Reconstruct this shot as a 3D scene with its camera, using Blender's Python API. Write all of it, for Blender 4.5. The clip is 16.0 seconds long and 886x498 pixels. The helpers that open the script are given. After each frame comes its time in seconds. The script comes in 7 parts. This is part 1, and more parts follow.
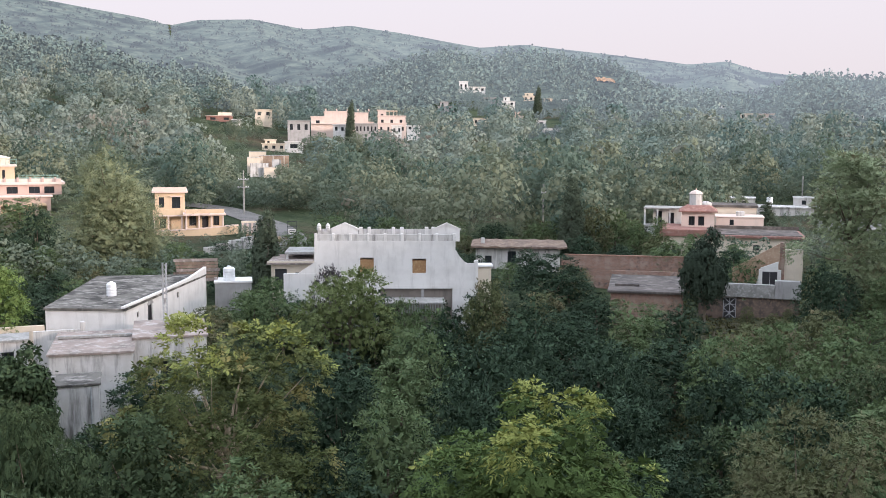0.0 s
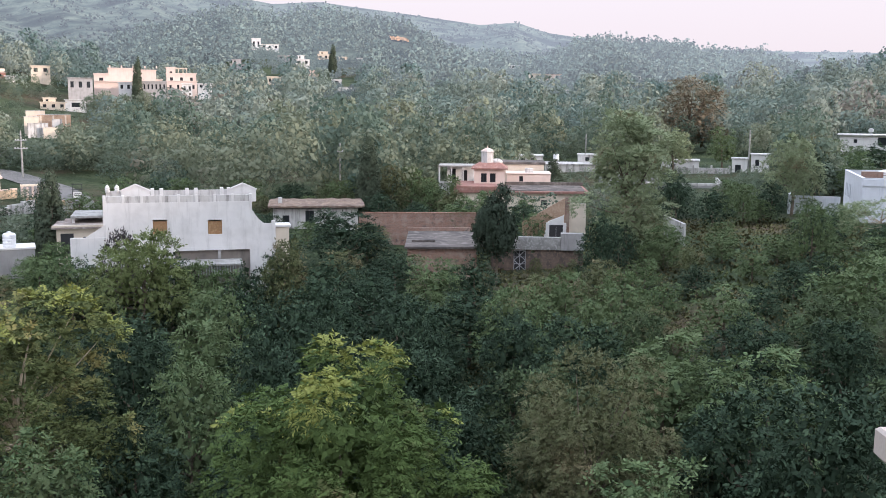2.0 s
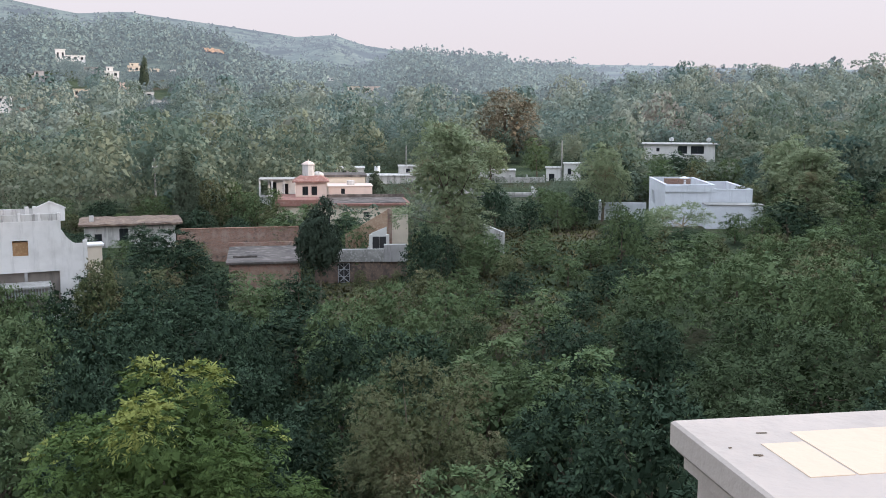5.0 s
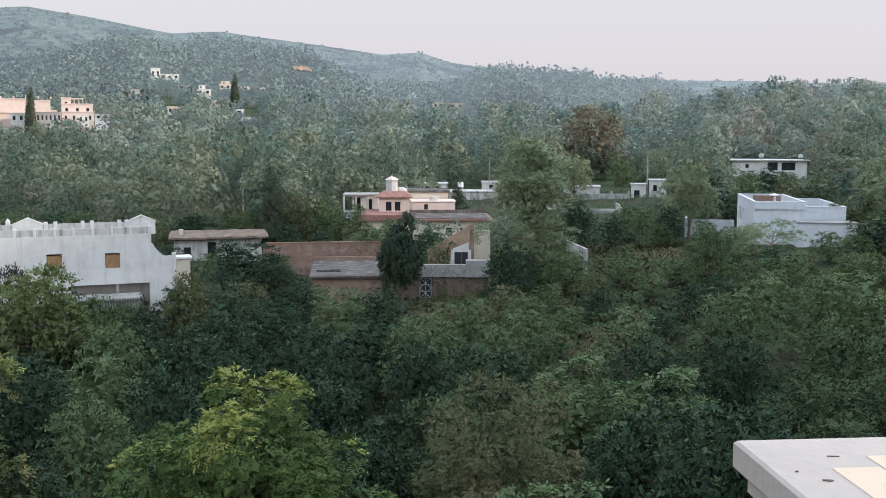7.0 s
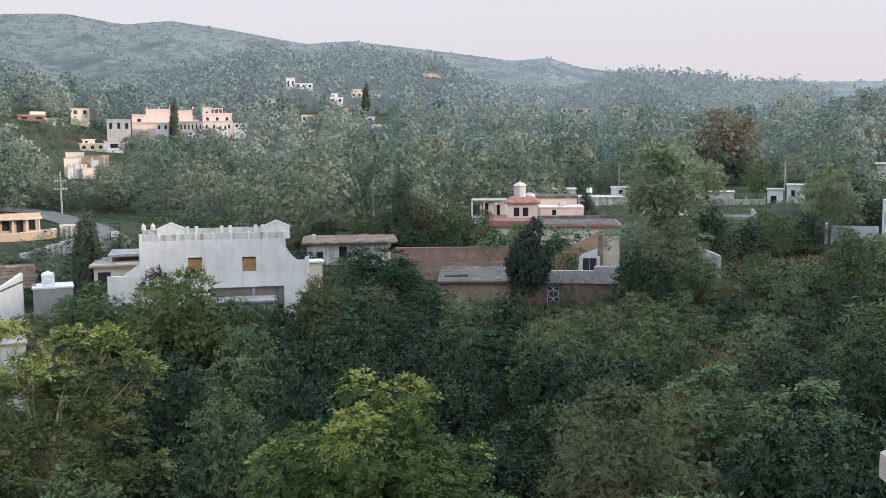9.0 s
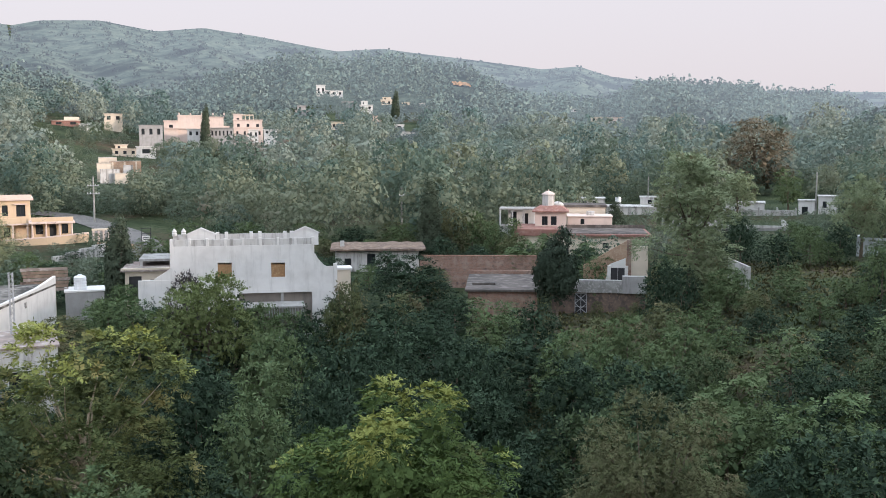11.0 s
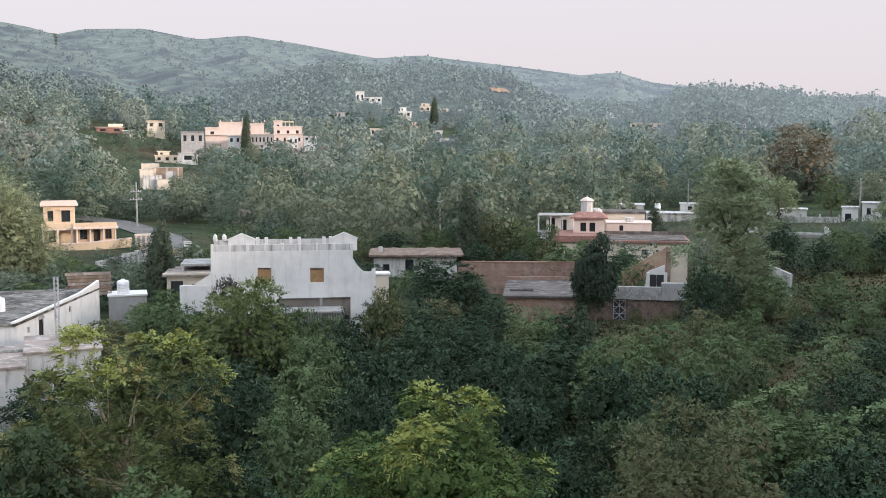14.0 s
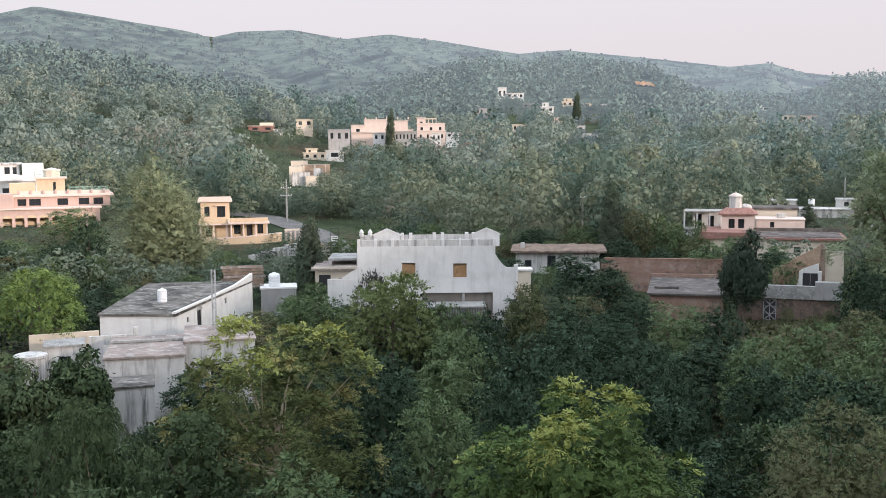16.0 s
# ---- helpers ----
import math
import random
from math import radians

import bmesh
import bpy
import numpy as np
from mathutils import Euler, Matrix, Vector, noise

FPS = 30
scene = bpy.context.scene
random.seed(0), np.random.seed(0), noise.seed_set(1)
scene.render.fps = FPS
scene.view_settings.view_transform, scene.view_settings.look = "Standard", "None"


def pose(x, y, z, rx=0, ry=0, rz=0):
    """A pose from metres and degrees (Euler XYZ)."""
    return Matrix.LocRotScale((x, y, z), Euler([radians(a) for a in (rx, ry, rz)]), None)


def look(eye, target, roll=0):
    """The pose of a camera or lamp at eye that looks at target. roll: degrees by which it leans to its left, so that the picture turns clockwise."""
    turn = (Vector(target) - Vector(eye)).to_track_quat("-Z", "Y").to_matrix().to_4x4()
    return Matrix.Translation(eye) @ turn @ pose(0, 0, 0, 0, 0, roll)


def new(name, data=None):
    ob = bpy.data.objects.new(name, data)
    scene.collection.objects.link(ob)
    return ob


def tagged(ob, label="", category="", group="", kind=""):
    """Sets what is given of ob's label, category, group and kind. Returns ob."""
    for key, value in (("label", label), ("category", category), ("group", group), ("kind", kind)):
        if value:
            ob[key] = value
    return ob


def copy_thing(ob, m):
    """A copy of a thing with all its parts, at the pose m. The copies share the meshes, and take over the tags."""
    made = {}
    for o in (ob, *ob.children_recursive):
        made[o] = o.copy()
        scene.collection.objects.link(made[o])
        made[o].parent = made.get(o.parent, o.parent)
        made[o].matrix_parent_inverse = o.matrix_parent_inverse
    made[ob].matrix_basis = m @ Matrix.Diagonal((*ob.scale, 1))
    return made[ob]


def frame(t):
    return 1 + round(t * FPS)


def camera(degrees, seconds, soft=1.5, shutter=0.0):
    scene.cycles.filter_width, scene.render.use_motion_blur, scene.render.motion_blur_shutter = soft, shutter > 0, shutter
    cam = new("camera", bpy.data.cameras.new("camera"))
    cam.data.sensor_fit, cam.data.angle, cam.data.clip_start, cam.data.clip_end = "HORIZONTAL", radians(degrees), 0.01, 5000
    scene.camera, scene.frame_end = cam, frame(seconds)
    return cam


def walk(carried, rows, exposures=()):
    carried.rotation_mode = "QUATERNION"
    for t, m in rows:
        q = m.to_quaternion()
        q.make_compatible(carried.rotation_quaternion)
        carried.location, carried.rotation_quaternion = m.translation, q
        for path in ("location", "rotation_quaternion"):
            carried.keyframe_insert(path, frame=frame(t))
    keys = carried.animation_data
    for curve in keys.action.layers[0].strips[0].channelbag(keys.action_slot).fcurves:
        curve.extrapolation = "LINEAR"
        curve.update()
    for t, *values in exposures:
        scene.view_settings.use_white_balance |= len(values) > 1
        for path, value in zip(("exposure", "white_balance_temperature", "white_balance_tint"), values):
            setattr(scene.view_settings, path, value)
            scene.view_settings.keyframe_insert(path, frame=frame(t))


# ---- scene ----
# the camera, held by hand on a roof terrace: seconds, x, y, z, yaw, pitch, roll
PATH = [
    (0.0, -0.20, 0.86, 16.04, 0.00, -6.01, 0.32),
    (0.5, -0.18, 0.82, 16.07, -1.43, -7.23, 0.07),
    (1.0, -0.21, 0.59, 16.06, -5.04, -7.56, 0.16),
    (1.5, -0.23, 0.31, 16.08, -8.69, -7.79, 0.42),
    (2.0, -0.18, 0.01, 16.02, -11.70, -8.27, 0.40),
    (2.5, -0.17, -0.01, 16.03, -13.96, -8.32, 0.53),
    (3.0, -0.19, -0.06, 16.06, -15.49, -8.24, 0.49),
    (3.5, -0.25, -0.13, 16.08, -16.42, -8.61, 0.49),
    (4.0, -0.31, -0.19, 16.10, -18.06, -8.26, 0.08),
    (4.2, -0.31, -0.20, 16.11, -19.56, -8.12, 0.01),
    (5.2, -0.17, -0.10, 16.06, -22.00, -7.45, 0.05),
    (6.3, -0.01, 0.03, 16.00, -20.14, -6.88, 0.08),
    (6.5, -0.01, 0.03, 16.00, -19.52, -6.66, 0.19),
    (7.0, 0.00, 0.00, 16.00, -17.10, -6.60, -0.01),
    (7.5, 0.03, 0.03, 15.99, -15.47, -6.44, -0.29),
    (8.0, 0.04, 0.03, 15.97, -12.92, -6.41, -0.34),
    (8.5, 0.00, -0.00, 15.98, -10.55, -6.32, -0.41),
    (9.0, -0.03, -0.03, 15.98, -9.68, -6.23, -0.50),
    (10.2, -0.05, -0.11, 15.99, -8.90, -5.95, -0.30),
    (11.3, -0.06, -0.19, 16.00, -7.78, -5.53, -0.01),
    (11.5, -0.03, -0.20, 16.00, -7.61, -5.02, -0.07),
    (12.0, -0.04, -0.24, 16.01, -6.80, -5.25, -0.43),
    (12.5, -0.06, -0.25, 16.00, -5.66, -5.25, 0.08),
    (13.0, -0.08, -0.26, 16.00, -5.25, -5.29, 0.11),
    (13.5, -0.09, -0.29, 16.00, -5.57, -5.46, -0.05),
    (14.0, -0.05, -0.34, 16.00, -5.84, -5.41, -0.08),
    (14.5, -0.05, -0.40, 16.01, -4.75, -5.63, -0.26),
    (15.0, -0.11, -0.46, 16.02, -1.49, -5.32, -0.24),
    (15.5, -0.15, -0.52, 16.03, 0.87, -5.22, -0.38),
    (16.0, -0.18, -0.53, 16.02, 2.35, -5.61, -0.51),
]


def aim(x, y, z, yaw, pitch, roll):
    a, b = radians(yaw), radians(pitch)
    ahead = Vector((-math.sin(a) * math.cos(b), math.cos(a) * math.cos(b), math.sin(b)))
    eye = Vector((x, y, z))
    return look(eye, eye + 10 * ahead, roll)


cam = camera(48.27, 16.0, soft=0.9)
walk(cam, [(t, aim(*row)) for t, *row in PATH], [(0.0, 0.30, 6230, 19), (1.5, 0.45, 6180, 21), (4.0, 0.36, 6180, 20), (7.0, 0.16, 6060, 13), (9.0, 0.19, 6110, 15), (12.0, 0.22, 6220, 16), (16.0, 0.20, 6270, 16)])

# ---- sky and sun ----
SUN_EL, SUN_AZ = radians(11.0), radians(118.0)      # azimuth clockwise from +y
HAZE = 20.5
world = bpy.data.worlds.new("hazy_sky")
scene.world = world
world.use_nodes = True
wn, wl = world.node_tree.nodes, world.node_tree.links
sky = wn.new("ShaderNodeTexSky")
sky.sky_type = "NISHITA"
sky.sun_disc = False
sky.sun_elevation, sky.sun_rotation = SUN_EL, SUN_AZ
sky.air_density, sky.dust_density, sky.ozone_density = 1.0, 4.0, 1.0
# thick morning haze: pale pinkish white at the horizon, brighter and bluer overhead
co = wn.new("ShaderNodeTexCoord")
sep = wn.new("ShaderNodeSeparateXYZ")
wl.new(co.outputs["Generated"], sep.inputs[0])
ramp = wn.new("ShaderNodeValToRGB")
ramp.color_ramp.elements[0].position, ramp.color_ramp.elements[0].color = 0.0, (0.320, 0.294, 0.290, 1)
ramp.color_ramp.elements[1].position, ramp.color_ramp.elements[1].color = 0.75, (0.76, 0.87, 0.95, 1)
mid = ramp.color_ramp.elements.new(0.16)
mid.color = (0.342, 0.326, 0.323, 1)
wl.new(sep.outputs["Z"], ramp.inputs["Fac"])
haze = wn.new("ShaderNodeVectorMath")
haze.operation = "SCALE"
haze.inputs["Scale"].default_value = HAZE
wl.new(ramp.outputs["Color"], haze.inputs[0])
veil = wn.new("ShaderNodeMix")
veil.data_type = "RGBA"
veil.inputs["Factor"].default_value = 0.8
wl.new(sky.outputs["Color"], veil.inputs["A"])
wl.new(haze.outputs["Vector"], veil.inputs["B"])
wl.new(veil.outputs["Result"], wn["Background"].inputs["Color"])
wn["Background"].inputs["Strength"].default_value = 0.12

sun = new("sun", bpy.data.lights.new("sun", "SUN"))
sun.data.energy, sun.data.angle, sun.data.color = 3.8, radians(4.0), (1.0, 0.85, 0.70)
sun_from = Vector((math.sin(SUN_AZ) * math.cos(SUN_EL), math.cos(SUN_AZ) * math.cos(SUN_EL), math.sin(SUN_EL)))
sun.matrix_world = look(sun_from * 300, (0, 0, 0))

# ---- materials ----
def material(name):
    m = bpy.data.materials.new(name)
    m.use_nodes = True
    n, l = m.node_tree.nodes, m.node_tree.links
    return m, n, l, n["Principled BSDF"]


def mixed(n, l, a, b, fac):
    x = n.new("ShaderNodeMix")
    x.data_type = "RGBA"
    for key, v in (("A", a), ("B", b)):
        if isinstance(v, tuple):
            x.inputs[key].default_value = (*v, 1)
        else:
            l.new(v, x.inputs[key])
    if isinstance(fac, float):
        x.inputs["Factor"].default_value = fac
    else:
        l.new(fac, x.inputs["Factor"])
    return x.outputs["Result"]


def grain(n, l, scale, detail=4.0, lo=0.4, hi=0.65, stretch=None, rough=0.55):
    """A noise mask in metres of the object, sharpened between lo and hi."""
    co = n.new("ShaderNodeTexCoord").outputs["Object"]
    if stretch:
        mp = n.new("ShaderNodeMapping")
        mp.inputs["Scale"].default_value = stretch
        l.new(co, mp.inputs["Vector"])
        co = mp.outputs["Vector"]
    t = n.new("ShaderNodeTexNoise")
    t.inputs["Scale"].default_value, t.inputs["Detail"].default_value, t.inputs["Roughness"].default_value = scale, detail, rough
    l.new(co, t.inputs["Vector"])
    r = n.new("ShaderNodeMapRange")
    r.inputs["From Min"].default_value, r.inputs["From Max"].default_value = lo, hi
    l.new(t.outputs["Fac"], r.inputs["Value"])
    return r.outputs["Result"]


def bumped(n, l, p, height, strength=0.4, distance=0.02):
    b = n.new("ShaderNodeBump")
    b.inputs["Strength"].default_value, b.inputs["Distance"].default_value = strength, distance
    l.new(height, b.inputs["Height"])
    l.new(b.outputs["Normal"], p.inputs["Normal"])


def plaster(name, base, stain, dirt, rough=0.85, streak=0.5, amount=0.7, lo=0.54):
    """Painted lime plaster: cloudy paint, rain streaks, fine grain."""
    m, n, l, p = material(name)
    c = mixed(n, l, base, stain, grain(n, l, 0.9, 5, 0.42, 0.72))
    s = n.new("ShaderNodeMath")
    s.operation = "MULTIPLY"
    s.inputs[1].default_value = amount
    l.new(grain(n, l, streak, 6, lo, lo + 0.18, (3.5, 3.5, 0.45), 0.68), s.inputs[0])
    c = mixed(n, l, c, dirt, s.outputs[0])
    l.new(c, p.inputs["Base Color"])
    p.inputs["Roughness"].default_value = rough
    bumped(n, l, p, grain(n, l, 14, 3, 0.3, 0.7), 0.3, 0.01)
    return m


def rough_stone(name, a, b, c, s1=0.5, s2=4.0, rough=0.9, bump=0.5):
    m, n, l, p = material(name)
    col = mixed(n, l, a, b, grain(n, l, s1, 6, 0.42, 0.6))
    col = mixed(n, l, col, c, grain(n, l, s2, 6, 0.5, 0.68))
    l.new(col, p.inputs["Base Color"])
    p.inputs["Roughness"].default_value = rough
    p.inputs["Specular IOR Level"].default_value = 0.15
    bumped(n, l, p, grain(n, l, s2 * 3, 4, 0.3, 0.7), bump, 0.03)
    return m


def plain(name, col, rough=0.6, metal=0.0, vary=0.25):
    m, n, l, p = material(name)
    dark = tuple(v * (1 - vary) for v in col)
    l.new(mixed(n, l, col, dark, grain(n, l, 6, 4, 0.35, 0.7)), p.inputs["Base Color"])
    p.inputs["Roughness"].default_value, p.inputs["Metallic"].default_value = rough, metal
    return m


def foliage(name, a, b, c, dry=None, dry_lo=0.62, patch=None, mottle=None, dry_scale=0.35, thin=0.08, gloss=0.03):
    """Leaves: a to b from leaf to leaf, towards c from tree to tree, some dry ones."""
    m, n, l, p = material(name)
    geo = n.new("ShaderNodeNewGeometry").outputs["Random Per Island"]
    att = n.new("ShaderNodeAttribute")
    att.attribute_name = "tone"
    info = n.new("ShaderNodeObjectInfo").outputs["Random"]
    add = n.new("ShaderNodeMath")
    add.operation = "ADD"
    l.new(att.outputs["Fac"], add.inputs[0])
    l.new(info, add.inputs[1])
    fr = n.new("ShaderNodeMath")
    fr.operation = "FRACT"
    l.new(add.outputs[0], fr.inputs[0])
    col = mixed(n, l, mixed(n, l, a, b, geo), c, fr.outputs[0])
    if patch:
        col = mixed(n, l, col, patch, grain(n, l, 0.42, 2, 0.50, 0.60))
    if dry:
        col = mixed(n, l, col, dry, grain(n, l, dry_scale, 3, dry_lo, dry_lo + 0.12))
    if mottle:
        fine = grain(n, l, mottle, 3, 0.40, 0.62, rough=0.7)
        deep = n.new("ShaderNodeVectorMath")
        deep.operation = "SCALE"
        deep.inputs["Scale"].default_value = 0.85
        l.new(col, deep.inputs[0])
        col = mixed(n, l, deep.outputs["Vector"], col, fine)
        bumped(n, l, p, fine, 0.2, 0.4 / mottle)
    l.new(col, p.inputs["Base Color"])
    p.inputs["Roughness"].default_value = 0.6
    p.inputs["Specular IOR Level"].default_value = gloss
    tr = n.new("ShaderNodeBsdfTranslucent")
    l.new(col, tr.inputs["Color"])
    mx = n.new("ShaderNodeMixShader")
    mx.inputs["Fac"].default_value = thin
    l.new(p.outputs["BSDF"], mx.inputs[1])
    l.new(tr.outputs["BSDF"], mx.inputs[2])
    l.new(mx.outputs["Shader"], n["Material Output"].inputs["Surface"])
    return m


M_WHITE = plaster("white_plaster", (0.72, 0.70, 0.675), (0.61, 0.59, 0.565), (0.36, 0.34, 0.32), amount=0.42, lo=0.52)
M_OLDWHITE = plaster("weathered_white_plaster", (0.58, 0.565, 0.545), (0.46, 0.44, 0.41), (0.11, 0.10, 0.09), amount=0.85, lo=0.49)
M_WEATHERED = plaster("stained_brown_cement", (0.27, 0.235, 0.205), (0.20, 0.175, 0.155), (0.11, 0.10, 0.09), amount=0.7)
M_CREAM = plaster("cream_plaster", (0.66, 0.57, 0.46), (0.58, 0.50, 0.40), (0.36, 0.30, 0.24), amount=0.35)
M_ORANGE = plaster("ochre_plaster", (0.58, 0.44, 0.30), (0.52, 0.39, 0.26), (0.38, 0.27, 0.18), amount=0.35)
M_PINK = plaster("pink_plaster", (0.50, 0.36, 0.31), (0.45, 0.32, 0.28), (0.36, 0.25, 0.21), amount=0.4)
M_PALEPINK = plaster("pale_pink_plaster", (0.64, 0.515, 0.45), (0.58, 0.47, 0.41), (0.42, 0.34, 0.30), amount=0.35)
M_TANBRICK = rough_stone("tan_brickwork", (0.44, 0.31, 0.22), (0.35, 0.23, 0.16), (0.50, 0.39, 0.29), 0.8, 5.0)
M_GREYPL = plaster("grey_cement_plaster", (0.36, 0.35, 0.34), (0.28, 0.27, 0.26), (0.14, 0.135, 0.13), amount=0.7)
M_ROOF = rough_stone("lichened_concrete_roof", (0.145, 0.135, 0.120), (0.055, 0.052, 0.047), (0.29, 0.27, 0.245), 0.6, 1.6)
M_PATCHROOF = rough_stone("patched_brown_roof", (0.31, 0.25, 0.22), (0.20, 0.17, 0.15), (0.44, 0.40, 0.37), 0.5, 1.8)
M_MUD = rough_stone("dry_mud_roof", (0.22, 0.16, 0.12), (0.15, 0.11, 0.09), (0.30, 0.23, 0.18), 0.7, 2.5)
M_REDROOF = rough_stone("red_roof_paint", (0.30, 0.155, 0.125), (0.24, 0.13, 0.11), (0.36, 0.23, 0.19), 0.7, 3.0)
M_BRICK = rough_stone("old_brick", (0.29, 0.16, 0.115), (0.21, 0.12, 0.09), (0.36, 0.26, 0.20), 0.8, 5.0)
M_WOOD = rough_stone("ply_shutter", (0.36, 0.215, 0.11), (0.30, 0.175, 0.09), (0.42, 0.27, 0.15), 1.2, 6.0, 0.7, 0.2)
M_DARK = plain("dark_interior", (0.035, 0.034, 0.035), 0.5)
M_GLASS = plain("window_glass", (0.03, 0.035, 0.04), 0.08, 0.0, 0.1)
M_IRON = plain("dark_painted_iron", (0.045, 0.045, 0.05), 0.5, 0.3)
M_PALEIRON = plain("pale_grey_iron", (0.45, 0.46, 0.47), 0.5, 0.2)
M_TANK = plain("white_plastic", (0.78, 0.79, 0.80), 0.4, 0.0, 0.12)
M_CONC = rough_stone("concrete", (0.34, 0.33, 0.31), (0.24, 0.235, 0.22), (0.42, 0.41, 0.39), 0.8, 5.0)
M_RAIL = plain("green_rail_paint", (0.26, 0.42, 0.36), 0.5)
M_BARK = rough_stone("bark", (0.16, 0.125, 0.09), (0.10, 0.08, 0.06), (0.24, 0.20, 0.16), 1.0, 6.0)
M_PALEBARK = rough_stone("pale_bark", (0.40, 0.32, 0.23), (0.28, 0.22, 0.16), (0.48, 0.40, 0.30), 1.0, 6.0)
M_ROAD = rough_stone("dusty_asphalt", (0.17, 0.16, 0.15), (0.12, 0.115, 0.11), (0.24, 0.22, 0.20), 0.4, 4.0)
M_EARTH = rough_stone("bare_red_earth", (0.33, 0.22, 0.15), (0.27, 0.18, 0.13), (0.39, 0.27, 0.18), 0.3, 2.0)

F_DARK = foliage("dark_leaves", (0.010, 0.022, 0.013), (0.084, 0.126, 0.074), (0.032, 0.052, 0.033), thin=0.05)
F_MID = foliage("green_leaves", (0.026, 0.044, 0.022), (0.096, 0.134, 0.064), (0.062, 0.084, 0.044))
F_OLIVE = foliage("olive_leaves", (0.060, 0.080, 0.036), (0.128, 0.146, 0.066), (0.122, 0.124, 0.068), (0.19, 0.155, 0.09), 0.54)
F_GOLD = foliage("golden_olive_leaves", (0.058, 0.084, 0.034), (0.155, 0.175, 0.070), (0.110, 0.128, 0.050), (0.26, 0.23, 0.09), 0.55)
F_YELLOW = foliage("green_feathery_leaves", (0.050, 0.085, 0.030), (0.105, 0.150, 0.048), (0.085, 0.125, 0.042), (0.16, 0.13, 0.07), 0.60)
F_YELLOWTOP = foliage("yellow_top_leaves", (0.175, 0.210, 0.062), (0.305, 0.315, 0.098), (0.240, 0.262, 0.076))
F_FEATHER = foliage("feathery_leaves", (0.185, 0.240, 0.145), (0.310, 0.360, 0.205), (0.260, 0.295, 0.175), (0.21, 0.19, 0.11), 0.56, thin=0.25)
F_PALE = foliage("pale_green_leaves", (0.052, 0.090, 0.045), (0.138, 0.190, 0.086), (0.112, 0.145, 0.070), thin=0.12)
F_PINE = foliage("pine_needles", (0.140, 0.172, 0.100), (0.262, 0.286, 0.165), (0.205, 0.228, 0.130))
F_BROWN = foliage("browning_leaves", (0.150, 0.125, 0.085), (0.200, 0.165, 0.110), (0.170, 0.145, 0.100))
F_CYPRESS = foliage("cypress_scales", (0.056, 0.076, 0.052), (0.112, 0.134, 0.088), (0.080, 0.102, 0.068))
F_LIT = foliage("light_olive_leaves", (0.078, 0.112, 0.044), (0.190, 0.228, 0.090), (0.140, 0.168, 0.070))
F_WEEDS = foliage("grass_blades", (0.090, 0.120, 0.045), (0.160, 0.185, 0.075), (0.190, 0.165, 0.085))
F_ROUND = foliage("dense_dark_leaves", (0.034, 0.050, 0.036), (0.066, 0.086, 0.060), (0.046, 0.064, 0.044))
F_PURPLE = foliage("purplish_leaves", (0.045, 0.040, 0.042), (0.085, 0.075, 0.075), (0.060, 0.055, 0.055))
F_LIGHT = foliage("bright_leaves", (0.105, 0.165, 0.050), (0.16, 0.215, 0.07), (0.13, 0.18, 0.055))
# valley woods: pale bluish leaf colours, with the haze painted into them
F_WOODS = foliage("woodland_leaves_with_haze", (0.094, 0.146, 0.116), (0.110, 0.164, 0.130), (0.245, 0.268, 0.180), (0.250, 0.215, 0.170), 0.63, mottle=2.6, dry_scale=0.05, thin=0.35)
F_SLOPE = foliage("slope_leaves_with_haze", (0.150, 0.214, 0.188), (0.172, 0.238, 0.206), (0.320, 0.350, 0.280), (0.300, 0.270, 0.230), 0.60, mottle=1.6, dry_scale=0.04, thin=0.35)


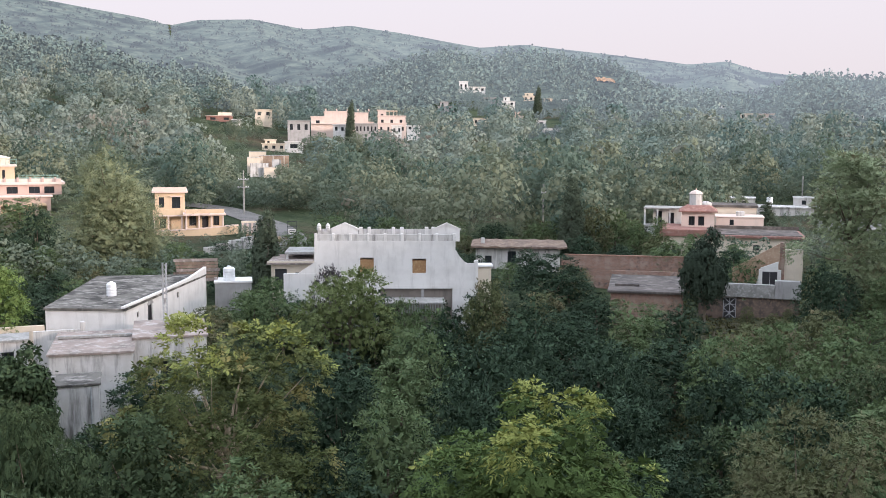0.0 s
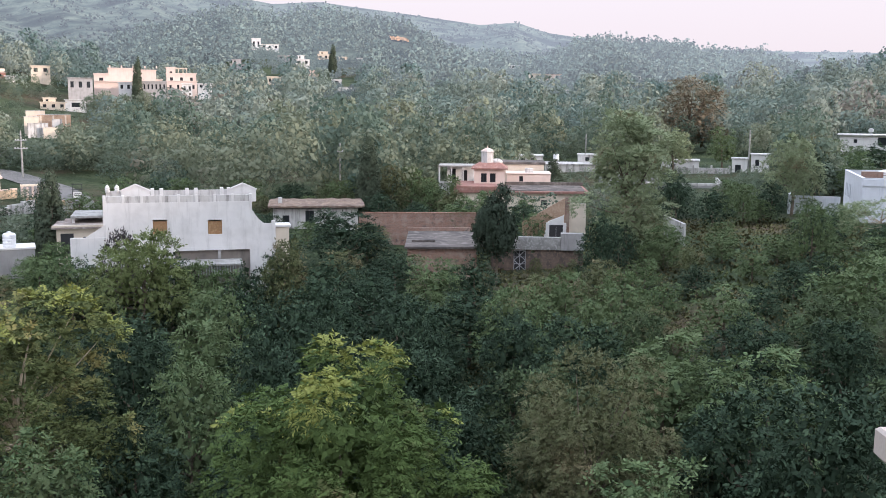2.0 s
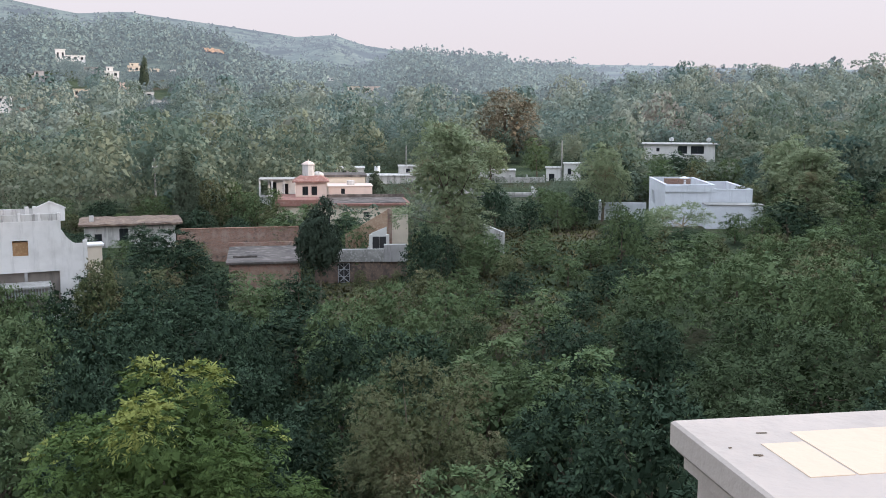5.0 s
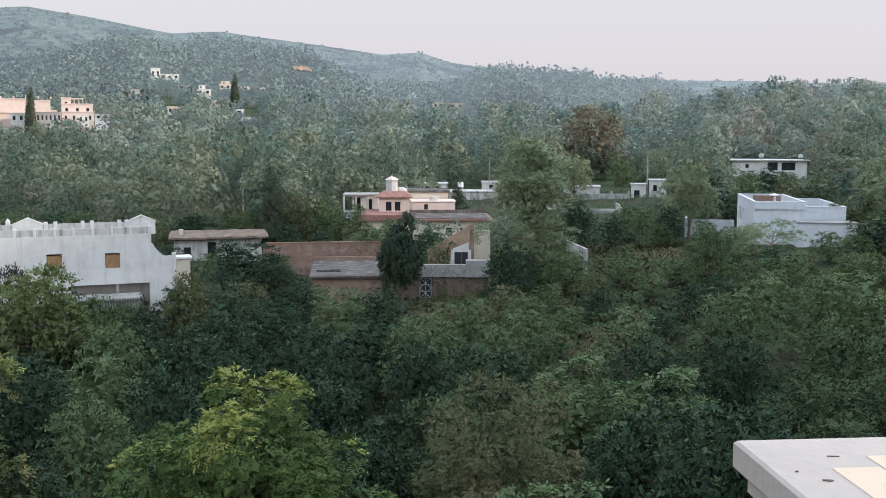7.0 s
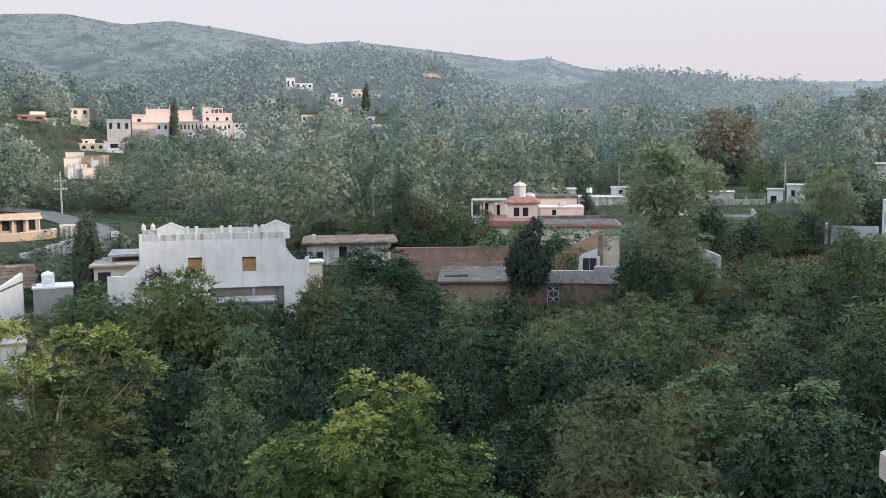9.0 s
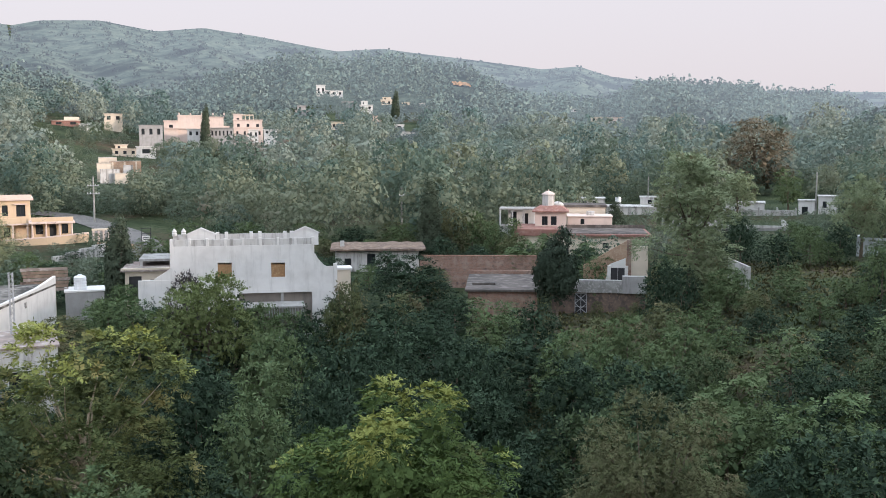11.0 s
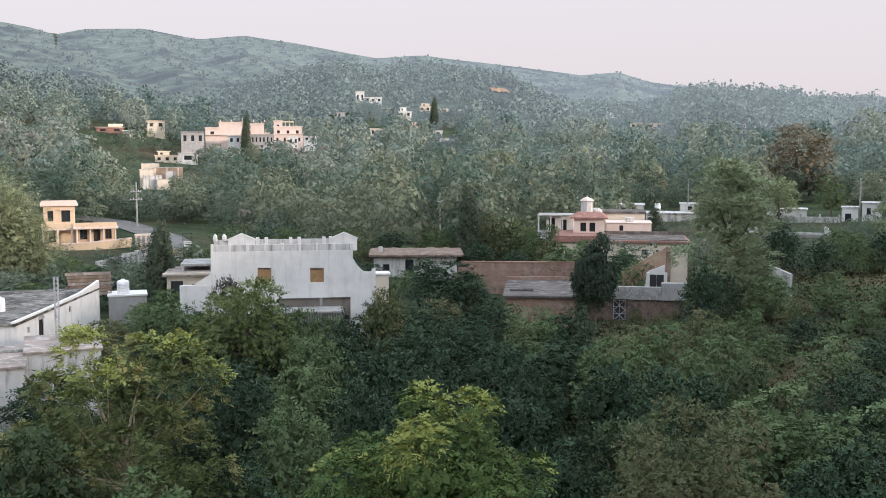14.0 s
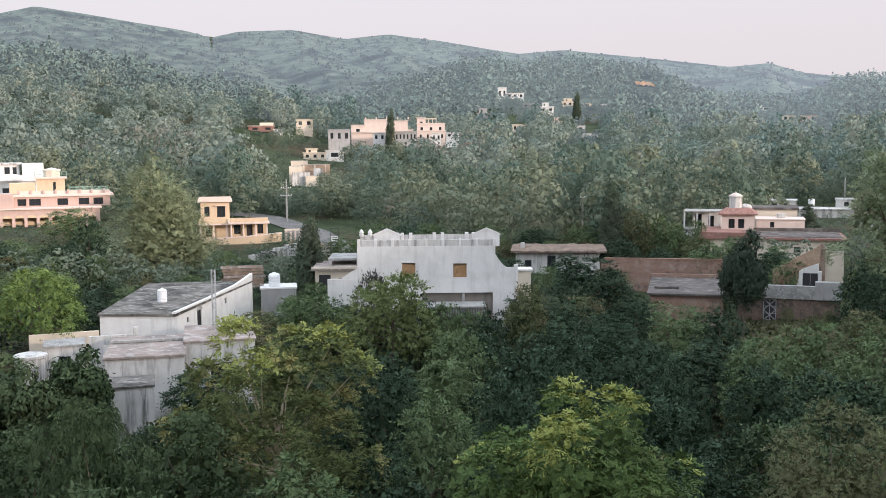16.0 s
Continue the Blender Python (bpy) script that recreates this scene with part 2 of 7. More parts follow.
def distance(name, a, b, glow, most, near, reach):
    """Far slopes with haze painted in as a glow: the further off, the paler."""
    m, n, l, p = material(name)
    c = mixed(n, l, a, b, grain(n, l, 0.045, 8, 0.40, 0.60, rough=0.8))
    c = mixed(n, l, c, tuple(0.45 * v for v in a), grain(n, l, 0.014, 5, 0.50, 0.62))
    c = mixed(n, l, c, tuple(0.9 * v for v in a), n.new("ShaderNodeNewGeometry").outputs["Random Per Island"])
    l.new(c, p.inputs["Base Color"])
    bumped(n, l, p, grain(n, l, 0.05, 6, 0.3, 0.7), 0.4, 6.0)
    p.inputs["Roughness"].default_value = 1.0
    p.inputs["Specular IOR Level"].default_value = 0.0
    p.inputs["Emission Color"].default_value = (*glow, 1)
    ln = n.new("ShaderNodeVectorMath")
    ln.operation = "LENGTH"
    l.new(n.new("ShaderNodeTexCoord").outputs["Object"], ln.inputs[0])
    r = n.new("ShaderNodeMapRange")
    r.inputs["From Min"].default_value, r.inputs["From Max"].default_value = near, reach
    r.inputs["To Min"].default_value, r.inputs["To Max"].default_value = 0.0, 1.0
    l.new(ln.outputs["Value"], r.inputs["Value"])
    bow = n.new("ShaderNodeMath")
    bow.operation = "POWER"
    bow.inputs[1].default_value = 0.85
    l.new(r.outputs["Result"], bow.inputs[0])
    # the glow that paints the haze is brighter towards the sun
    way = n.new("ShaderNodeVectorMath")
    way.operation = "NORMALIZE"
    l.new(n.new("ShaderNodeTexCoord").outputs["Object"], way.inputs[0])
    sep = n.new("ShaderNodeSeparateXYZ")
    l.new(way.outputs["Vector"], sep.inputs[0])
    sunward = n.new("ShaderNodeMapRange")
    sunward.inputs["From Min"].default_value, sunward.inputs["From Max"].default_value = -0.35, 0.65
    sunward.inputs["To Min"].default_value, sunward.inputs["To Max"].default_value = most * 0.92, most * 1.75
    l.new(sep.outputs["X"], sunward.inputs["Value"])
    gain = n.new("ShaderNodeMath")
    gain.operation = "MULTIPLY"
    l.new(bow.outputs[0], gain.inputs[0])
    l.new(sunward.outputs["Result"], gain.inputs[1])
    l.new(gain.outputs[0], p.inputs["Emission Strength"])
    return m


M_DISTANCE = distance("haze_glow_distance", (0.098, 0.142, 0.116), (0.195, 0.232, 0.182), (0.345, 0.388, 0.43), 0.48, 0.0, 1500.0)
M_RIDGE = distance("haze_glow_ridge", (0.030, 0.048, 0.036), (0.105, 0.125, 0.090), (0.34, 0.385, 0.445), 0.44, 0.0, 1500.0)

# ---- the lie of the land ----
def smooth(v, a, b):
    u = np.clip((v - a) / (b - a), 0, 1)
    return u * u * (3 - 2 * u)


# ground height (m) by bearing (degrees from +y) and distance
NEAR_AZ = [-30, -15, 0, 15, 30, 45]
NEAR_R = [0, 30, 45, 60, 75, 90, 110, 130, 160, 200, 280, 340]
NEAR_Z = np.array([
    (0, -1, -1, 1, 2, 3, 4, 5, 6, 8, 13, 20),
    (0, -2, -3, 0.6, 2, 2.5, 3, 3.5, 5.5, 7, 12.5, 20),
    (0, -3, -5, -5, -2.5, 2.0, 3.2, 3.5, 4.5, 6, 11, 18),
    (0, -3, -5.5, -4, -0.2, 1.0, 2.5, 3.5, 4.5, 6, 9, 14),
    (0, -2, -2, -1, 2, 3.6, 4.3, 4.8, 5.5, 7, 8, 10),
    (0, -1, 0, 1, 3, 4.5, 5, 5.5, 6.5, 8.5, 12, 16)], float)
# crest lines: distance, foot, steepness, bearings and angles of rise (degrees)
RIDGES = [
    (1700, 760, 1.15, [-40, -26, -24.3, -21, -16.5, -15.3, -13.8, -10.7, -7.8, -5.3, -2.7, 2.1, 4.7, 10.3, 13.7, 15.8, 17.5, 19.2, 25, 60],
     [6.8, 7.4, 7.85, 7.4, 6.75, 6.45, 6.8, 6.9, 6.4, 6.7, 6.35, 5.5, 5.7, 5.0, 4.5, 4.68, 4.1, 3.85, 3.2, 2.0]),
    (760, 330, 1.35, [-16, -10.1, -5, -3, -0.1, 2.4, 4.7, 7.8, 10.9, 14, 19.2, 21.7, 30], [1.5, 2.8, 3.5, 4.1, 4.8, 5.05, 4.8, 4.4, 3.5, 2.8, 1.7, 1.2, 0.5]),
    (620, 240, 1.1, [-60, -26, -23.3, -20.5, -17.5, -14.5, -12, -9.5, -5], [5.6, 5.3, 4.95, 4.7, 4.3, 3.4, 2.6, 1.7, 0.3]),
    (900, 380, 1.2, [10, 16, 18.6, 20.2, 21.8, 24, 26.6, 29.1, 31.5, 45, 80], [0.8, 2.2, 3.0, 3.6, 3.85, 3.6, 3.0, 2.5, 2.0, 1.8, 1.8]),
    (430, 210, 1.1, [24, 30, 33, 36, 38, 41, 48, 80], [0.1, 0.7, 1.4, 1.65, 1.6, 1.55, 1.8, 2.4]),
]


def land(x, y):
    x, y = np.asarray(x, float), np.asarray(y, float)
    r, az = np.hypot(x, y), np.degrees(np.arctan2(x, y))
    a = np.clip(az, -30, 45)
    col = np.array([np.interp(r, NEAR_R, row) for row in NEAR_Z])
    k = np.clip(np.searchsorted(NEAR_AZ, a) - 1, 0, 4)
    u = (a - np.take(NEAR_AZ, k)) / 15.0
    u = u * u * (3 - 2 * u)
    z = np.take_along_axis(col, k[None], 0)[0] * (1 - u) + np.take_along_axis(col, k[None] + 1, 0)[0] * u
    low = z
    for dist, foot, power, azs, rises in RIDGES:
        crest = 16 + np.tan(np.radians(np.interp(az, azs, rises))) * dist
        s = np.clip((r - foot) / (dist - foot), 0, 1) ** power
        back = 1 - 0.75 * smooth(r, dist, dist * 1.6)
        z = np.maximum(z, low + (crest - low) * s * back)
    # gullies and spurs on the slopes
    w = smooth(r, 300, 700)
    z = z + w * (5.0 + 7.0 * smooth(r, 850, 1150)) * (np.sin(np.radians(az) * 34 + r * 0.004) * 0.6 + np.sin(np.radians(az) * 71 + r * 0.009 + 1.3) * 0.4) * (1 - smooth(r, 1300, 1650) * 0.94)
    # unseen slope beside the house, added to keep the low sun off the gully
    side = smooth(np.abs(az), 49, 60) * (az > 0) * smooth(-np.abs(az), -150, -120)
    z = z + 29.5 * side * np.exp(-((r - 110) / 45) ** 2)
    return z


def ground(x, y):
    return float(land(np.array([x]), np.array([y]))[0])


def bearing(az, r):
    return math.sin(radians(az)) * r, math.cos(radians(az)) * r


def meets(az, rise, r0=150.0):
    """Where a line of sight from the terrace with that bearing and rise meets the land."""
    r = np.arange(r0, 2500, 2.0)
    x, y = np.sin(radians(az)) * r, np.cos(radians(az)) * r
    hit = np.nonzero(land(x, y) >= 16 + np.tan(radians(rise)) * r)[0]
    d = r[hit[0]] if len(hit) else 900.0
    return math.sin(radians(az)) * d, math.cos(radians(az)) * d, d


def mesh_object(name, verts, faces, mat, parent=None, smooth_shade=False):
    me = bpy.data.meshes.new(name)
    me.from_pydata(verts, [], faces)
    me.materials.append(mat)
    if smooth_shade:
        me.shade_smooth()
    ob = new(name, me)
    ob.parent = parent
    return ob


def ground_material():
    m, n, l, p = material("ground_cover")
    c = mixed(n, l, (0.028, 0.042, 0.022), (0.072, 0.090, 0.046), grain(n, l, 0.12, 6, 0.4, 0.62))
    c = mixed(n, l, c, (0.085, 0.064, 0.042), grain(n, l, 0.05, 6, 0.52, 0.66))
    c = mixed(n, l, c, (0.030, 0.046, 0.020), grain(n, l, 1.1, 6, 0.5, 0.68))
    # bare earth on the bank below the gate and on the grass slope
    for (x, y, z), r0, r1 in (((25.5, 79.0, 0.5), 2.0, 6.5), ((51.5, 90.0, 4.0), 1.0, 6.0)):
        d = n.new("ShaderNodeVectorMath")
        d.operation = "DISTANCE"
        l.new(n.new("ShaderNodeTexCoord").outputs["Object"], d.inputs[0])
        d.inputs[1].default_value = (x, y, z)
        m1 = n.new("ShaderNodeMapRange")
        m1.inputs["From Min"].default_value, m1.inputs["From Max"].default_value = r1, r0
        l.new(d.outputs["Value"], m1.inputs["Value"])
        m2 = n.new("ShaderNodeMath")
        m2.operation = "MULTIPLY"
        l.new(m1.outputs["Result"], m2.inputs[0])
        l.new(grain(n, l, 0.5, 6, 0.36, 0.52), m2.inputs[1])
        c = mixed(n, l, c, (0.112, 0.082, 0.055), m2.outputs[0])
    l.new(c, p.inputs["Base Color"])
    p.inputs["Roughness"].default_value = 0.95
    p.inputs["Specular IOR Level"].default_value = 0.1
    bumped(n, l, p, grain(n, l, 1.5, 6, 0.3, 0.7), 0.9, 0.25)
    return m


M_GROUND = ground_material()


def build_ground():
    az = np.concatenate([np.arange(-60, 60, 0.75), np.arange(60, 300, 6.0)])
    r = np.concatenate([[0.0], np.linspace(4, 140, 70), np.geomspace(143, 4200, 150)])
    aa, rr = np.meshgrid(np.radians(az), r)
    x, y = np.sin(aa) * rr, np.cos(aa) * rr
    z = land(x.ravel(), y.ravel()) - 1.2 * smooth(rr.ravel(), 500, 520)
    verts = np.stack([x.ravel(), y.ravel(), z], 1)
    na = len(az)
    faces = [(i * na + j, i * na + (j + 1) % na, (i + 1) * na + (j + 1) % na, (i + 1) * na + j) for i in range(len(r) - 1) for j in range(na)]
    ob = mesh_object("ground", verts.tolist(), faces, M_GROUND, smooth_shade=True)
    return tagged(ob, "green wooded valley floor and hillsides", "ground", kind="structure")



def build_backdrop():
    """The far ridges, over half a kilometre off."""
    az, r = np.arange(-50, 60, 0.4), np.linspace(500, 2600, 112)
    aa, rr = np.meshgrid(np.radians(az), r)
    x, y = np.sin(aa) * rr, np.cos(aa) * rr
    z = land(x.ravel(), y.ravel()) - 1.4 + 1.6 * smooth(rr.ravel(), 500, 520)
    na = len(az)
    faces = [(i * na + j, i * na + j + 1, (i + 1) * na + j + 1, (i + 1) * na + j) for i in range(len(r) - 1) for j in range(na - 1)]
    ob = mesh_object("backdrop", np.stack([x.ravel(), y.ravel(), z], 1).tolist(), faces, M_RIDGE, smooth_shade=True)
    return tagged(ob, "hazy blue-green far ridges", "hills", kind="structure")


build_ground()
build_backdrop()


# how high the wood's canopy reaches, by bearing and distance
CANOPY_AZ = [-28, -15, -5, 5, 15, 24, 32, 43]
CANOPY_R = [32, 40, 50, 60, 70, 80, 95, 115]
CANOPY_Z = np.array([
    (7, 7, 5.5, 5, 5.5, 6, 6.5, 6.5), (5.5, 4.6, 3.8, 3.5, 4.5, 5, 6, 7), (4, 4.3, 4.5, 5, 5.3, 5.5, 6, 7), (3, 3.5, 4.3, 4.2, 4.8, 5.2, 6, 7),
    (3, 3.5, 3.8, 3.8, 3.6, 3.8, 5.5, 7), (4, 4.8, 5, 4.8, 4.2, 4.2, 5.5, 7), (5, 5.6, 6.3, 6.0, 6.0, 6.0, 6.0, 8), (6.5, 7.2, 7.6, 8, 8, 7.6, 7, 11)], float)


def canopy(az, r):
    col = [float(np.interp(r, CANOPY_R, row)) for row in CANOPY_Z]
    return float(np.interp(az, CANOPY_AZ, col))

# ---- building parts ----
def part(name, bm, mat, parent, label="", smooth_shade=False):
    me = bpy.data.meshes.new(name)
    bm.to_mesh(me)
    bm.free()
    me.materials.append(mat)
    if smooth_shade:
        me.shade_smooth()
    ob = new(name, me)
    ob.parent = parent
    return tagged(ob, label)


def thing(name, m, label, category, group="", kind=""):
    root = new(name)
    root.empty_display_size = 0.3
    root.matrix_basis = m
    return tagged(root, label, category, group, kind)


def add_box(bm, x0, y0, z0, x1, y1, z1, bevel=0.0):
    made = bmesh.ops.create_cube(bm, size=1.0, matrix=Matrix.LocRotScale(((x0 + x1) / 2, (y0 + y1) / 2, (z0 + z1) / 2), None, (x1 - x0, y1 - y0, z1 - z0)))
    if bevel:
        edges = list({e for v in made["verts"] for e in v.link_edges})
        bmesh.ops.bevel(bm, geom=edges, offset=bevel, segments=2, affect="EDGES", profile=0.6)
    return bm


def box_bm(*dims, bevel=0.0):
    return add_box(bmesh.new(), *dims, bevel=bevel)


def prism_bm(outline, y0, y1):
    """An outline in x and z, drawn out along y."""
    bm = bmesh.new()
    a = [bm.verts.new((x, y0, z)) for x, z in outline]
    b = [bm.verts.new((x, y1, z)) for x, z in outline]
    bm.faces.new(a)
    bm.faces.new(b[::-1])
    for i in range(len(a)):
        j = (i + 1) % len(a)
        bm.faces.new((a[j], a[i], b[i], b[j]))
    return bm


def plan_bm(outline, z0, z1):
    """An outline in x and y, drawn up from z0 to z1."""
    bm = bmesh.new()
    a = [bm.verts.new((x, y, z0)) for x, y in outline]
    b = [bm.verts.new((x, y, z1)) for x, y in outline]
    bm.faces.new(a[::-1])
    bm.faces.new(b)
    for i in range(len(a)):
        j = (i + 1) % len(a)
        bm.faces.new((a[i], a[j], b[j], b[i]))
    return bm


def panel_bm(w, z0, z1, t, holes=()):
    """A wall along x from 0 to w, from y = 0 to t, with openings (x0, z0, x1, z1) cut through it."""
    xs = sorted({0.0, w, *(v for h in holes for v in (h[0], h[2]))})
    zs = sorted({z0, z1, *(v for h in holes for v in (h[1], h[3]))})
    bm, seen = bmesh.new(), {}

    def v(x, y, z):
        key = (round(x, 4), y, round(z, 4))
        if key not in seen:
            seen[key] = bm.verts.new((x, y, z))
        return seen[key]

    def solid(i, k):
        if not (0 <= i < len(xs) - 1 and 0 <= k < len(zs) - 1):
            return False
        cx, cz = (xs[i] + xs[i + 1]) / 2, (zs[k] + zs[k + 1]) / 2
        return not any(h[0] < cx < h[2] and h[1] < cz < h[3] for h in holes)

    for i in range(len(xs) - 1):
        for k in range(len(zs) - 1):
            if not solid(i, k):
                continue
            a, b, c, d = xs[i], xs[i + 1], zs[k], zs[k + 1]
            bm.faces.new((v(a, 0, c), v(b, 0, c), v(b, 0, d), v(a, 0, d)))
            bm.faces.new((v(a, t, c), v(a, t, d), v(b, t, d), v(b, t, c)))
            if not solid(i - 1, k):
                bm.faces.new((v(a, 0, c), v(a, 0, d), v(a, t, d), v(a, t, c)))
            if not solid(i + 1, k):
                bm.faces.new((v(b, 0, c), v(b, t, c), v(b, t, d), v(b, 0, d)))
            if not solid(i, k - 1):
                bm.faces.new((v(a, 0, c), v(a, t, c), v(b, t, c), v(b, 0, c)))
            if not solid(i, k + 1):
                bm.faces.new((v(a, 0, d), v(b, 0, d), v(b, t, d), v(a, t, d)))
    return bm


def frame_bm(x0, z0, x1, z1, y0, y1, bar=0.06, mullions=1, rails=0):
    bm = bmesh.new()
    add_box(bm, x0, y0, z0, x0 + bar, y1, z1)
    add_box(bm, x1 - bar, y0, z0, x1, y1, z1)
    add_box(bm, x0 + bar, y0, z1 - bar, x1 - bar, y1, z1)
    add_box(bm, x0 + bar, y0, z0, x1 - bar, y1, z0 + bar)
    for i in range(mullions):
        c = x0 + (x1 - x0) * (i + 1) / (mullions + 1)
        add_box(bm, c - bar * 0.4, y0 + 0.006, z0 + bar, c + bar * 0.4, y1 - 0.006, z1 - bar)
    for i in range(rails):
        c = z0 + (z1 - z0) * (i + 1) / (rails + 1)
        add_box(bm, x0 + bar, y0 + 0.01, c - bar * 0.35, x1 - bar, y1 - 0.01, c + bar * 0.35)
    return bm


def fit_opening(root, turn, style, h, t, frame_mat):
    """A window, shutter or door that fills the opening h of a wall whose pose is turn."""
    x0, z0, x1, z1 = h[:4]
    if style == "open":
        return
    name = {"win": "window", "ply": "window", "door": "door", "dark": "window"}[style]
    if style == "ply":
        bm = bmesh.new()
        mid = (x0 + x1) / 2
        add_box(bm, x0 + 0.02, t * 0.5, z0 + 0.02, mid - 0.006, t * 0.5 + 0.03, z1 - 0.12, 0.006)
        add_box(bm, mid + 0.006, t * 0.5, z0 + 0.02, x1 - 0.02, t * 0.5 + 0.03, z1 - 0.12, 0.006)
        ob = part(name, bm, M_WOOD, root, "opening closed with plywood boards")
        part("frame", frame_bm(x0, z0, x1, z1, t * 0.5 + 0.04, t * 0.5 + 0.09, 0.05, 1), M_WOOD, ob)
    elif style == "door":
        bm = box_bm(x0 + 0.03, t * 0.55, z0, x1 - 0.03, t * 0.55 + 0.05, z1 - 0.03, bevel=0.01)
        ob = part(name, bm, M_IRON, root)
        part("frame", frame_bm(x0, z0, x1, z1, t * 0.35, t * 0.5, 0.06, 0, 1), frame_mat, ob)
    else:
        ob = part(name, frame_bm(x0, z0, x1, z1, t * 0.45, t * 0.75, 0.06, 1 if x1 - x0 > 0.7 else 0), frame_mat, root)
        part("pane", box_bm(x0 + 0.05, t * 0.78, z0 + 0.05, x1 - 0.05, t * 0.78 + 0.012, z1 - 0.05), M_GLASS, ob)
    ob.matrix_basis = turn


def walls(root, x0, y0, x1, y1, z0, z1, mat, front=(), right=(), left=(), back=(), t=0.22, frame_mat=None):
    """Four walls of a block; openings are (u0, z0, u1, z1, style) along each wall, seen from outside from its left end."""
    frame_mat = frame_mat or M_IRON
    w, d = x1 - x0, y1 - y0
    for holes, length, m in ((front, w, pose(x0, y0, 0)), (right, d - 2 * t, pose(x1, y0 + t, 0, 0, 0, 90)), (back, w, pose(x1, y1, 0, 0, 0, 180)), (left, d - 2 * t, pose(x0, y1 - t, 0, 0, 0, -90))):
        ob = part("wall", panel_bm(length, z0, z1, t, [h[:4] for h in holes]), mat, root)
        ob.matrix_basis = m
        for h in holes:
            fit_opening(root, m, h[4], h, t, frame_mat)


def flat_roof(root, x0, y0, x1, y1, z, mat=None, thick=0.16, t=0.22, over=None):
    """A slab inside the parapet, or, with over, on top of the walls and past them."""
    if over is None:
        bm = box_bm(x0 + t + 0.002, y0 + t + 0.002, z - thick, x1 - t - 0.002, y1 - t - 0.002, z)
    else:
        bm = box_bm(x0 - over, y0 - over, z + 0.002, x1 + over, y1 + over, z + thick, bevel=0.02)
    return part("roof", bm, mat or M_ROOF, root)


def coping(root, x0, y0, x1, y1, z, mat, t=0.22, over=0.05, thick=0.08):
    bm = bmesh.new()
    a, b, c, d = x0 - over, y0 - over, x1 + over, y1 + over
    e = t + over * 2
    add_box(bm, a, b, z + 0.002, c, b + e, z + thick, 0.012)
    add_box(bm, a, d - e, z + 0.002, c, d, z + thick, 0.012)
    add_box(bm, a, b + e, z + 0.002, a + e, d - e, z + thick - 0.003)
    add_box(bm, c - e, b + e, z + 0.002, c, d - e, z + thick - 0.003)
    return part("coping", bm, mat, root)


def cylinder_bm(x, y, z0, z1, r0, r1=None, sides=20, bm=None):
    bm = bm or bmesh.new()
    bmesh.ops.create_cone(bm, cap_ends=True, segments=sides, radius1=r0, radius2=r0 if r1 is None else r1, depth=z1 - z0,
                          matrix=Matrix.Translation((x, y, (z0 + z1) / 2)))
    return bm


def lathe_bm(profile, sides=20):
    bm = bmesh.new()
    rings = [[bm.verts.new((math.cos(2 * math.pi * k / sides) * r, math.sin(2 * math.pi * k / sides) * r, z)) for k in range(sides)] for r, z in profile]
    for a, b in zip(rings, rings[1:]):
        for k in range(sides):
            bm.faces.new((a[k], a[(k + 1) % sides], b[(k + 1) % sides], b[k]))
    bm.faces.new(rings[0][::-1])
    bm.faces.new(rings[-1])
    return bm


def water_tank(x, y, z, r, h, label):
    root = thing("water_tank", pose(x, y, z), label, "water tank")
    ribs = [(r * 0.96, 0.0)]
    for i in range(4):
        a = h * 0.8 * i / 4
        ribs += [(r, a + 0.03), (r, a + h * 0.15), (r * 0.95, a + h * 0.165), (r * 0.95, a + h * 0.19)]
    ribs += [(r, h * 0.82), (r * 0.8, h * 0.92), (r * 0.34, h * 0.96)]
    part("body", lathe_bm(ribs), M_TANK, root, smooth_shade=False)
    part("lid", lathe_bm([(r * 0.32, h * 0.962), (r * 0.34, h * 1.0), (r * 0.25, h * 1.03)]), M_TANK, root)
    return root


def pole(x, y, z0, z1, r0, r1, label, arms=(), name="utility_pole", turn=0.0, mat=None):
    root = thing(name, pose(x, y, z0, 0, 0, turn), label, "pole")
    part("shaft", cylinder_bm(0, 0, -0.4, z1 - z0, r0, r1, 10), mat or M_CONC, root)
    for h, half in arms:
        arm = part("crossarm", box_bm(-half, -0.06 - r0, h - 0.05, half, -r0, h + 0.05, bevel=0.01), M_PALEIRON, root)
        for k in (-0.9, -0.45, 0.45, 0.9):
            ins = part("insulator", lathe_bm([(0.03, 0), (0.06, 0.03), (0.04, 0.07), (0.06, 0.10), (0.03, 0.15)], 8), M_TANK, arm)
            ins.location = (k * half, -0.03 - r0, h + 0.05)
    return root


def dish(x, y, z, r, facing, label):
    root = thing("satellite_dish", pose(x, y, z, 0, 0, facing), label, "satellite dish")
    part("mast", cylinder_bm(0, 0, 0, r * 1.4, 0.03, 0.03, 8), M_IRON, root)
    bowl = lathe_bm([(0.02, 0), (r * 0.5, r * 0.07), (r * 0.8, r * 0.18), (r, r * 0.3), (r * 0.98, r * 0.32), (r * 0.78, r * 0.2), (r * 0.5, r * 0.09), (0.01, 0.02)], 24)
    ob = part("reflector", bowl, M_TANK, root, smooth_shade=True)
    ob.matrix_basis = pose(0, 0, r * 1.4, 55, 0, 0)
    arm = bmesh.new()
    add_box(arm, -0.015, -0.015, 0.02, 0.015, 0.015, r * 0.75)
    add_box(arm, -0.05, -0.05, r * 0.75, 0.05, 0.05, r * 0.85)
    ob = part("feed_arm", arm, M_IRON, root)
    ob.matrix_basis = pose(0, 0, r * 1.4, 55, 0, 0)
    return root


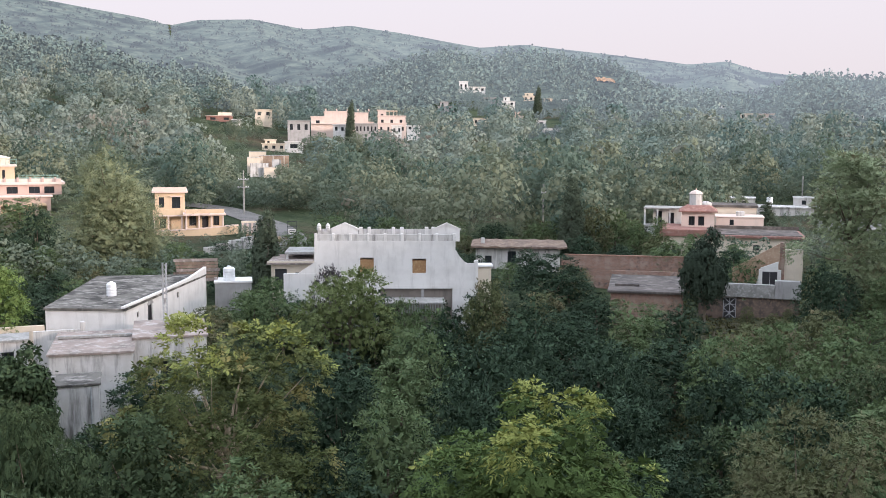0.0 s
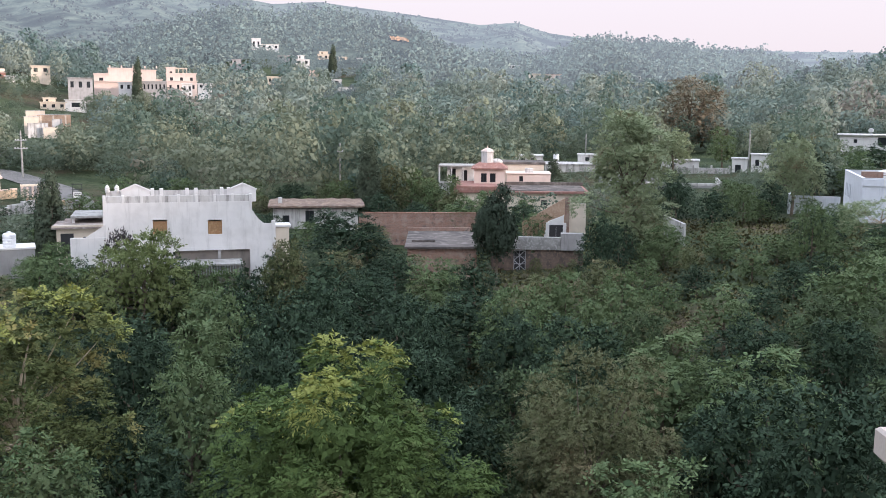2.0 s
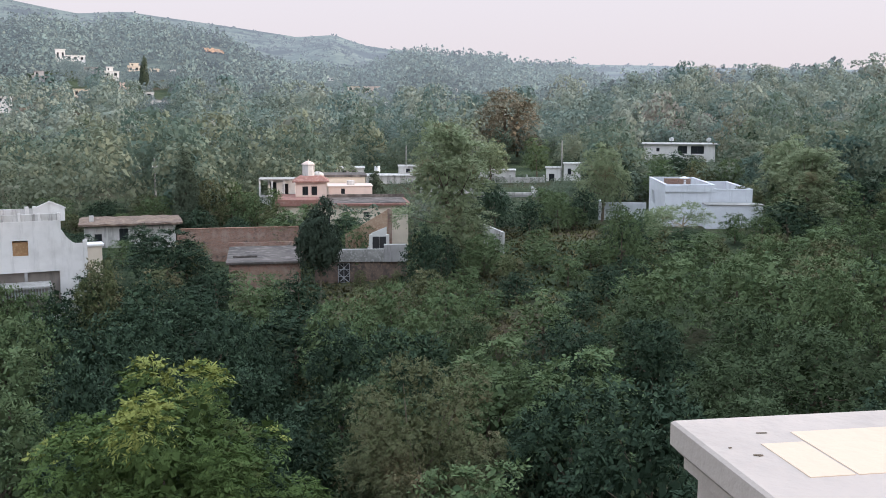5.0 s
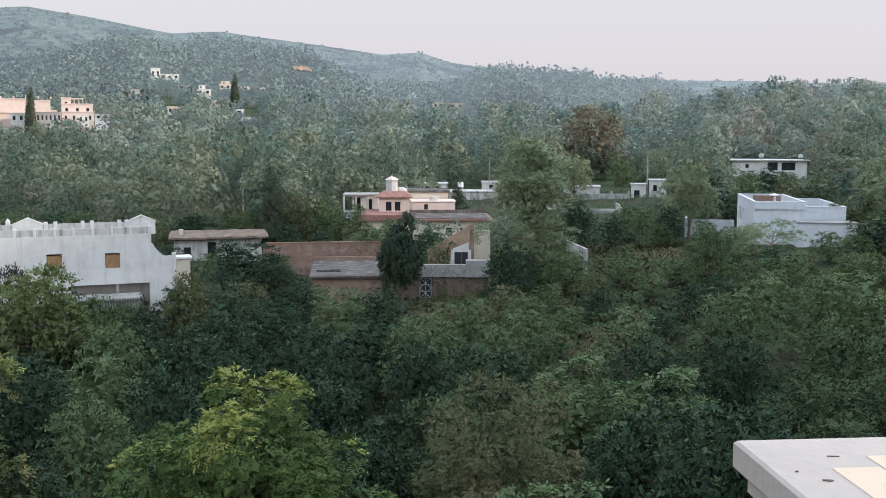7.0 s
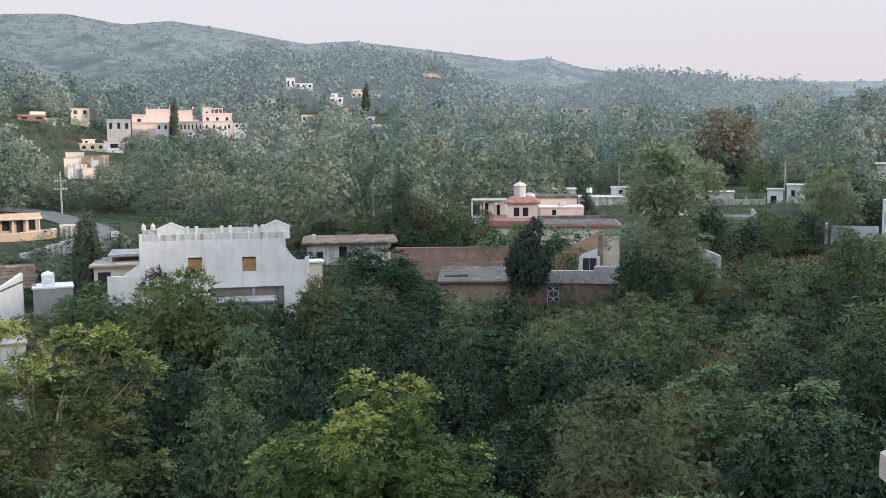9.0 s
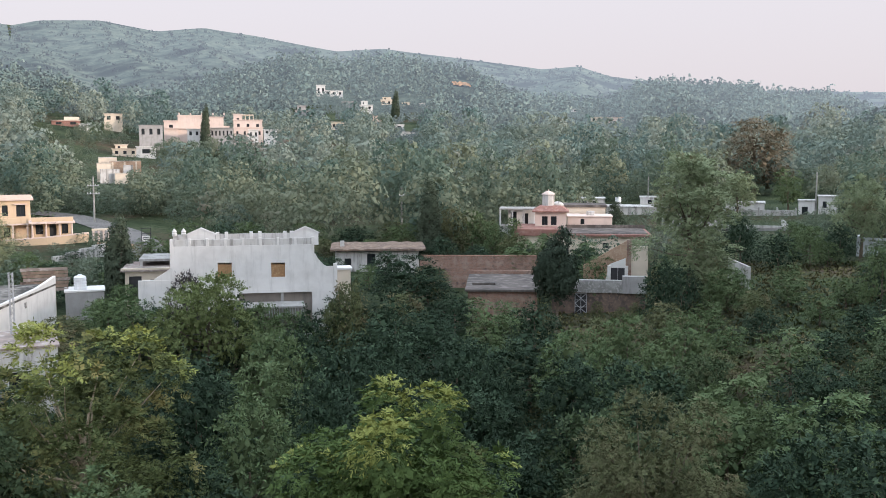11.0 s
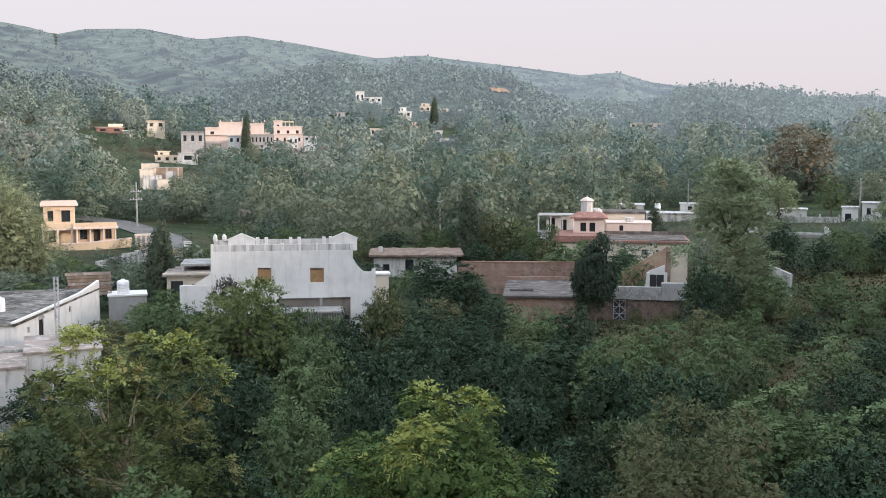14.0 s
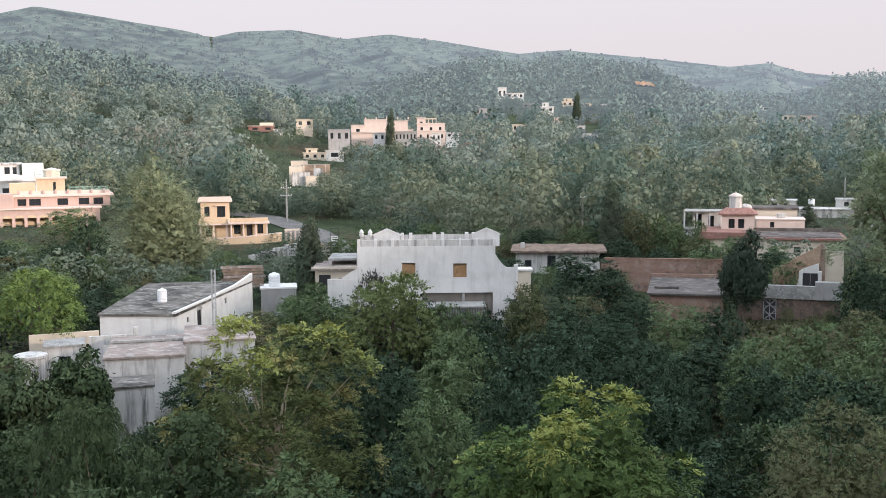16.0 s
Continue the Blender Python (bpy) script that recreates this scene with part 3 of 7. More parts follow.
def wire(name, a, b, sag, r=0.012):
    cu = bpy.data.curves.new(name, "CURVE")
    cu.dimensions, cu.bevel_depth, cu.bevel_resolution = "3D", r, 0
    sp = cu.splines.new("POLY")
    n = 14
    sp.points.add(n - 1)
    for i in range(n):
        f = i / (n - 1)
        p = Vector(a).lerp(Vector(b), f) - Vector((0, 0, 4 * sag * f * (1 - f)))
        sp.points[i].co = (*p, 1)
    cu.materials.append(M_IRON)
    ob = new(name, cu)
    return ob


# ---- the terrace the camera stands on ----
def own_house():
    root = thing("terrace_house", pose(0, 0, 0), "white plastered house with a roof terrace and moulded cornice", "house")
    part("terrace_floor", box_bm(-6, -8, 14.2, 1.05, 1.0, 14.4), M_CONC, root)
    part("wall", box_bm(-6, -8, -1.5, 1.05, 1.0, 14.198), M_WHITE, root)
    part("parapet", box_bm(-6, 1.002, -1.5, 1.05, 1.2, 15.0, bevel=0.02), M_WHITE, root)
    wing = thing("wing", pose(2.18, 3.24, 14.82, 0, 0, -12.7), "", "")
    for key in ("label", "category"):
        if key in wing:
            del wing[key]
    wing.parent = root
    # profile: how far in, how far down
    steps = [(0.012, 0.0), (0.0, -0.012), (0.0, -0.105), (0.045, -0.15), (0.045, -0.195), (0.09, -0.235), (0.09, -0.9)]
    bm = bmesh.new()
    rings = []
    for inn, z in steps:
        rings.append([bm.verts.new(p) for p in ((inn, -inn, z), (inn, -5.5, z), (4.6, -5.5, z), (4.6, -inn, z))])
    for a, b in zip(rings, rings[1:]):
        for k in range(4):
            bm.faces.new((a[k], a[(k + 1) % 4], b[(k + 1) % 4], b[k]))
    bm.faces.new(rings[0])
    part("cornice", bm, M_COPING, wing)
    part("wing_wall", box_bm(0.09, -5.5, -16.5, 4.6, -0.09, -0.902), M_WHITE, wing)
    # squares of sunlight on the coping, painted as thin peach slabs
    for x, y, w, d in ((0.225, -0.72, 0.175, 0.365), (0.412, -0.72, 0.50, 0.485)):
        part("painted_patch", box_bm(x, y, 0.0, x + w, y + d, 0.003), M_SUNPATCH, wing, "peach square on the coping, sunlight painted on as colour")
    for x, y, l, w, a in ((0.085, -0.38, 0.012, 0.006, 20), (0.29, -0.23, 0.045, 0.004, -6), (0.15, -0.475, 0.03, 0.009, -10), (0.16, -0.482, 0.02, 0.006, 20)):
        ob = part("debris", box_bm(-l / 2, -w / 2, 0.001, l / 2, w / 2, 0.005, bevel=0.001), M_BARK, wing)
        ob.matrix_basis = pose(x, y, 0, 0, 0, a)
    return root


M_COPING = plaster("coping_paint", (0.45, 0.385, 0.340), (0.40, 0.345, 0.305), (0.29, 0.255, 0.23), amount=0.25)
M_SUNPATCH = plaster("peach_sun_patch", (0.62, 0.48, 0.36), (0.58, 0.45, 0.34), (0.52, 0.40, 0.31), amount=0.2)
own_house()
M_SLAB = rough_stone("cracked_grey_slab", (0.125, 0.108, 0.098), (0.075, 0.067, 0.062), (0.21, 0.185, 0.17), 0.35, 1.1)

# ---- houses near the gully ----
def white_house():
    r = thing("white_house", pose(-10.4, 78.8, 0, 0, 0, 2.7), "white plastered house with a gabled parapet and boarded windows", "house")
    zt, zb = 8.42, 4.85
    # the overhanging upper storey
    walls(r, 0, 0, 11.2, 10.5, zb, zt, M_WHITE, front=[(3.62, 5.93, 4.70, 7.08, "ply"), (7.78, 5.85, 8.86, 7.0, "ply")],
          right=[(2.0, 5.7, 3.2, 7.0, "win"), (6.0, 5.7, 7.2, 7.0, "win")])
    flat_roof(r, 0, 0, 11.2, 10.5, zt - 0.35)
    part("floor_slab", box_bm(0.0, 0.0, zb - 0.14, 11.2, 10.5, zb - 0.002), M_WHITE, r)
    # swept shoulder at the end of the facade
    part("shoulder_wall", prism_bm([(11.202, 0.5), (12.9, 0.5), (12.9, 6.62), (12.2, 6.62), (11.98, 6.72), (11.75, 6.95), (11.5, 7.25), (11.3, 7.62), (11.202, 7.68)], 0.0, 0.22), M_WHITE, r)
    part("end_pier", box_bm(12.72, -0.05, 0.5, 13.02, 0.27, 6.85, bevel=0.02), M_WHITE, r)
    part("porch_block", box_bm(13.03, 0.1, 0.5, 14.1, 1.6, 6.3, bevel=0.03), M_CREAM, r)
    part("porch_cornice", box_bm(12.98, 0.0, 6.302, 14.25, 1.7, 6.48, bevel=0.04), M_WHITE, r)
    # lower storey with an open verandah
    walls(r, 0.0, 0.0, 11.2, 10.4, 0.5, zb - 0.142, M_WHITE, front=[(5.2, 1.2, 11.0, 4.6, "open"), (1.5, 2.4, 2.6, 3.7, "win")])
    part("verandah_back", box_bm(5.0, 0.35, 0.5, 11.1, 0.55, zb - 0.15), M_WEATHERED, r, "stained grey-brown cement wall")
    part("verandah_post", box_bm(8.5, 0.02, 1.2, 8.72, 0.2, 4.598), M_GREYPL, r)
    # lean-to slab and its fence in front
    part("porch_slab", box_bm(4.6, -2.6, 3.72, 10.3, 0.05, 3.88, bevel=0.02), M_CONC, r)
    for x in (4.8, 10.1):
        part("porch_post", box_bm(x - 0.12, -2.5, 0.2, x + 0.12, -2.26, 3.718), M_CONC, r)
    for i in range(15):
        part("picket", box_bm(6.9 + i * 0.2, -2.45, 3.0, 6.98 + i * 0.2, -2.41, 3.7), M_PALEIRON, r)
    # front parapet: small piers with sunk panels between
    part("parapet", box_bm(0, 0.04, zt + 0.002, 11.2, 0.2, zt + 0.52), M_OLDWHITE, r)
    for i in range(9):
        x = 0.12 + i * 1.37
        part("pier", box_bm(x - 0.1, -0.02, zt + 0.002, x + 0.1, 0.24, zt + 0.60, bevel=0.015), M_WHITE, r)
    # rear parapet, higher, with paired piers and two gables
    yb = 3.4
    part("rear_parapet", box_bm(0, yb, zt - 0.348, 11.4, yb + 0.2, zt + 0.66), M_OLDWHITE, r)
    for x in (3.55, 4.25, 6.25, 6.95, 9.0, 9.55):
        part("pier", box_bm(x - 0.14, yb - 0.1, zt - 0.348, x + 0.14, yb + 0.28, zt + 0.82, bevel=0.02), M_WHITE, r)
    for x0, x1 in ((1.15, 3.35), (9.6, 11.75)):
        m = (x0 + x1) / 2
        part("gable", prism_bm([(x0, zt - 0.348), (x1, zt - 0.348), (x1, zt + 0.62), (m + 0.25, zt + 1.05), (m, zt + 1.12), (m - 0.25, zt + 1.05), (x0, zt + 0.62)], yb - 0.12, yb + 0.1), M_WHITE, r)
        part("gable_coping", prism_bm([(x0 - 0.08, zt + 0.60), (m, zt + 1.12), (x1 + 0.08, zt + 0.60), (x1 + 0.08, zt + 0.70), (m, zt + 1.22), (x0 - 0.08, zt + 0.70)], yb - 0.18, yb + 0.16), M_WHITE, r)
    for x in (0.12, 0.85):
        ob = part("finial", lathe_bm([(0.16, 0), (0.2, 0.2), (0.14, 0.26), (0.2, 0.34), (0.12, 0.5), (0.02, 0.62)], 12), M_WHITE, r)
        ob.location = (x, yb, zt + 0.55)
    for k in range(3):
        part("bracket", box_bm(11.42, yb - 0.1, zt - 0.25 + 0.22 * k, 11.5 + 0.12 * k, yb + 0.25, zt - 0.05 + 0.22 * k, bevel=0.02), M_WHITE, r)
    return r


white_house()


def low_annex():
    r = thing("low_house", pose(-14.6, 83.2, 0, 0, 0, 4), "low flat-roofed cream house with white slab roofs", "house")
    walls(r, 0, 0, 3.8, 6, 1.5, 6.0, M_CREAM, front=[(0.3, 3.9, 1.3, 5.6, "door"), (2.0, 4.2, 2.8, 5.3, "dark")])
    flat_roof(r, 0, 0, 3.8, 6, 6.0, M_PATCHROOF, 0.14, over=0.35)
    part("roof_kerb", box_bm(-0.3, -0.3, 6.142, 4.1, -0.12, 6.30, bevel=0.02), M_CREAM, r)
    part("upper_slab", box_bm(0.9, 2.5, 6.55, 3.7, 7.0, 6.75, bevel=0.02), M_CONC, r)
    for x in (1.0, 3.4):
        part("slab_pier", box_bm(x, 2.6, 6.142, x + 0.2, 2.8, 6.548), M_OLDWHITE, r)
    part("yard_wall", box_bm(1.5, -5.4, 2.2, 4.1, -5.15, 5.9, bevel=0.02), M_WHITE, r)
    part("stair_wall", prism_bm([(2.6, 5.902), (4.1, 5.902), (4.1, 6.9)], -5.38, -5.17), M_WHITE, r)
    return r


low_annex()


def lichen_house():
    """Long low house with a wedge-shaped flat roof."""
    r = thing("long_white_house", pose(0, 0, 0), "long low white house with a lichen-blackened flat roof", "house")
    nl, nr, fr, fl = Vector((-26.1, 64.5, 0)), Vector((-20.9, 64.3, 0)), Vector((-19.7, 81.6, 0)), Vector((-28.0, 80.0, 0))
    zr = 5.35
    part("roof", plan_bm([(-26.2, 64.4), (-20.8, 64.2), (-19.72, 81.7), (-28.1, 80.1)], zr - 0.16, zr), M_ROOF, r)
    corners = [nl, nr, fr, fl]
    tops = [zr - 0.162] * 4
    for i, (a, b) in enumerate(zip(corners, corners[1:] + corners[:1])):
        d = b - a
        holes = []
        if i == 1:
            holes = [(2.2, 4.35, 2.6, 4.75, "dark"), (4.2, 3.1, 5.1, 4.9, "door"), (7.3, 4.4, 7.75, 4.85, "dark"), (10.2, 4.45, 10.65, 4.9, "dark")]
        ob = part("wall", panel_bm(d.length, 0.5, tops[i], 0.22, [h[:4] for h in holes]), M_WHITE, r)
        m = pose(a.x, a.y, 0, 0, 0, math.degrees(math.atan2(d.y, d.x)))
        ob.matrix_basis = m
        for h in holes:
            fit_opening(r, m, h[4], h, 0.22, M_IRON)
    # arch over the door and a raised rim along the far end
    d = fr - nr
    arch = part("door_arch", prism_bm([(4.1 + 0.5 * (1 - math.cos(math.pi * k / 10)) * 1.1, 4.9 + 0.3 * math.sin(math.pi * k / 10)) for k in range(11)], -0.04, 0.02), M_GREYPL, r)
    arch.matrix_basis = pose(nr.x, nr.y, 0, 0, 0, math.degrees(math.atan2(d.y, d.x)))
    n = d.length
    rim = part("roof_rim", prism_bm([(0, zr + 0.002), (n, zr + 0.002), (n, zr + 0.62), (n * 0.93, zr + 0.50), (n * 0.75, zr + 0.24), (n * 0.4, zr + 0.14), (0, zr + 0.12)], -0.02, 0.2), M_WHITE, r)
    rim.matrix_basis = pose(nr.x, nr.y, 0, 0, 0, math.degrees(math.atan2(d.y, d.x)))
    return r


lichen_house()
water_tank(-23.5, 69.7, 5.35, 0.34, 1.0, "small white plastic water tank on the blackened roof")


def weathered_house():
    r = thing("weathered_house", pose(-21.9, 54.4, 0, 0, 0, 16), "stained white plaster house with patched flat roofs", "house")
    walls(r, 0, 0, 4.4, 6.6, 0.2, 4.3, M_OLDWHITE, front=[(0.5, 2.2, 1.2, 3.1, "dark")], left=[(2, 2.0, 3.0, 3.2, "dark")])
    flat_roof(r, 0, 0, 4.4, 6.6, 4.3, M_PATCHROOF, 0.14, over=0.12)
    walls(r, 4.42, 2.6, 8.6, 8.2, 0.2, 4.55, M_OLDWHITE, front=[(1.5, 2.0, 2.3, 3.2, "dark")])
    flat_roof(r, 4.42, 2.6, 8.6, 8.2, 4.55, M_PATCHROOF, 0.14, over=0.1)
    part("roof_ridge", box_bm(0.1, 4.2, 4.46, 4.3, 4.5, 4.62, bevel=0.03), M_CONC, r)
    return r


def cube_room():
    r = thing("small_room", pose(-19.95, 49.6, 0, 0, 0, 18), "small square white plastered room with a stained flat roof", "outbuilding")
    walls(r, 0, 0, 2.35, 2.5, -0.2, 3.75, M_OLDWHITE, right=[(0.6, 2.8, 0.95, 3.3, "dark")])
    flat_roof(r, 0, 0, 2.35, 2.5, 3.75, M_ROOF, 0.12, over=0.08)
    part("downpipe", cylinder_bm(1.95, -0.06, -0.2, 3.7, 0.04, 0.04, 8), M_PALEIRON, r)
    return r


def yard():
    r = thing("yard_wall", pose(-30.2, 62.7, 0, 0, 0, 23.5), "ochre mud-plastered yard wall", "wall")
    part("wall", box_bm(0, 0, 0.5, 4.4, 0.25, 4.2, bevel=0.04), M_CREAM, r)
    part("cross_wall", box_bm(2.1, -3.0, 0.5, 2.32, -0.002, 3.9, bevel=0.03), M_CREAM, r)
    s = thing("yard_shed", pose(-27.6, 59.3, 0, 0, 0, 23), "white plastered yard shed with a flat slab roof", "outbuilding")
    walls(s, 0, 0, 2.3, 2.2, 0.5, 4.0, M_OLDWHITE, front=[(0.8, 2.4, 1.5, 3.4, "dark")])
    flat_roof(s, 0, 0, 2.3, 2.2, 4.0, M_CONC, 0.15, over=0.1)
    t = thing("well_tank", pose(-28.2, 58.6, 0), "round white cement water tank beside the yard", "water tank")
    part("drum", lathe_bm([(0.95, 0.5), (0.95, 3.55), (1.0, 3.6), (1.0, 3.75), (0.85, 3.82), (0.1, 3.86)], 24), M_OLDWHITE, t)
    q = thing("broken_wall", pose(-25.3, 60.6, 0, 0, 0, 21), "crumbling pale yard wall with a dark gap", "wall")
    part("wall", panel_bm(2.9, 0.5, 4.5, 0.2, [(0.8, 3.2, 1.3, 3.9), (1.7, 3.7, 2.0, 4.1)]), M_OLDWHITE, q)
    part("pier", box_bm(2.7, -0.05, 0.5, 3.0, 0.25, 4.95, bevel=0.02), M_OLDWHITE, q)


def board_fence():
    r = thing("board_fence", pose(-22.2, 83.1, 0, 0, 0, 12), "fence of weathered brown boards behind the long house", "fence")
    for x in (0.0, 1.0, 2.0, 2.95):
        part("post", box_bm(x, 0.06, 2.2, x + 0.1, 0.16, 6.5 - 0.1 * (x > 1.5)), M_BARK, r)
    rng = random.Random(4)
    for k in range(7):
        a, b = rng.uniform(-0.6, -0.3), rng.uniform(3.0, 3.3)
        part("plank", box_bm(a, 0, 4.5 + k * 0.28, b, 0.04, 4.74 + k * 0.28), M_MUD if k % 3 else M_PATCHROOF, r)


weathered_house()
cube_room()
yard()
board_fence()


def tank_hut():
    r = thing("tank_hut", pose(-19.2, 82.5, 0, 0, 0, 12), "bare cement hut with a white slab roof", "outbuilding")
    walls(r, 0, 0, 3.0, 2.6, 1.5, 4.45, M_GREYPL, front=[(2.2, 2.0, 2.8, 3.6, "dark")])
    flat_roof(r, 0, 0, 3.0, 2.6, 4.45, M_WHITE, 0.15, over=0.08)
    for x in (0.9, 1.9):
        part("buttress", box_bm(x - 0.1, -0.12, 1.5, x + 0.1, -0.002, 4.4), M_GREYPL, r)


tank_hut()
water_tank(-18.2, 83.4, 4.6, 0.5, 1.2, "white ribbed plastic water tank on the cement hut")


def lattice_mast(x, y, z0, z1, label):
    r = thing("lattice_mast", pose(x, y, z0), label, "mast")
    h, a = z1 - z0, 0.11
    for sx, sy in ((-a, -a), (a, -a), (a, a), (-a, a)):
        part("leg", box_bm(sx - 0.018, sy - 0.018, 0, sx + 0.018, sy + 0.018, h), M_PALEIRON, r)
    n = int(h / 0.3)
    for i in range(n):
        bm = bmesh.new()
        z = i * 0.3
        for k in range(4):
            p = ((-a, -a), (a, -a), (a, a), (-a, a))
            tube(bm, [(*p[k], z), (*p[(k + 1) % 4], z + 0.3)], [0.01, 0.01], 4)
        part("brace", bm, M_PALEIRON, r)


def tube(bm, points, radii, sides=6):
    rings = []
    for i, (p, r) in enumerate(zip(points, radii)):
        p = Vector(p)
        q = Vector(points[min(i + 1, len(points) - 1)]) - Vector(points[max(i - 1, 0)])
        turn = q.to_track_quat("Z", "Y")
        rings.append([bm.verts.new(p + turn @ Vector((math.cos(2 * math.pi * k / sides) * r, math.sin(2 * math.pi * k / sides) * r, 0))) for k in range(sides)])
    for a, b in zip(rings, rings[1:]):
        for k in range(sides):
            bm.faces.new((a[k], a[(k + 1) % sides], b[(k + 1) % sides], b[k]))
    bm.faces.new(rings[0][::-1])
    bm.faces.new(rings[-1])


lattice_mast(-17.85, 63.0, 1.0, 8.5, "pale steel lattice mast in front of the white wall")


def tower_house():
    r = thing("tower_house", pose(25.2, 115.3, 0, 0, 0, -14.5), "cream house with a red-roofed tower and domed turret", "house")
    # front range with its red fascia
    walls(r, 0, 0, 15.5, 8.5, 1.8, 5.7, M_CREAM, front=[(1.2, 3.2, 2.2, 4.6, "dark"), (10.2, 4.3, 10.9, 4.9, "dark"), (5.0, 3.0, 6.2, 4.6, "dark")], right=[(2, 3, 3.2, 4.5, "dark")])
    part("fascia", box_bm(-0.25, -0.3, 5.702, 5.3, 8.6, 6.5, bevel=0.05), M_REDROOF, r, "red-painted roof edge")
    bm = prism_bm([(5.31, 5.702), (15.85, 5.702), (15.85, 5.95), (5.31, 5.95)], -0.35, 9.0)
    part("roof_slab", bm, M_REDROOF, r, "red-painted roof edge")
    part("roof", box_bm(5.6, 0.4, 5.952, 15.5, 8.6, 6.02), M_SLAB, r)
    part("roof_rim", box_bm(6.0, 8.62, 5.952, 15.85, 8.85, 6.4, bevel=0.03), M_SLAB, r)
    # tower
    walls(r, 2.1, 4.2, 5.9, 8.0, 6.502, 8.25, M_PALEPINK, front=[(0.85, 6.65, 1.55, 7.75, "dark"), (1.95, 6.65, 2.65, 7.75, "dark")], right=[(1.2, 6.65, 2.2, 7.75, "dark")])
    bm = bmesh.new()
    lower = [bm.verts.new(p) for p in ((1.75, 3.85, 8.252), (6.25, 3.85, 8.252), (6.25, 8.35, 8.252), (1.75, 8.35, 8.252))]
    lip = [bm.verts.new(p) for p in ((1.75, 3.85, 8.4), (6.25, 3.85, 8.4), (6.25, 8.35, 8.4), (1.75, 8.35, 8.4))]
    upper = [bm.verts.new(p) for p in ((2.7, 4.8, 9.0), (5.3, 4.8, 9.0), (5.3, 7.4, 9.0), (2.7, 7.4, 9.0))]
    for a, b in ((lower, lip), (lip, upper)):
        for k in range(4):
            bm.faces.new((a[k], a[(k + 1) % 4], b[(k + 1) % 4], b[k]))
    bm.faces.new(upper)
    bm.faces.new(lower[::-1])
    part("tower_roof", bm, M_REDROOF, r, "hipped red tower roof")
    ob = part("turret", lathe_bm([(0.75, 0), (0.75, 1.25), (0.82, 1.3), (0.82, 1.38)], 8), M_OLDWHITE, r, "white octagonal turret")
    ob.location = (3.7, 6.0, 9.0)
    ob = part("turret_cap", lathe_bm([(0.85, 0), (0.6, 0.22), (0.3, 0.36), (0.06, 0.45), (0.04, 0.62), (0.01, 0.66)], 8), M_PALEPINK, r)
    ob.location = (3.7, 6.0, 10.385)
    ob = part("dome", lathe_bm([(0.75, 0), (0.7, 0.25), (0.5, 0.45), (0.2, 0.55), (0.02, 0.57)], 16), M_OLDWHITE, r, smooth_shade=True)
    ob.location = (4.9, 6.6, 8.9)
    # open verandah at the side
    part("verandah_roof", box_bm(-2.6, 8.8, 8.25, 2.0, 13.0, 8.42, bevel=0.03), M_CONC, r)
    part("verandah_floor", box_bm(-2.6, 8.8, 5.9, 2.0, 13.0, 6.1), M_CONC, r)
    for x in (-2.45, -0.9, 0.6):
        part("column", box_bm(x - 0.1, 8.9, 6.102, x + 0.1, 9.1, 8.248, bevel=0.015), M_WHITE, r)
    walls(r, -1.5, 10.4, 1.95, 12.9, 6.102, 8.248, M_WHITE, front=[(0.3, 6.15, 1.1, 7.9, "dark"), (1.9, 6.15, 2.6, 7.7, "dark")])
    part("verandah_wall", box_bm(-2.6, 8.85, 1.8, 2.0, 12.95, 5.898), M_OLDWHITE, r)
    # rear range
    walls(r, 6.2, 9.2, 11.8, 14.0, 1.8, 7.35, M_PALEPINK, front=[(1.6, 6.4, 2.1, 7.1, "dark")])
    flat_roof(r, 6.2, 9.2, 11.8, 14.0, 7.35, M_PALEPINK, 0.12, over=0.1)
    part("water_box", box_bm(8.6, 10.5, 7.472, 9.6, 11.5, 8.0, bevel=0.03), M_OLDWHITE, r)
    part("rear_wall", box_bm(5.6, 14.4, 1.8, 11.2, 19.8, 8.3), M_CREAM, r)
    part("rear_roof", box_bm(5.4, 14.2, 8.302, 11.4, 20.0, 8.6, bevel=0.03), M_SLAB, r)
    return r


tower_house()


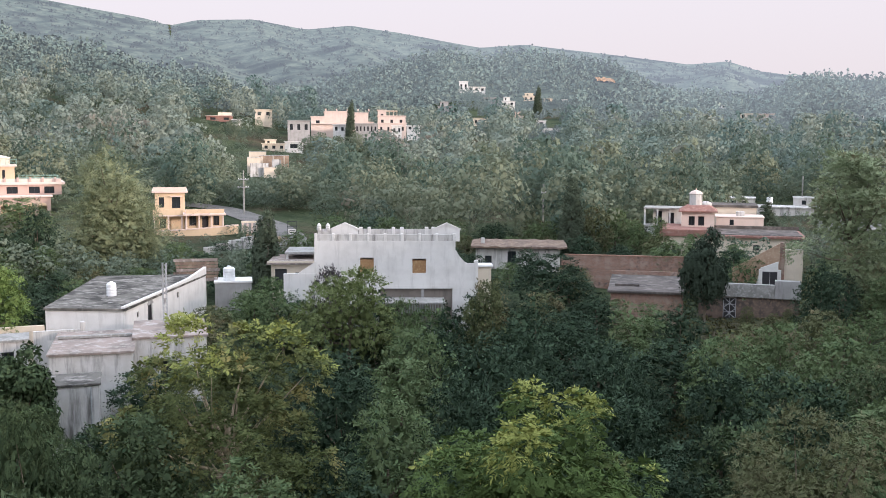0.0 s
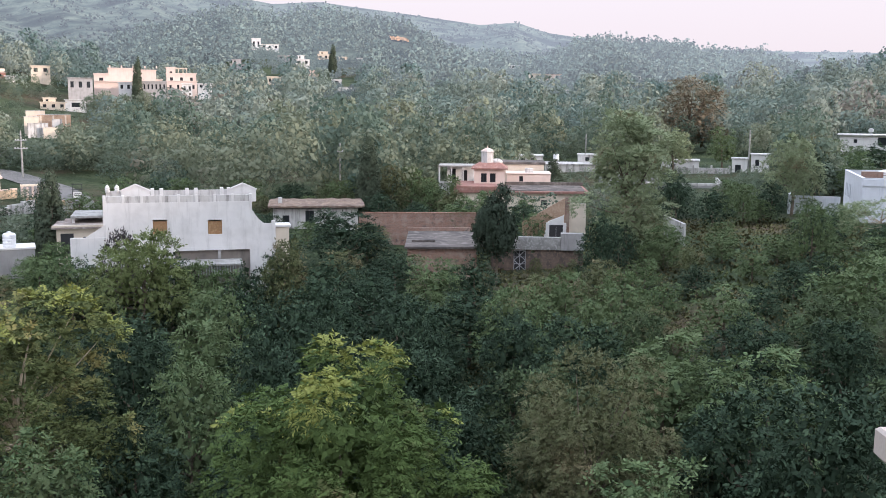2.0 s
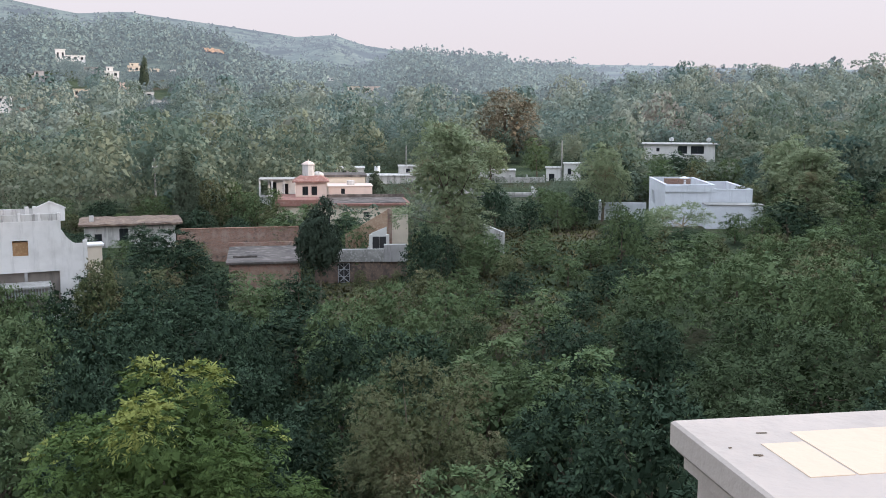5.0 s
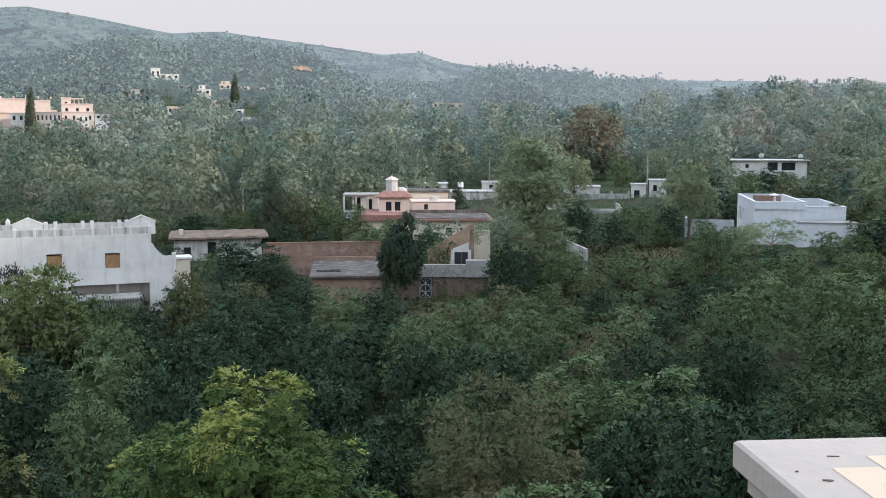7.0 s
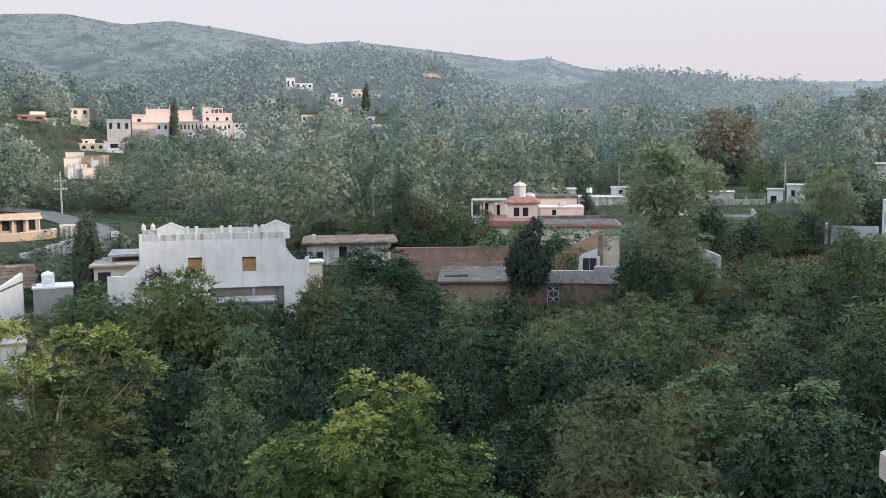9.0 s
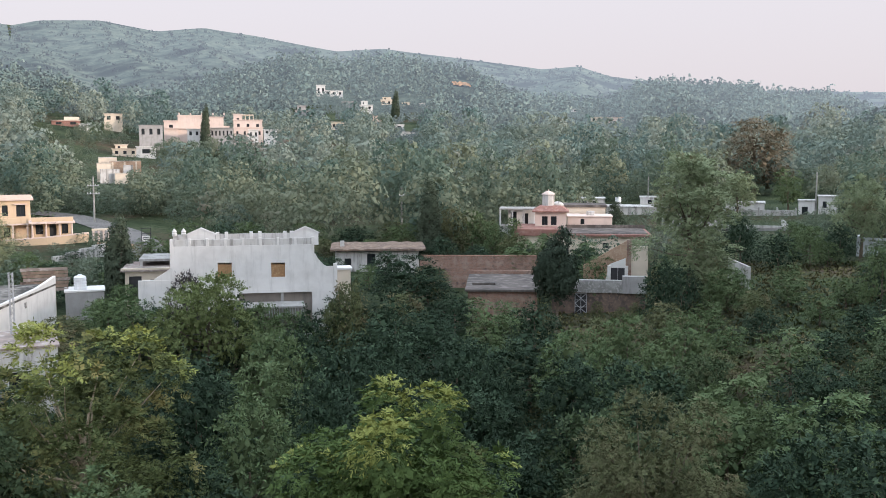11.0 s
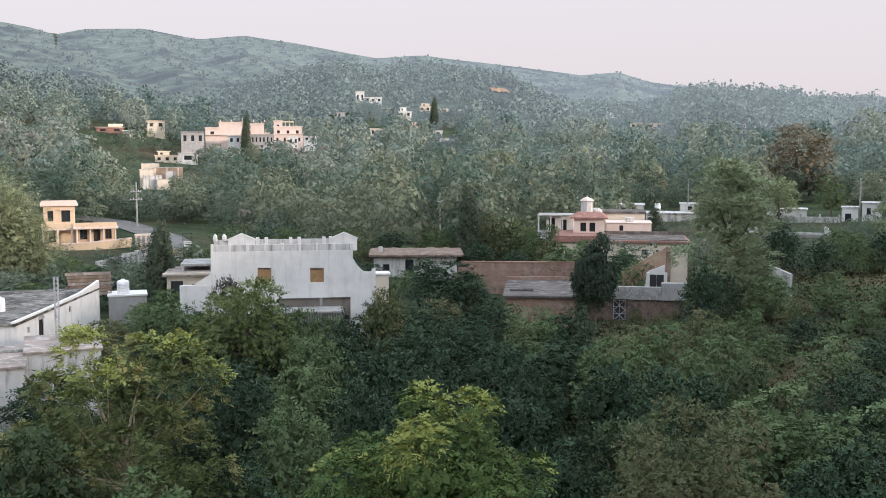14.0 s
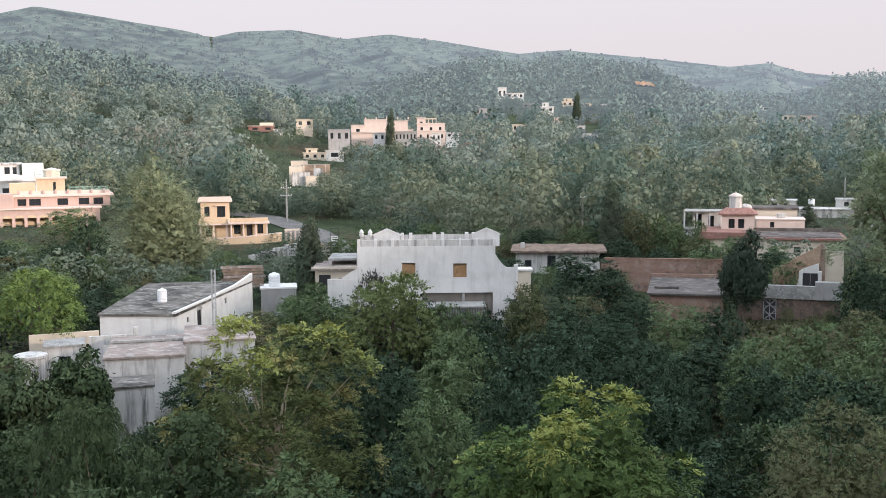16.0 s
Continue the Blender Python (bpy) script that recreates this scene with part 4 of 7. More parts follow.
def brick_yard():
    r = thing("brick_wall", pose(11.6, 98.6, 0, 0, 0, -9.5), "long weathered brick boundary wall", "wall")
    part("wall", box_bm(0, 0, 1.0, 12.6, 0.3, 5.2), M_BRICKS, r)
    part("cap", box_bm(-0.03, -0.04, 5.202, 12.63, 0.34, 5.32, bevel=0.02), M_BRICK, r)
    s = thing("brick_shed", pose(14.2, 84.9, 0, 0, 0, -11.5), "brick shed with a cracked grey concrete roof", "outbuilding")
    walls(s, 0, 0, 6.1, 10.4, 0.2, 3.55, M_BRICKS)
    part("roof", box_bm(-0.25, -0.3, 3.552, 6.35, 10.7, 3.75, bevel=0.03), M_SLAB, s)
    part("roof_step", box_bm(0.3, 2.6, 3.752, 2.4, 3.4, 3.95, bevel=0.04), M_SLAB, s)
    part("roof_rim", box_bm(-0.25, 10.72, 3.3, 6.6, 10.95, 4.1), M_BRICKS, s)
    w = thing("retaining_wall", pose(22.4, 87.3, 0, 0, 0, -17), "old stone and cement retaining wall with a grey parapet", "wall")
    part("wall", panel_bm(8.4, -0.5, 2.98, 0.35, [(2.1, 1.0, 3.2, 2.9), (3.7, 2.65, 4.0, 2.9)]), M_STONEWALL, w)
    part("parapet", box_bm(-0.2, -0.14, 2.982, 6.35, 0.38, 4.15, bevel=0.03), M_CONC, w)
    part("pier", box_bm(6.36, -0.3, 2.982, 8.5, 0.6, 4.55, bevel=0.04), M_GREYPL, w)
    g = thing("steel_gate", w.matrix_basis @ pose(2.1, 0.08, 1.0), "pale steel gate with crossed bars in the stone wall", "gate")
    part("gate_frame", frame_bm(0, 0, 1.1, 1.9, 0, 0.06, 0.06, 1, 2), M_PALEIRON, g)
    part("gate_sheet", box_bm(0.03, 0.07, 0.03, 1.07, 0.08, 1.87), M_IRON, g)
    for z0, z1 in ((0.03, 0.93), (0.97, 1.87)):
        for x0, x1 in ((0.05, 1.05), (1.05, 0.05)):
            bm = bmesh.new()
            tube(bm, [(x0, 0.03, z0), (x1, 0.03, z1)], [0.035, 0.035], 4)
            part("cross_bar", bm, M_PALEIRON, g)
    # house court behind the wall
    c = thing("garden_wall", pose(27.9, 96.1, 0, 0, 0, -17.5), "ochre brick garden wall rising to a tall pier", "wall")
    part("wall", prism_bm([(0, 1.5), (4.3, 1.5), (4.3, 6.85), (0, 4.3)], 0, 0.25), M_TANBRICK, c)
    part("pier", box_bm(4.31, -0.1, 1.5, 4.75, 0.35, 6.95, bevel=0.02), M_BRICKS, c)
    part("court_wall", box_bm(4.76, 0.0, 1.5, 6.4, 0.25, 6.3), M_CREAM, c)
    part("step_wall", prism_bm([(1.9, 1.5), (4.2, 1.5), (4.2, 5.15), (2.6, 4.5)], -0.5, -0.3), M_WHITE, c)
    k = thing("black_gate", pose(29.0, 90.5, 2.6, 0, 0, -18), "black sheet-metal double gate between white posts", "gate")
    part("leaf", box_bm(0, 0, 0.1, 0.64, 0.05, 2.1, bevel=0.01), M_IRON, k)
    part("leaf", box_bm(0.66, 0, 0.1, 1.3, 0.05, 2.1, bevel=0.01), M_IRON, k)
    part("gate_post", box_bm(1.32, -0.1, -0.8, 1.62, 0.2, 2.3, bevel=0.02), M_WHITE, k)
    part("gate_post", box_bm(-0.32, -0.1, -0.8, -0.02, 0.2, 2.3, bevel=0.02), M_WHITE, k)
    y = thing("white_yard_wall", pose(40.3, 84.5, 0, 0, 0, 80), "white plastered yard wall beside the grass", "wall")
    part("wall", box_bm(0, 0, 1.0, 7.5, 0.22, 5.3, bevel=0.02), M_OLDWHITE, y)


def brick_pattern():
    m, n, l, p = material("brick_courses")
    co = n.new("ShaderNodeTexCoord")
    sep = n.new("ShaderNodeSeparateXYZ")
    l.new(co.outputs["Object"], sep.inputs[0])
    add = n.new("ShaderNodeMath")
    l.new(sep.outputs["X"], add.inputs[0])
    l.new(sep.outputs["Y"], add.inputs[1])
    com = n.new("ShaderNodeCombineXYZ")
    l.new(add.outputs[0], com.inputs["X"])
    l.new(sep.outputs["Z"], com.inputs["Y"])
    b = n.new("ShaderNodeTexBrick")
    b.inputs["Color1"].default_value, b.inputs["Color2"].default_value = (0.30, 0.165, 0.12, 1), (0.20, 0.115, 0.088, 1)
    b.inputs["Mortar"].default_value = (0.33, 0.27, 0.22, 1)
    b.inputs["Scale"].default_value = 1.0
    b.inputs["Brick Width"].default_value, b.inputs["Row Height"].default_value, b.inputs["Mortar Size"].default_value = 0.24, 0.085, 0.008
    l.new(com.outputs[0], b.inputs["Vector"])
    c = mixed(n, l, b.outputs["Color"], (0.34, 0.26, 0.21), grain(n, l, 1.2, 6, 0.5, 0.7))
    c = mixed(n, l, c, (0.13, 0.10, 0.09), grain(n, l, 2.2, 6, 0.56, 0.68))
    l.new(c, p.inputs["Base Color"])
    p.inputs["Roughness"].default_value = 0.9
    bumped(n, l, p, grain(n, l, 9, 4, 0.3, 0.7), 0.6, 0.03)
    return m


M_BRICKS = brick_pattern()
M_STONEWALL = rough_stone("old_stone_wall", (0.17, 0.125, 0.10), (0.09, 0.075, 0.068), (0.24, 0.17, 0.13), 1.1, 3.5)
brick_yard()


def mud_roof_house():
    r = thing("mud_roofed_house", pose(3.3, 106, 0, 0, 0, -4), "low whitewashed house with a sagging brown mud roof", "house")
    walls(r, 0, 0, 9.0, 7, 1.5, 5.0, M_OLDWHITE, front=[(3.4, 3.0, 4.3, 4.8, "dark"), (1.0, 3.3, 1.7, 4.3, "dark")])
    bm = bmesh.new()
    n = 12
    grid = [[bm.verts.new((-0.5 + 10.2 * i / n, -0.6 + 8.4 * j / 6, 5.15 + 0.22 * math.sin(math.pi * j / 6) * (1 + 0.5 * math.sin(i)) + 0.05 * math.sin(i * 2.7 + j))) for j in range(7)] for i in range(n + 1)]
    for i in range(n):
        for j in range(6):
            bm.faces.new((grid[i][j], grid[i + 1][j], grid[i + 1][j + 1], grid[i][j + 1]))
    made = bmesh.ops.extrude_face_region(bm, geom=list(bm.faces))
    for v in made["geom"]:
        if isinstance(v, bmesh.types.BMVert):
            v.co.z += 0.2
    part("roof", bm, M_MUD, r, "brown mud roof")
    part("chimney", box_bm(0.5, 1.0, 5.2, 0.95, 1.4, 6.1, bevel=0.03), M_OLDWHITE, r)


mud_roof_house()


def blue_white_house():
    r = thing("pale_blue_house", pose(61.8, 89.6, 0, 0, 0, -26.8), "pale blue-white house with a walled flat roof", "house")
    walls(r, 0, 0, 5.2, 14, 3.5, 8.95, M_PALEBLUE, left=[(1.2 + 1.25 * k, 6.2, 1.8 + 1.25 * k, 7.7, "dark") for k in range(4)])
    coping(r, 0, 0, 5.2, 14, 8.95, M_PALEBLUE)
    flat_roof(r, 0, 0, 5.2, 14, 8.0)
    walls(r, 5.23, 0.4, 9.3, 14, 3.5, 8.45, M_PALEBLUE, right=[(4.0, 6, 5, 7.3, "dark")])
    coping(r, 5.32, 0.4, 9.3, 14, 8.45, M_PALEBLUE)
    flat_roof(r, 5.23, 0.4, 9.3, 14, 7.6)
    part("brick_stack", box_bm(1.2, 9.5, 8.0, 4.2, 10.2, 9.1), M_BRICKS, r)
    walls(r, 4.0, -2.6, 9.8, -0.03, 3.5, 7.0, M_PALEBLUE)
    flat_roof(r, 4.0, -2.6, 9.8, -0.03, 7.0, M_CONC, 0.12, over=0.08)
    for x in (0.05, 2.6):
        part("cornice_step", box_bm(x, -0.12, 8.2, x + 2.4, -0.002, 8.9, bevel=0.02), M_PALEBLUE, r)
    w = thing("blue_yard_wall", pose(59.0, 98.7, 0, 0, 0, -32), "pale blue-white yard wall", "wall")
    part("wall", box_bm(0, 0, 3.5, 5.4, 0.22, 6.5, bevel=0.02), M_PALEBLUE, w)
    part("wall_return", box_bm(0, 0.222, 3.5, 0.22, 5.0, 6.6, bevel=0.02), M_PALEBLUE, w)
    return r


M_PALEBLUE = plaster("pale_blue_limewash", (0.68, 0.70, 0.735), (0.60, 0.615, 0.65), (0.36, 0.375, 0.40), amount=0.5)
blue_white_house()
water_tank(69.5, 97.0, 7.9, 0.6, 1.4, "white cylindrical water tank on the pale blue roof")


def slab_house(x, y, rz, w, d, z0, z1, mat, label, over=0.25, group="", front=(), name="flat_roofed_house", roof=None):
    r = thing(name, pose(x, y, 0, 0, 0, rz), label, "house", group)
    walls(r, 0, 0, w, d, z0, z1, mat, front=front)
    flat_roof(r, 0, 0, w, d, z1, roof or M_OLDWHITE, 0.18, over=over)
    return r


top = slab_house(110, 167.0, -34, 13.6, 8, 7.5, 11.0, M_WHITE, "white flat-roofed house with a porch among trees", 0.5,
                 front=[(2.4, 9.6, 3.0, 10.3, "dark"), (6.5, 9.2, 8.3, 10.7, "dark"), (9.0, 9.2, 11.5, 10.7, "dark")])
part("porch_column", box_bm(5.6, -0.45, 7.5, 5.85, -0.2, 10.998), M_WHITE, top)
part("porch_column", box_bm(11.9, -0.45, 7.5, 12.15, -0.2, 10.998), M_WHITE, top)
dish(114.6, 164.4, 11.2, 0.5, 150, "white satellite dish on the flat roof")
dish(120.4, 160.3, 11.2, 0.48, 150, "white satellite dish on the flat roof")

# row of walled white houses
slab_house(46.3, 163.6, -17, 4.6, 5, 4.0, 7.5, M_OLDWHITE, "white flat-roofed row house", 0.15, "row houses", [(0.8, 6.3, 1.6, 7.2, "dark"), (2.6, 6.3, 3.4, 7.2, "dark")])
slab_house(50.5, 160.5, -18, 11.5, 6, 4.0, 6.25, M_OLDWHITE, "long white flat-roofed row house", 0.15, "row houses", [(1.5, 4.9, 2.3, 5.9, "dark")])
slab_house(57.5, 163.5, -18, 3.6, 5, 4.0, 7.6, M_OLDWHITE, "white upper room on the row house", 0.15, "row houses", [(1.2, 6.6, 1.9, 7.3, "dark")])
slab_house(67.4, 151.2, -25, 6.0, 5, 4.0, 7.3, M_WHITE, "white row house behind its wall", 0.15, "row houses", [(1.5, 5.6, 2.4, 6.8, "dark")])
slab_house(77.4, 146.4, -28, 2.4, 3, 4.5, 7.8, M_WHITE, "small white gatehouse with a dark doorway", 0.15, "row houses", [(0.5, 5.0, 1.4, 6.9, "dark")])
slab_house(79.9, 144.8, -28, 2.8, 4, 4.5, 8.5, M_WHITE, "white row house with a tall wall", 0.15, "row houses", [(0.6, 6.8, 1.2, 7.8, "dark")])
wl1 = thing("street_wall", pose(66.0, 150.0, 0, 0, 0, -26), "whitewashed street wall with piers", "wall")
part("wall", box_bm(0, 0, 3.5, 11.6, 0.25, 6.4, bevel=0.02), M_OLDWHITE, wl1)
for k in range(5):
    part("pier", box_bm(0.1 + 2.8 * k, -0.08, 3.5, 0.4 + 2.8 * k, 0.33, 6.8, bevel=0.02), M_OLDWHITE, wl1)
wl3 = thing("lane_retaining_wall", pose(*bearing(22.2, 141), 0, 0, 0, -22), "long grey cement retaining wall with a whitewashed coping", "wall")
part("wall", box_bm(0, 0, 1.5, 12.8, 0.3, 5.25, bevel=0.02), M_GREYPL, wl3)
part("coping", box_bm(-0.05, -0.06, 5.252, 12.85, 0.36, 5.55, bevel=0.02), M_OLDWHITE, wl3)
part("return_wall", box_bm(12.5, 0.302, 1.5, 12.8, 7.5, 5.9, bevel=0.02), M_OLDWHITE, wl3)
for k in range(4):
    part("pier", box_bm(0.3 + 3.6 * k, -0.12, 1.5, 0.7 + 3.6 * k, -0.002, 5.25, bevel=0.02), M_GREYPL, wl3)
wl4 = thing("yard_roof_wall", pose(*bearing(20.6, 147), 0, 0, 0, -20), "low whitewashed yard wall behind the tall tree", "wall")
part("wall", box_bm(0, 0, 3.0, 8.5, 0.25, 6.5, bevel=0.02), M_OLDWHITE, wl4)
part("shed_roof", box_bm(0.5, 0.252, 6.0, 7.5, 4.0, 6.15), M_CONC, wl4)
wl2 = thing("lane_wall", pose(71.5, 147.0, 0, 0, 0, -40), "grey cement lane wall", "wall")
part("wall", box_bm(0, 0, 2.5, 6.0, 0.25, 5.2, bevel=0.02), M_GREYPL, wl2)
water_tank(53.0, 162.0, 6.78, 0.5, 1.2, "white plastic water tank on a row house")


# ---- houses across the road ----
def ochre_house():
    r = thing("ochre_house", pose(-38.5, 132.0, 0, 0, 0, 15.5), "two-storey ochre house with verandahs, lit by the sun", "house")
    walls(r, 0, 2.2, 3.9, 9, 2.0, 9.4, M_ORANGE, front=[(0.5, 7.4, 1.2, 8.8, "dark"), (2.2, 7.3, 3.3, 8.8, "dark"), (0.6, 4.6, 1.4, 5.9, "dark")], right=[(1.0, 7.4, 2.0, 8.8, "dark")])
    flat_roof(r, 0, 2.2, 3.9, 9, 9.4, M_PALEPINK, 0.28, over=0.4)
    walls(r, 3.93, 2.0, 9.0, 9, 2.0, 6.4, M_ORANGE, front=[(0.5, 4.9, 1.4, 6.2, "dark"), (2.2, 4.2, 3.0, 6.2, "door"), (3.7, 4.9, 4.5, 6.2, "dark")])
    part("verandah_roof", box_bm(3.6, -0.2, 6.402, 9.2, 9.1, 6.68, bevel=0.04), M_PALEPINK, r)
    part("roof_parapet", box_bm(3.95, 0.0, 6.682, 9.0, 0.2, 7.25, bevel=0.03), M_ORANGE, r)
    for x in (4.0, 5.65, 7.3, 8.8):
        part("column", cylinder_bm(x, 0.2, 4.1, 6.4, 0.14, 0.12, 12), M_PALEPINK, r)
    part("verandah_floor", box_bm(0.0, -0.6, 2.0, 9.3, 2.0, 4.098), M_ORANGE, r)
    # bowed balustrade wall in front, higher towards the gate
    bow = []
    for k in range(13):
        f = k / 12
        bow.append((0.4 + 10.4 * f, -2.3 + 1.9 * (2 * f - 0.9) ** 2 * 0.6))
    for (ax, ay), (bx, by) in zip(bow, bow[1:]):
        seg = part("balustrade", box_bm(0, 0, 1.5, math.hypot(bx - ax, by - ay) - 0.004, 0.22, 4.45 + 0.06 * ax, bevel=0.0), M_ORANGE, r)
        seg.matrix_basis = pose(ax, ay, 0, 0, 0, math.degrees(math.atan2(by - ay, bx - ax)))
        cap = part("balustrade_coping", box_bm(0, -0.06, 4.452 + 0.06 * ax, math.hypot(bx - ax, by - ay) - 0.004, 0.28, 4.60 + 0.06 * ax), M_PALEPINK, r)
        cap.matrix_basis = seg.matrix_basis
    # projecting bands, arched window hood and roof parapet of the upper block
    part("band", box_bm(-0.1, 2.06, 6.55, 3.98, 2.197, 6.75), M_PALEPINK, r)
    part("upper_parapet", box_bm(-0.2, 1.9, 9.682, 4.1, 2.1, 10.15, bevel=0.03), M_PALEPINK, r)
    part("window_hood", box_bm(1.95, 1.85, 8.85, 3.55, 2.197, 8.98), M_PALEPINK, r)
    part("balcony_slab", box_bm(-0.3, 0.6, 6.30, 3.6, 2.198, 6.48), M_PALEPINK, r)
    part("balcony_wall", box_bm(-0.3, 0.6, 6.482, 3.6, 0.75, 7.2, bevel=0.02), M_ORANGE, r)
    for x in (-0.2, 1.6, 3.35):
        part("balcony_post", box_bm(x, 0.62, 4.1, x + 0.2, 0.82, 6.298), M_PALEPINK, r)
    part("garden_wall", box_bm(-1.0, -4.6, 1.5, 10.2, -4.35, 3.2, bevel=0.03), M_CREAM, r)
    # gate shed with its row of piers
    for k in range(5):
        part("gate_pier", box_bm(11.3 + 0.62 * k, -0.6, 1.5, 11.55 + 0.62 * k, -0.35, 5.35 - 0.1 * (k % 2), bevel=0.02), M_PALEPINK, r)
    part("gate_lintel", box_bm(11.2, -0.65, 5.36, 14.2, -0.3, 5.62, bevel=0.02), M_CREAM, r)
    part("gate_back", box_bm(11.3, 0.8, 1.5, 14.1, 1.0, 5.2), M_GREYPL, r)
    part("gate_post", box_bm(14.6, -1.6, 1.5, 14.95, -1.25, 4.6, bevel=0.03), M_WHITE, r)
    return r


def lane_side():
    w = thing("white_lane_wall", pose(-27.5, 113.5, 0, 0, 0, 62), "low white lane wall stepping down the slope", "wall")
    for k in range(4):
        part("wall", box_bm(2.2 * k, 0, 1.5, 2.2 * k + 2.196, 0.22, 4.2 + 0.22 * k, bevel=0.02), M_OLDWHITE, w)
    p = thing("rubble_wall", pose(-25.2, 126.0, 0, 0, 0, 20), "broken pale rubble wall beside the lane", "wall")
    for x0, x1, top in ((0, 1.2, 4.6), (1.3, 2.0, 4.0), (2.1, 3.4, 4.9), (3.5, 4.4, 4.2)):
        part("wall", box_bm(x0, 0, 2.0, x1, 0.3, top, bevel=0.06), M_TANBRICK, p)


lane_side()


def pink_school():
    r = thing("long_pink_building", pose(-71.5, 137.6, 0, 0, 0, 24), "long pink arcaded building with terraced flat roofs", "building")
    # arcade
    arches = [(0.9 + 1.65 * k, 5.2, 2.1 + 1.65 * k, 7.0, "open") for k in range(9)]
    walls(r, 0, 0, 15.8, 6, 2.5, 8.2, M_PINK, front=arches)
    part("arcade_back", box_bm(0.3, 2.6, 2.5, 15.5, 2.8, 8.1), M_ORANGE, r)
    for k in range(9):
        x = 0.9 + 1.65 * k
        pts = [(x, 7.002)] + [(x + 0.6 - 0.6 * math.cos(math.pi * i / 8), 7.002 + 0.0 + 0.42 * math.sin(math.pi * i / 8)) for i in range(9)]
        part("arch_panel", prism_bm(pts[1:], -0.03, 0.0), M_ORANGE, r)
    flat_roof(r, 0, 0, 15.8, 6, 8.2, M_PALEPINK, 0.2, over=0.3)
    # upper storey with a long window band and roof piers
    walls(r, 1.5, 3.6, 17.5, 12, 8.4, 9.9, M_PINK, front=[(3.0, 8.6, 4.2, 9.6, "win"), (4.6, 8.6, 6.2, 9.6, "win"), (8.5, 8.6, 10, 9.6, "win"), (11.5, 8.6, 13, 9.6, "win"), (13.6, 8.6, 15, 9.6, "win")])
    flat_roof(r, 1.5, 3.6, 17.5, 12, 9.9, M_PALEPINK, 0.35, over=0.5)
    for k in range(8):
        part("roof_pier", box_bm(4.6 + 1.7 * k, 3.7, 10.252, 4.9 + 1.7 * k, 4.0, 10.95, bevel=0.02), M_PINK, r)
    part("roof_parapet", box_bm(4.5, 4.002, 10.252, 17.5, 4.12, 10.75), M_PALEPINK, r)
    part("side_block", box_bm(1.0, 0.6, 8.402, 4.0, 3.55, 10.5, bevel=0.05), M_PINK, r)
    part("upper_block", box_bm(3.4, 6.0, 10.252, 7.0, 9.0, 11.9, bevel=0.05), M_ORANGE, r)
    # stair tower with a rail and cap
    walls(r, 7.2, 6.0, 11.2, 10.0, 10.252, 12.5, M_ORANGE, front=[(2.3, 10.7, 2.7, 12.0, "dark")])
    flat_roof(r, 7.2, 6.0, 11.2, 10.0, 12.5, M_PALEPINK, 0.25, over=0.35)
    for (x0, y0, x1, y1) in ((6.9, 5.7, 8.4, 5.7), (10.0, 5.7, 11.5, 5.7), (6.9, 5.7, 6.9, 10.2), (11.5, 5.7, 11.5, 10.2), (11.8, 8.0, 17.4, 8.0), (11.8, 11.8, 17.4, 11.8)):
        zb = 12.76 if x1 < 11.6 else 10.26
        rail(r, x0, y0, x1, y1, zb, 0.8)
    part("tower_cap", lathe_bm([(1.2, 0), (1.2, 0.9), (1.35, 0.95), (1.3, 1.1), (0.3, 1.35), (0.05, 1.4)], 8), M_CREAM, r).location = (9.4, 8.0, 12.752)
    part("garden_wall", box_bm(-2.5, -5.0, 1.5, 9.0, -4.75, 3.1, bevel=0.03), M_OLDWHITE, r)
    part("terrace_wall", box_bm(-2.5, -1.4, 2.0, 12.0, -1.1, 4.0, bevel=0.03), M_PINK, r)
    for k in range(5):
        part("garden_pier", box_bm(-2.2 + 2.5 * k, -5.1, 1.5, -1.9 + 2.5 * k, -4.65, 3.2, bevel=0.03), M_GREYPL, r)
    return r


def rail(parent, x0, y0, x1, y1, z, h):
    """A painted roof railing."""
    bm = bmesh.new()
    n = max(2, int(math.hypot(x1 - x0, y1 - y0) / 1.0))
    for i in range(n + 1):
        f = i / n
        cx, cy = x0 + (x1 - x0) * f, y0 + (y1 - y0) * f
        add_box(bm, cx - 0.025, cy - 0.025, z, cx + 0.025, cy + 0.025, z + h)
    for k in (0.5, 1.0):
        tube(bm, [(x0, y0, z + h * k), (x1, y1, z + h * k)], [0.03, 0.03], 6)
    return part("railing", bm, M_RAIL, parent, "green-painted railing")


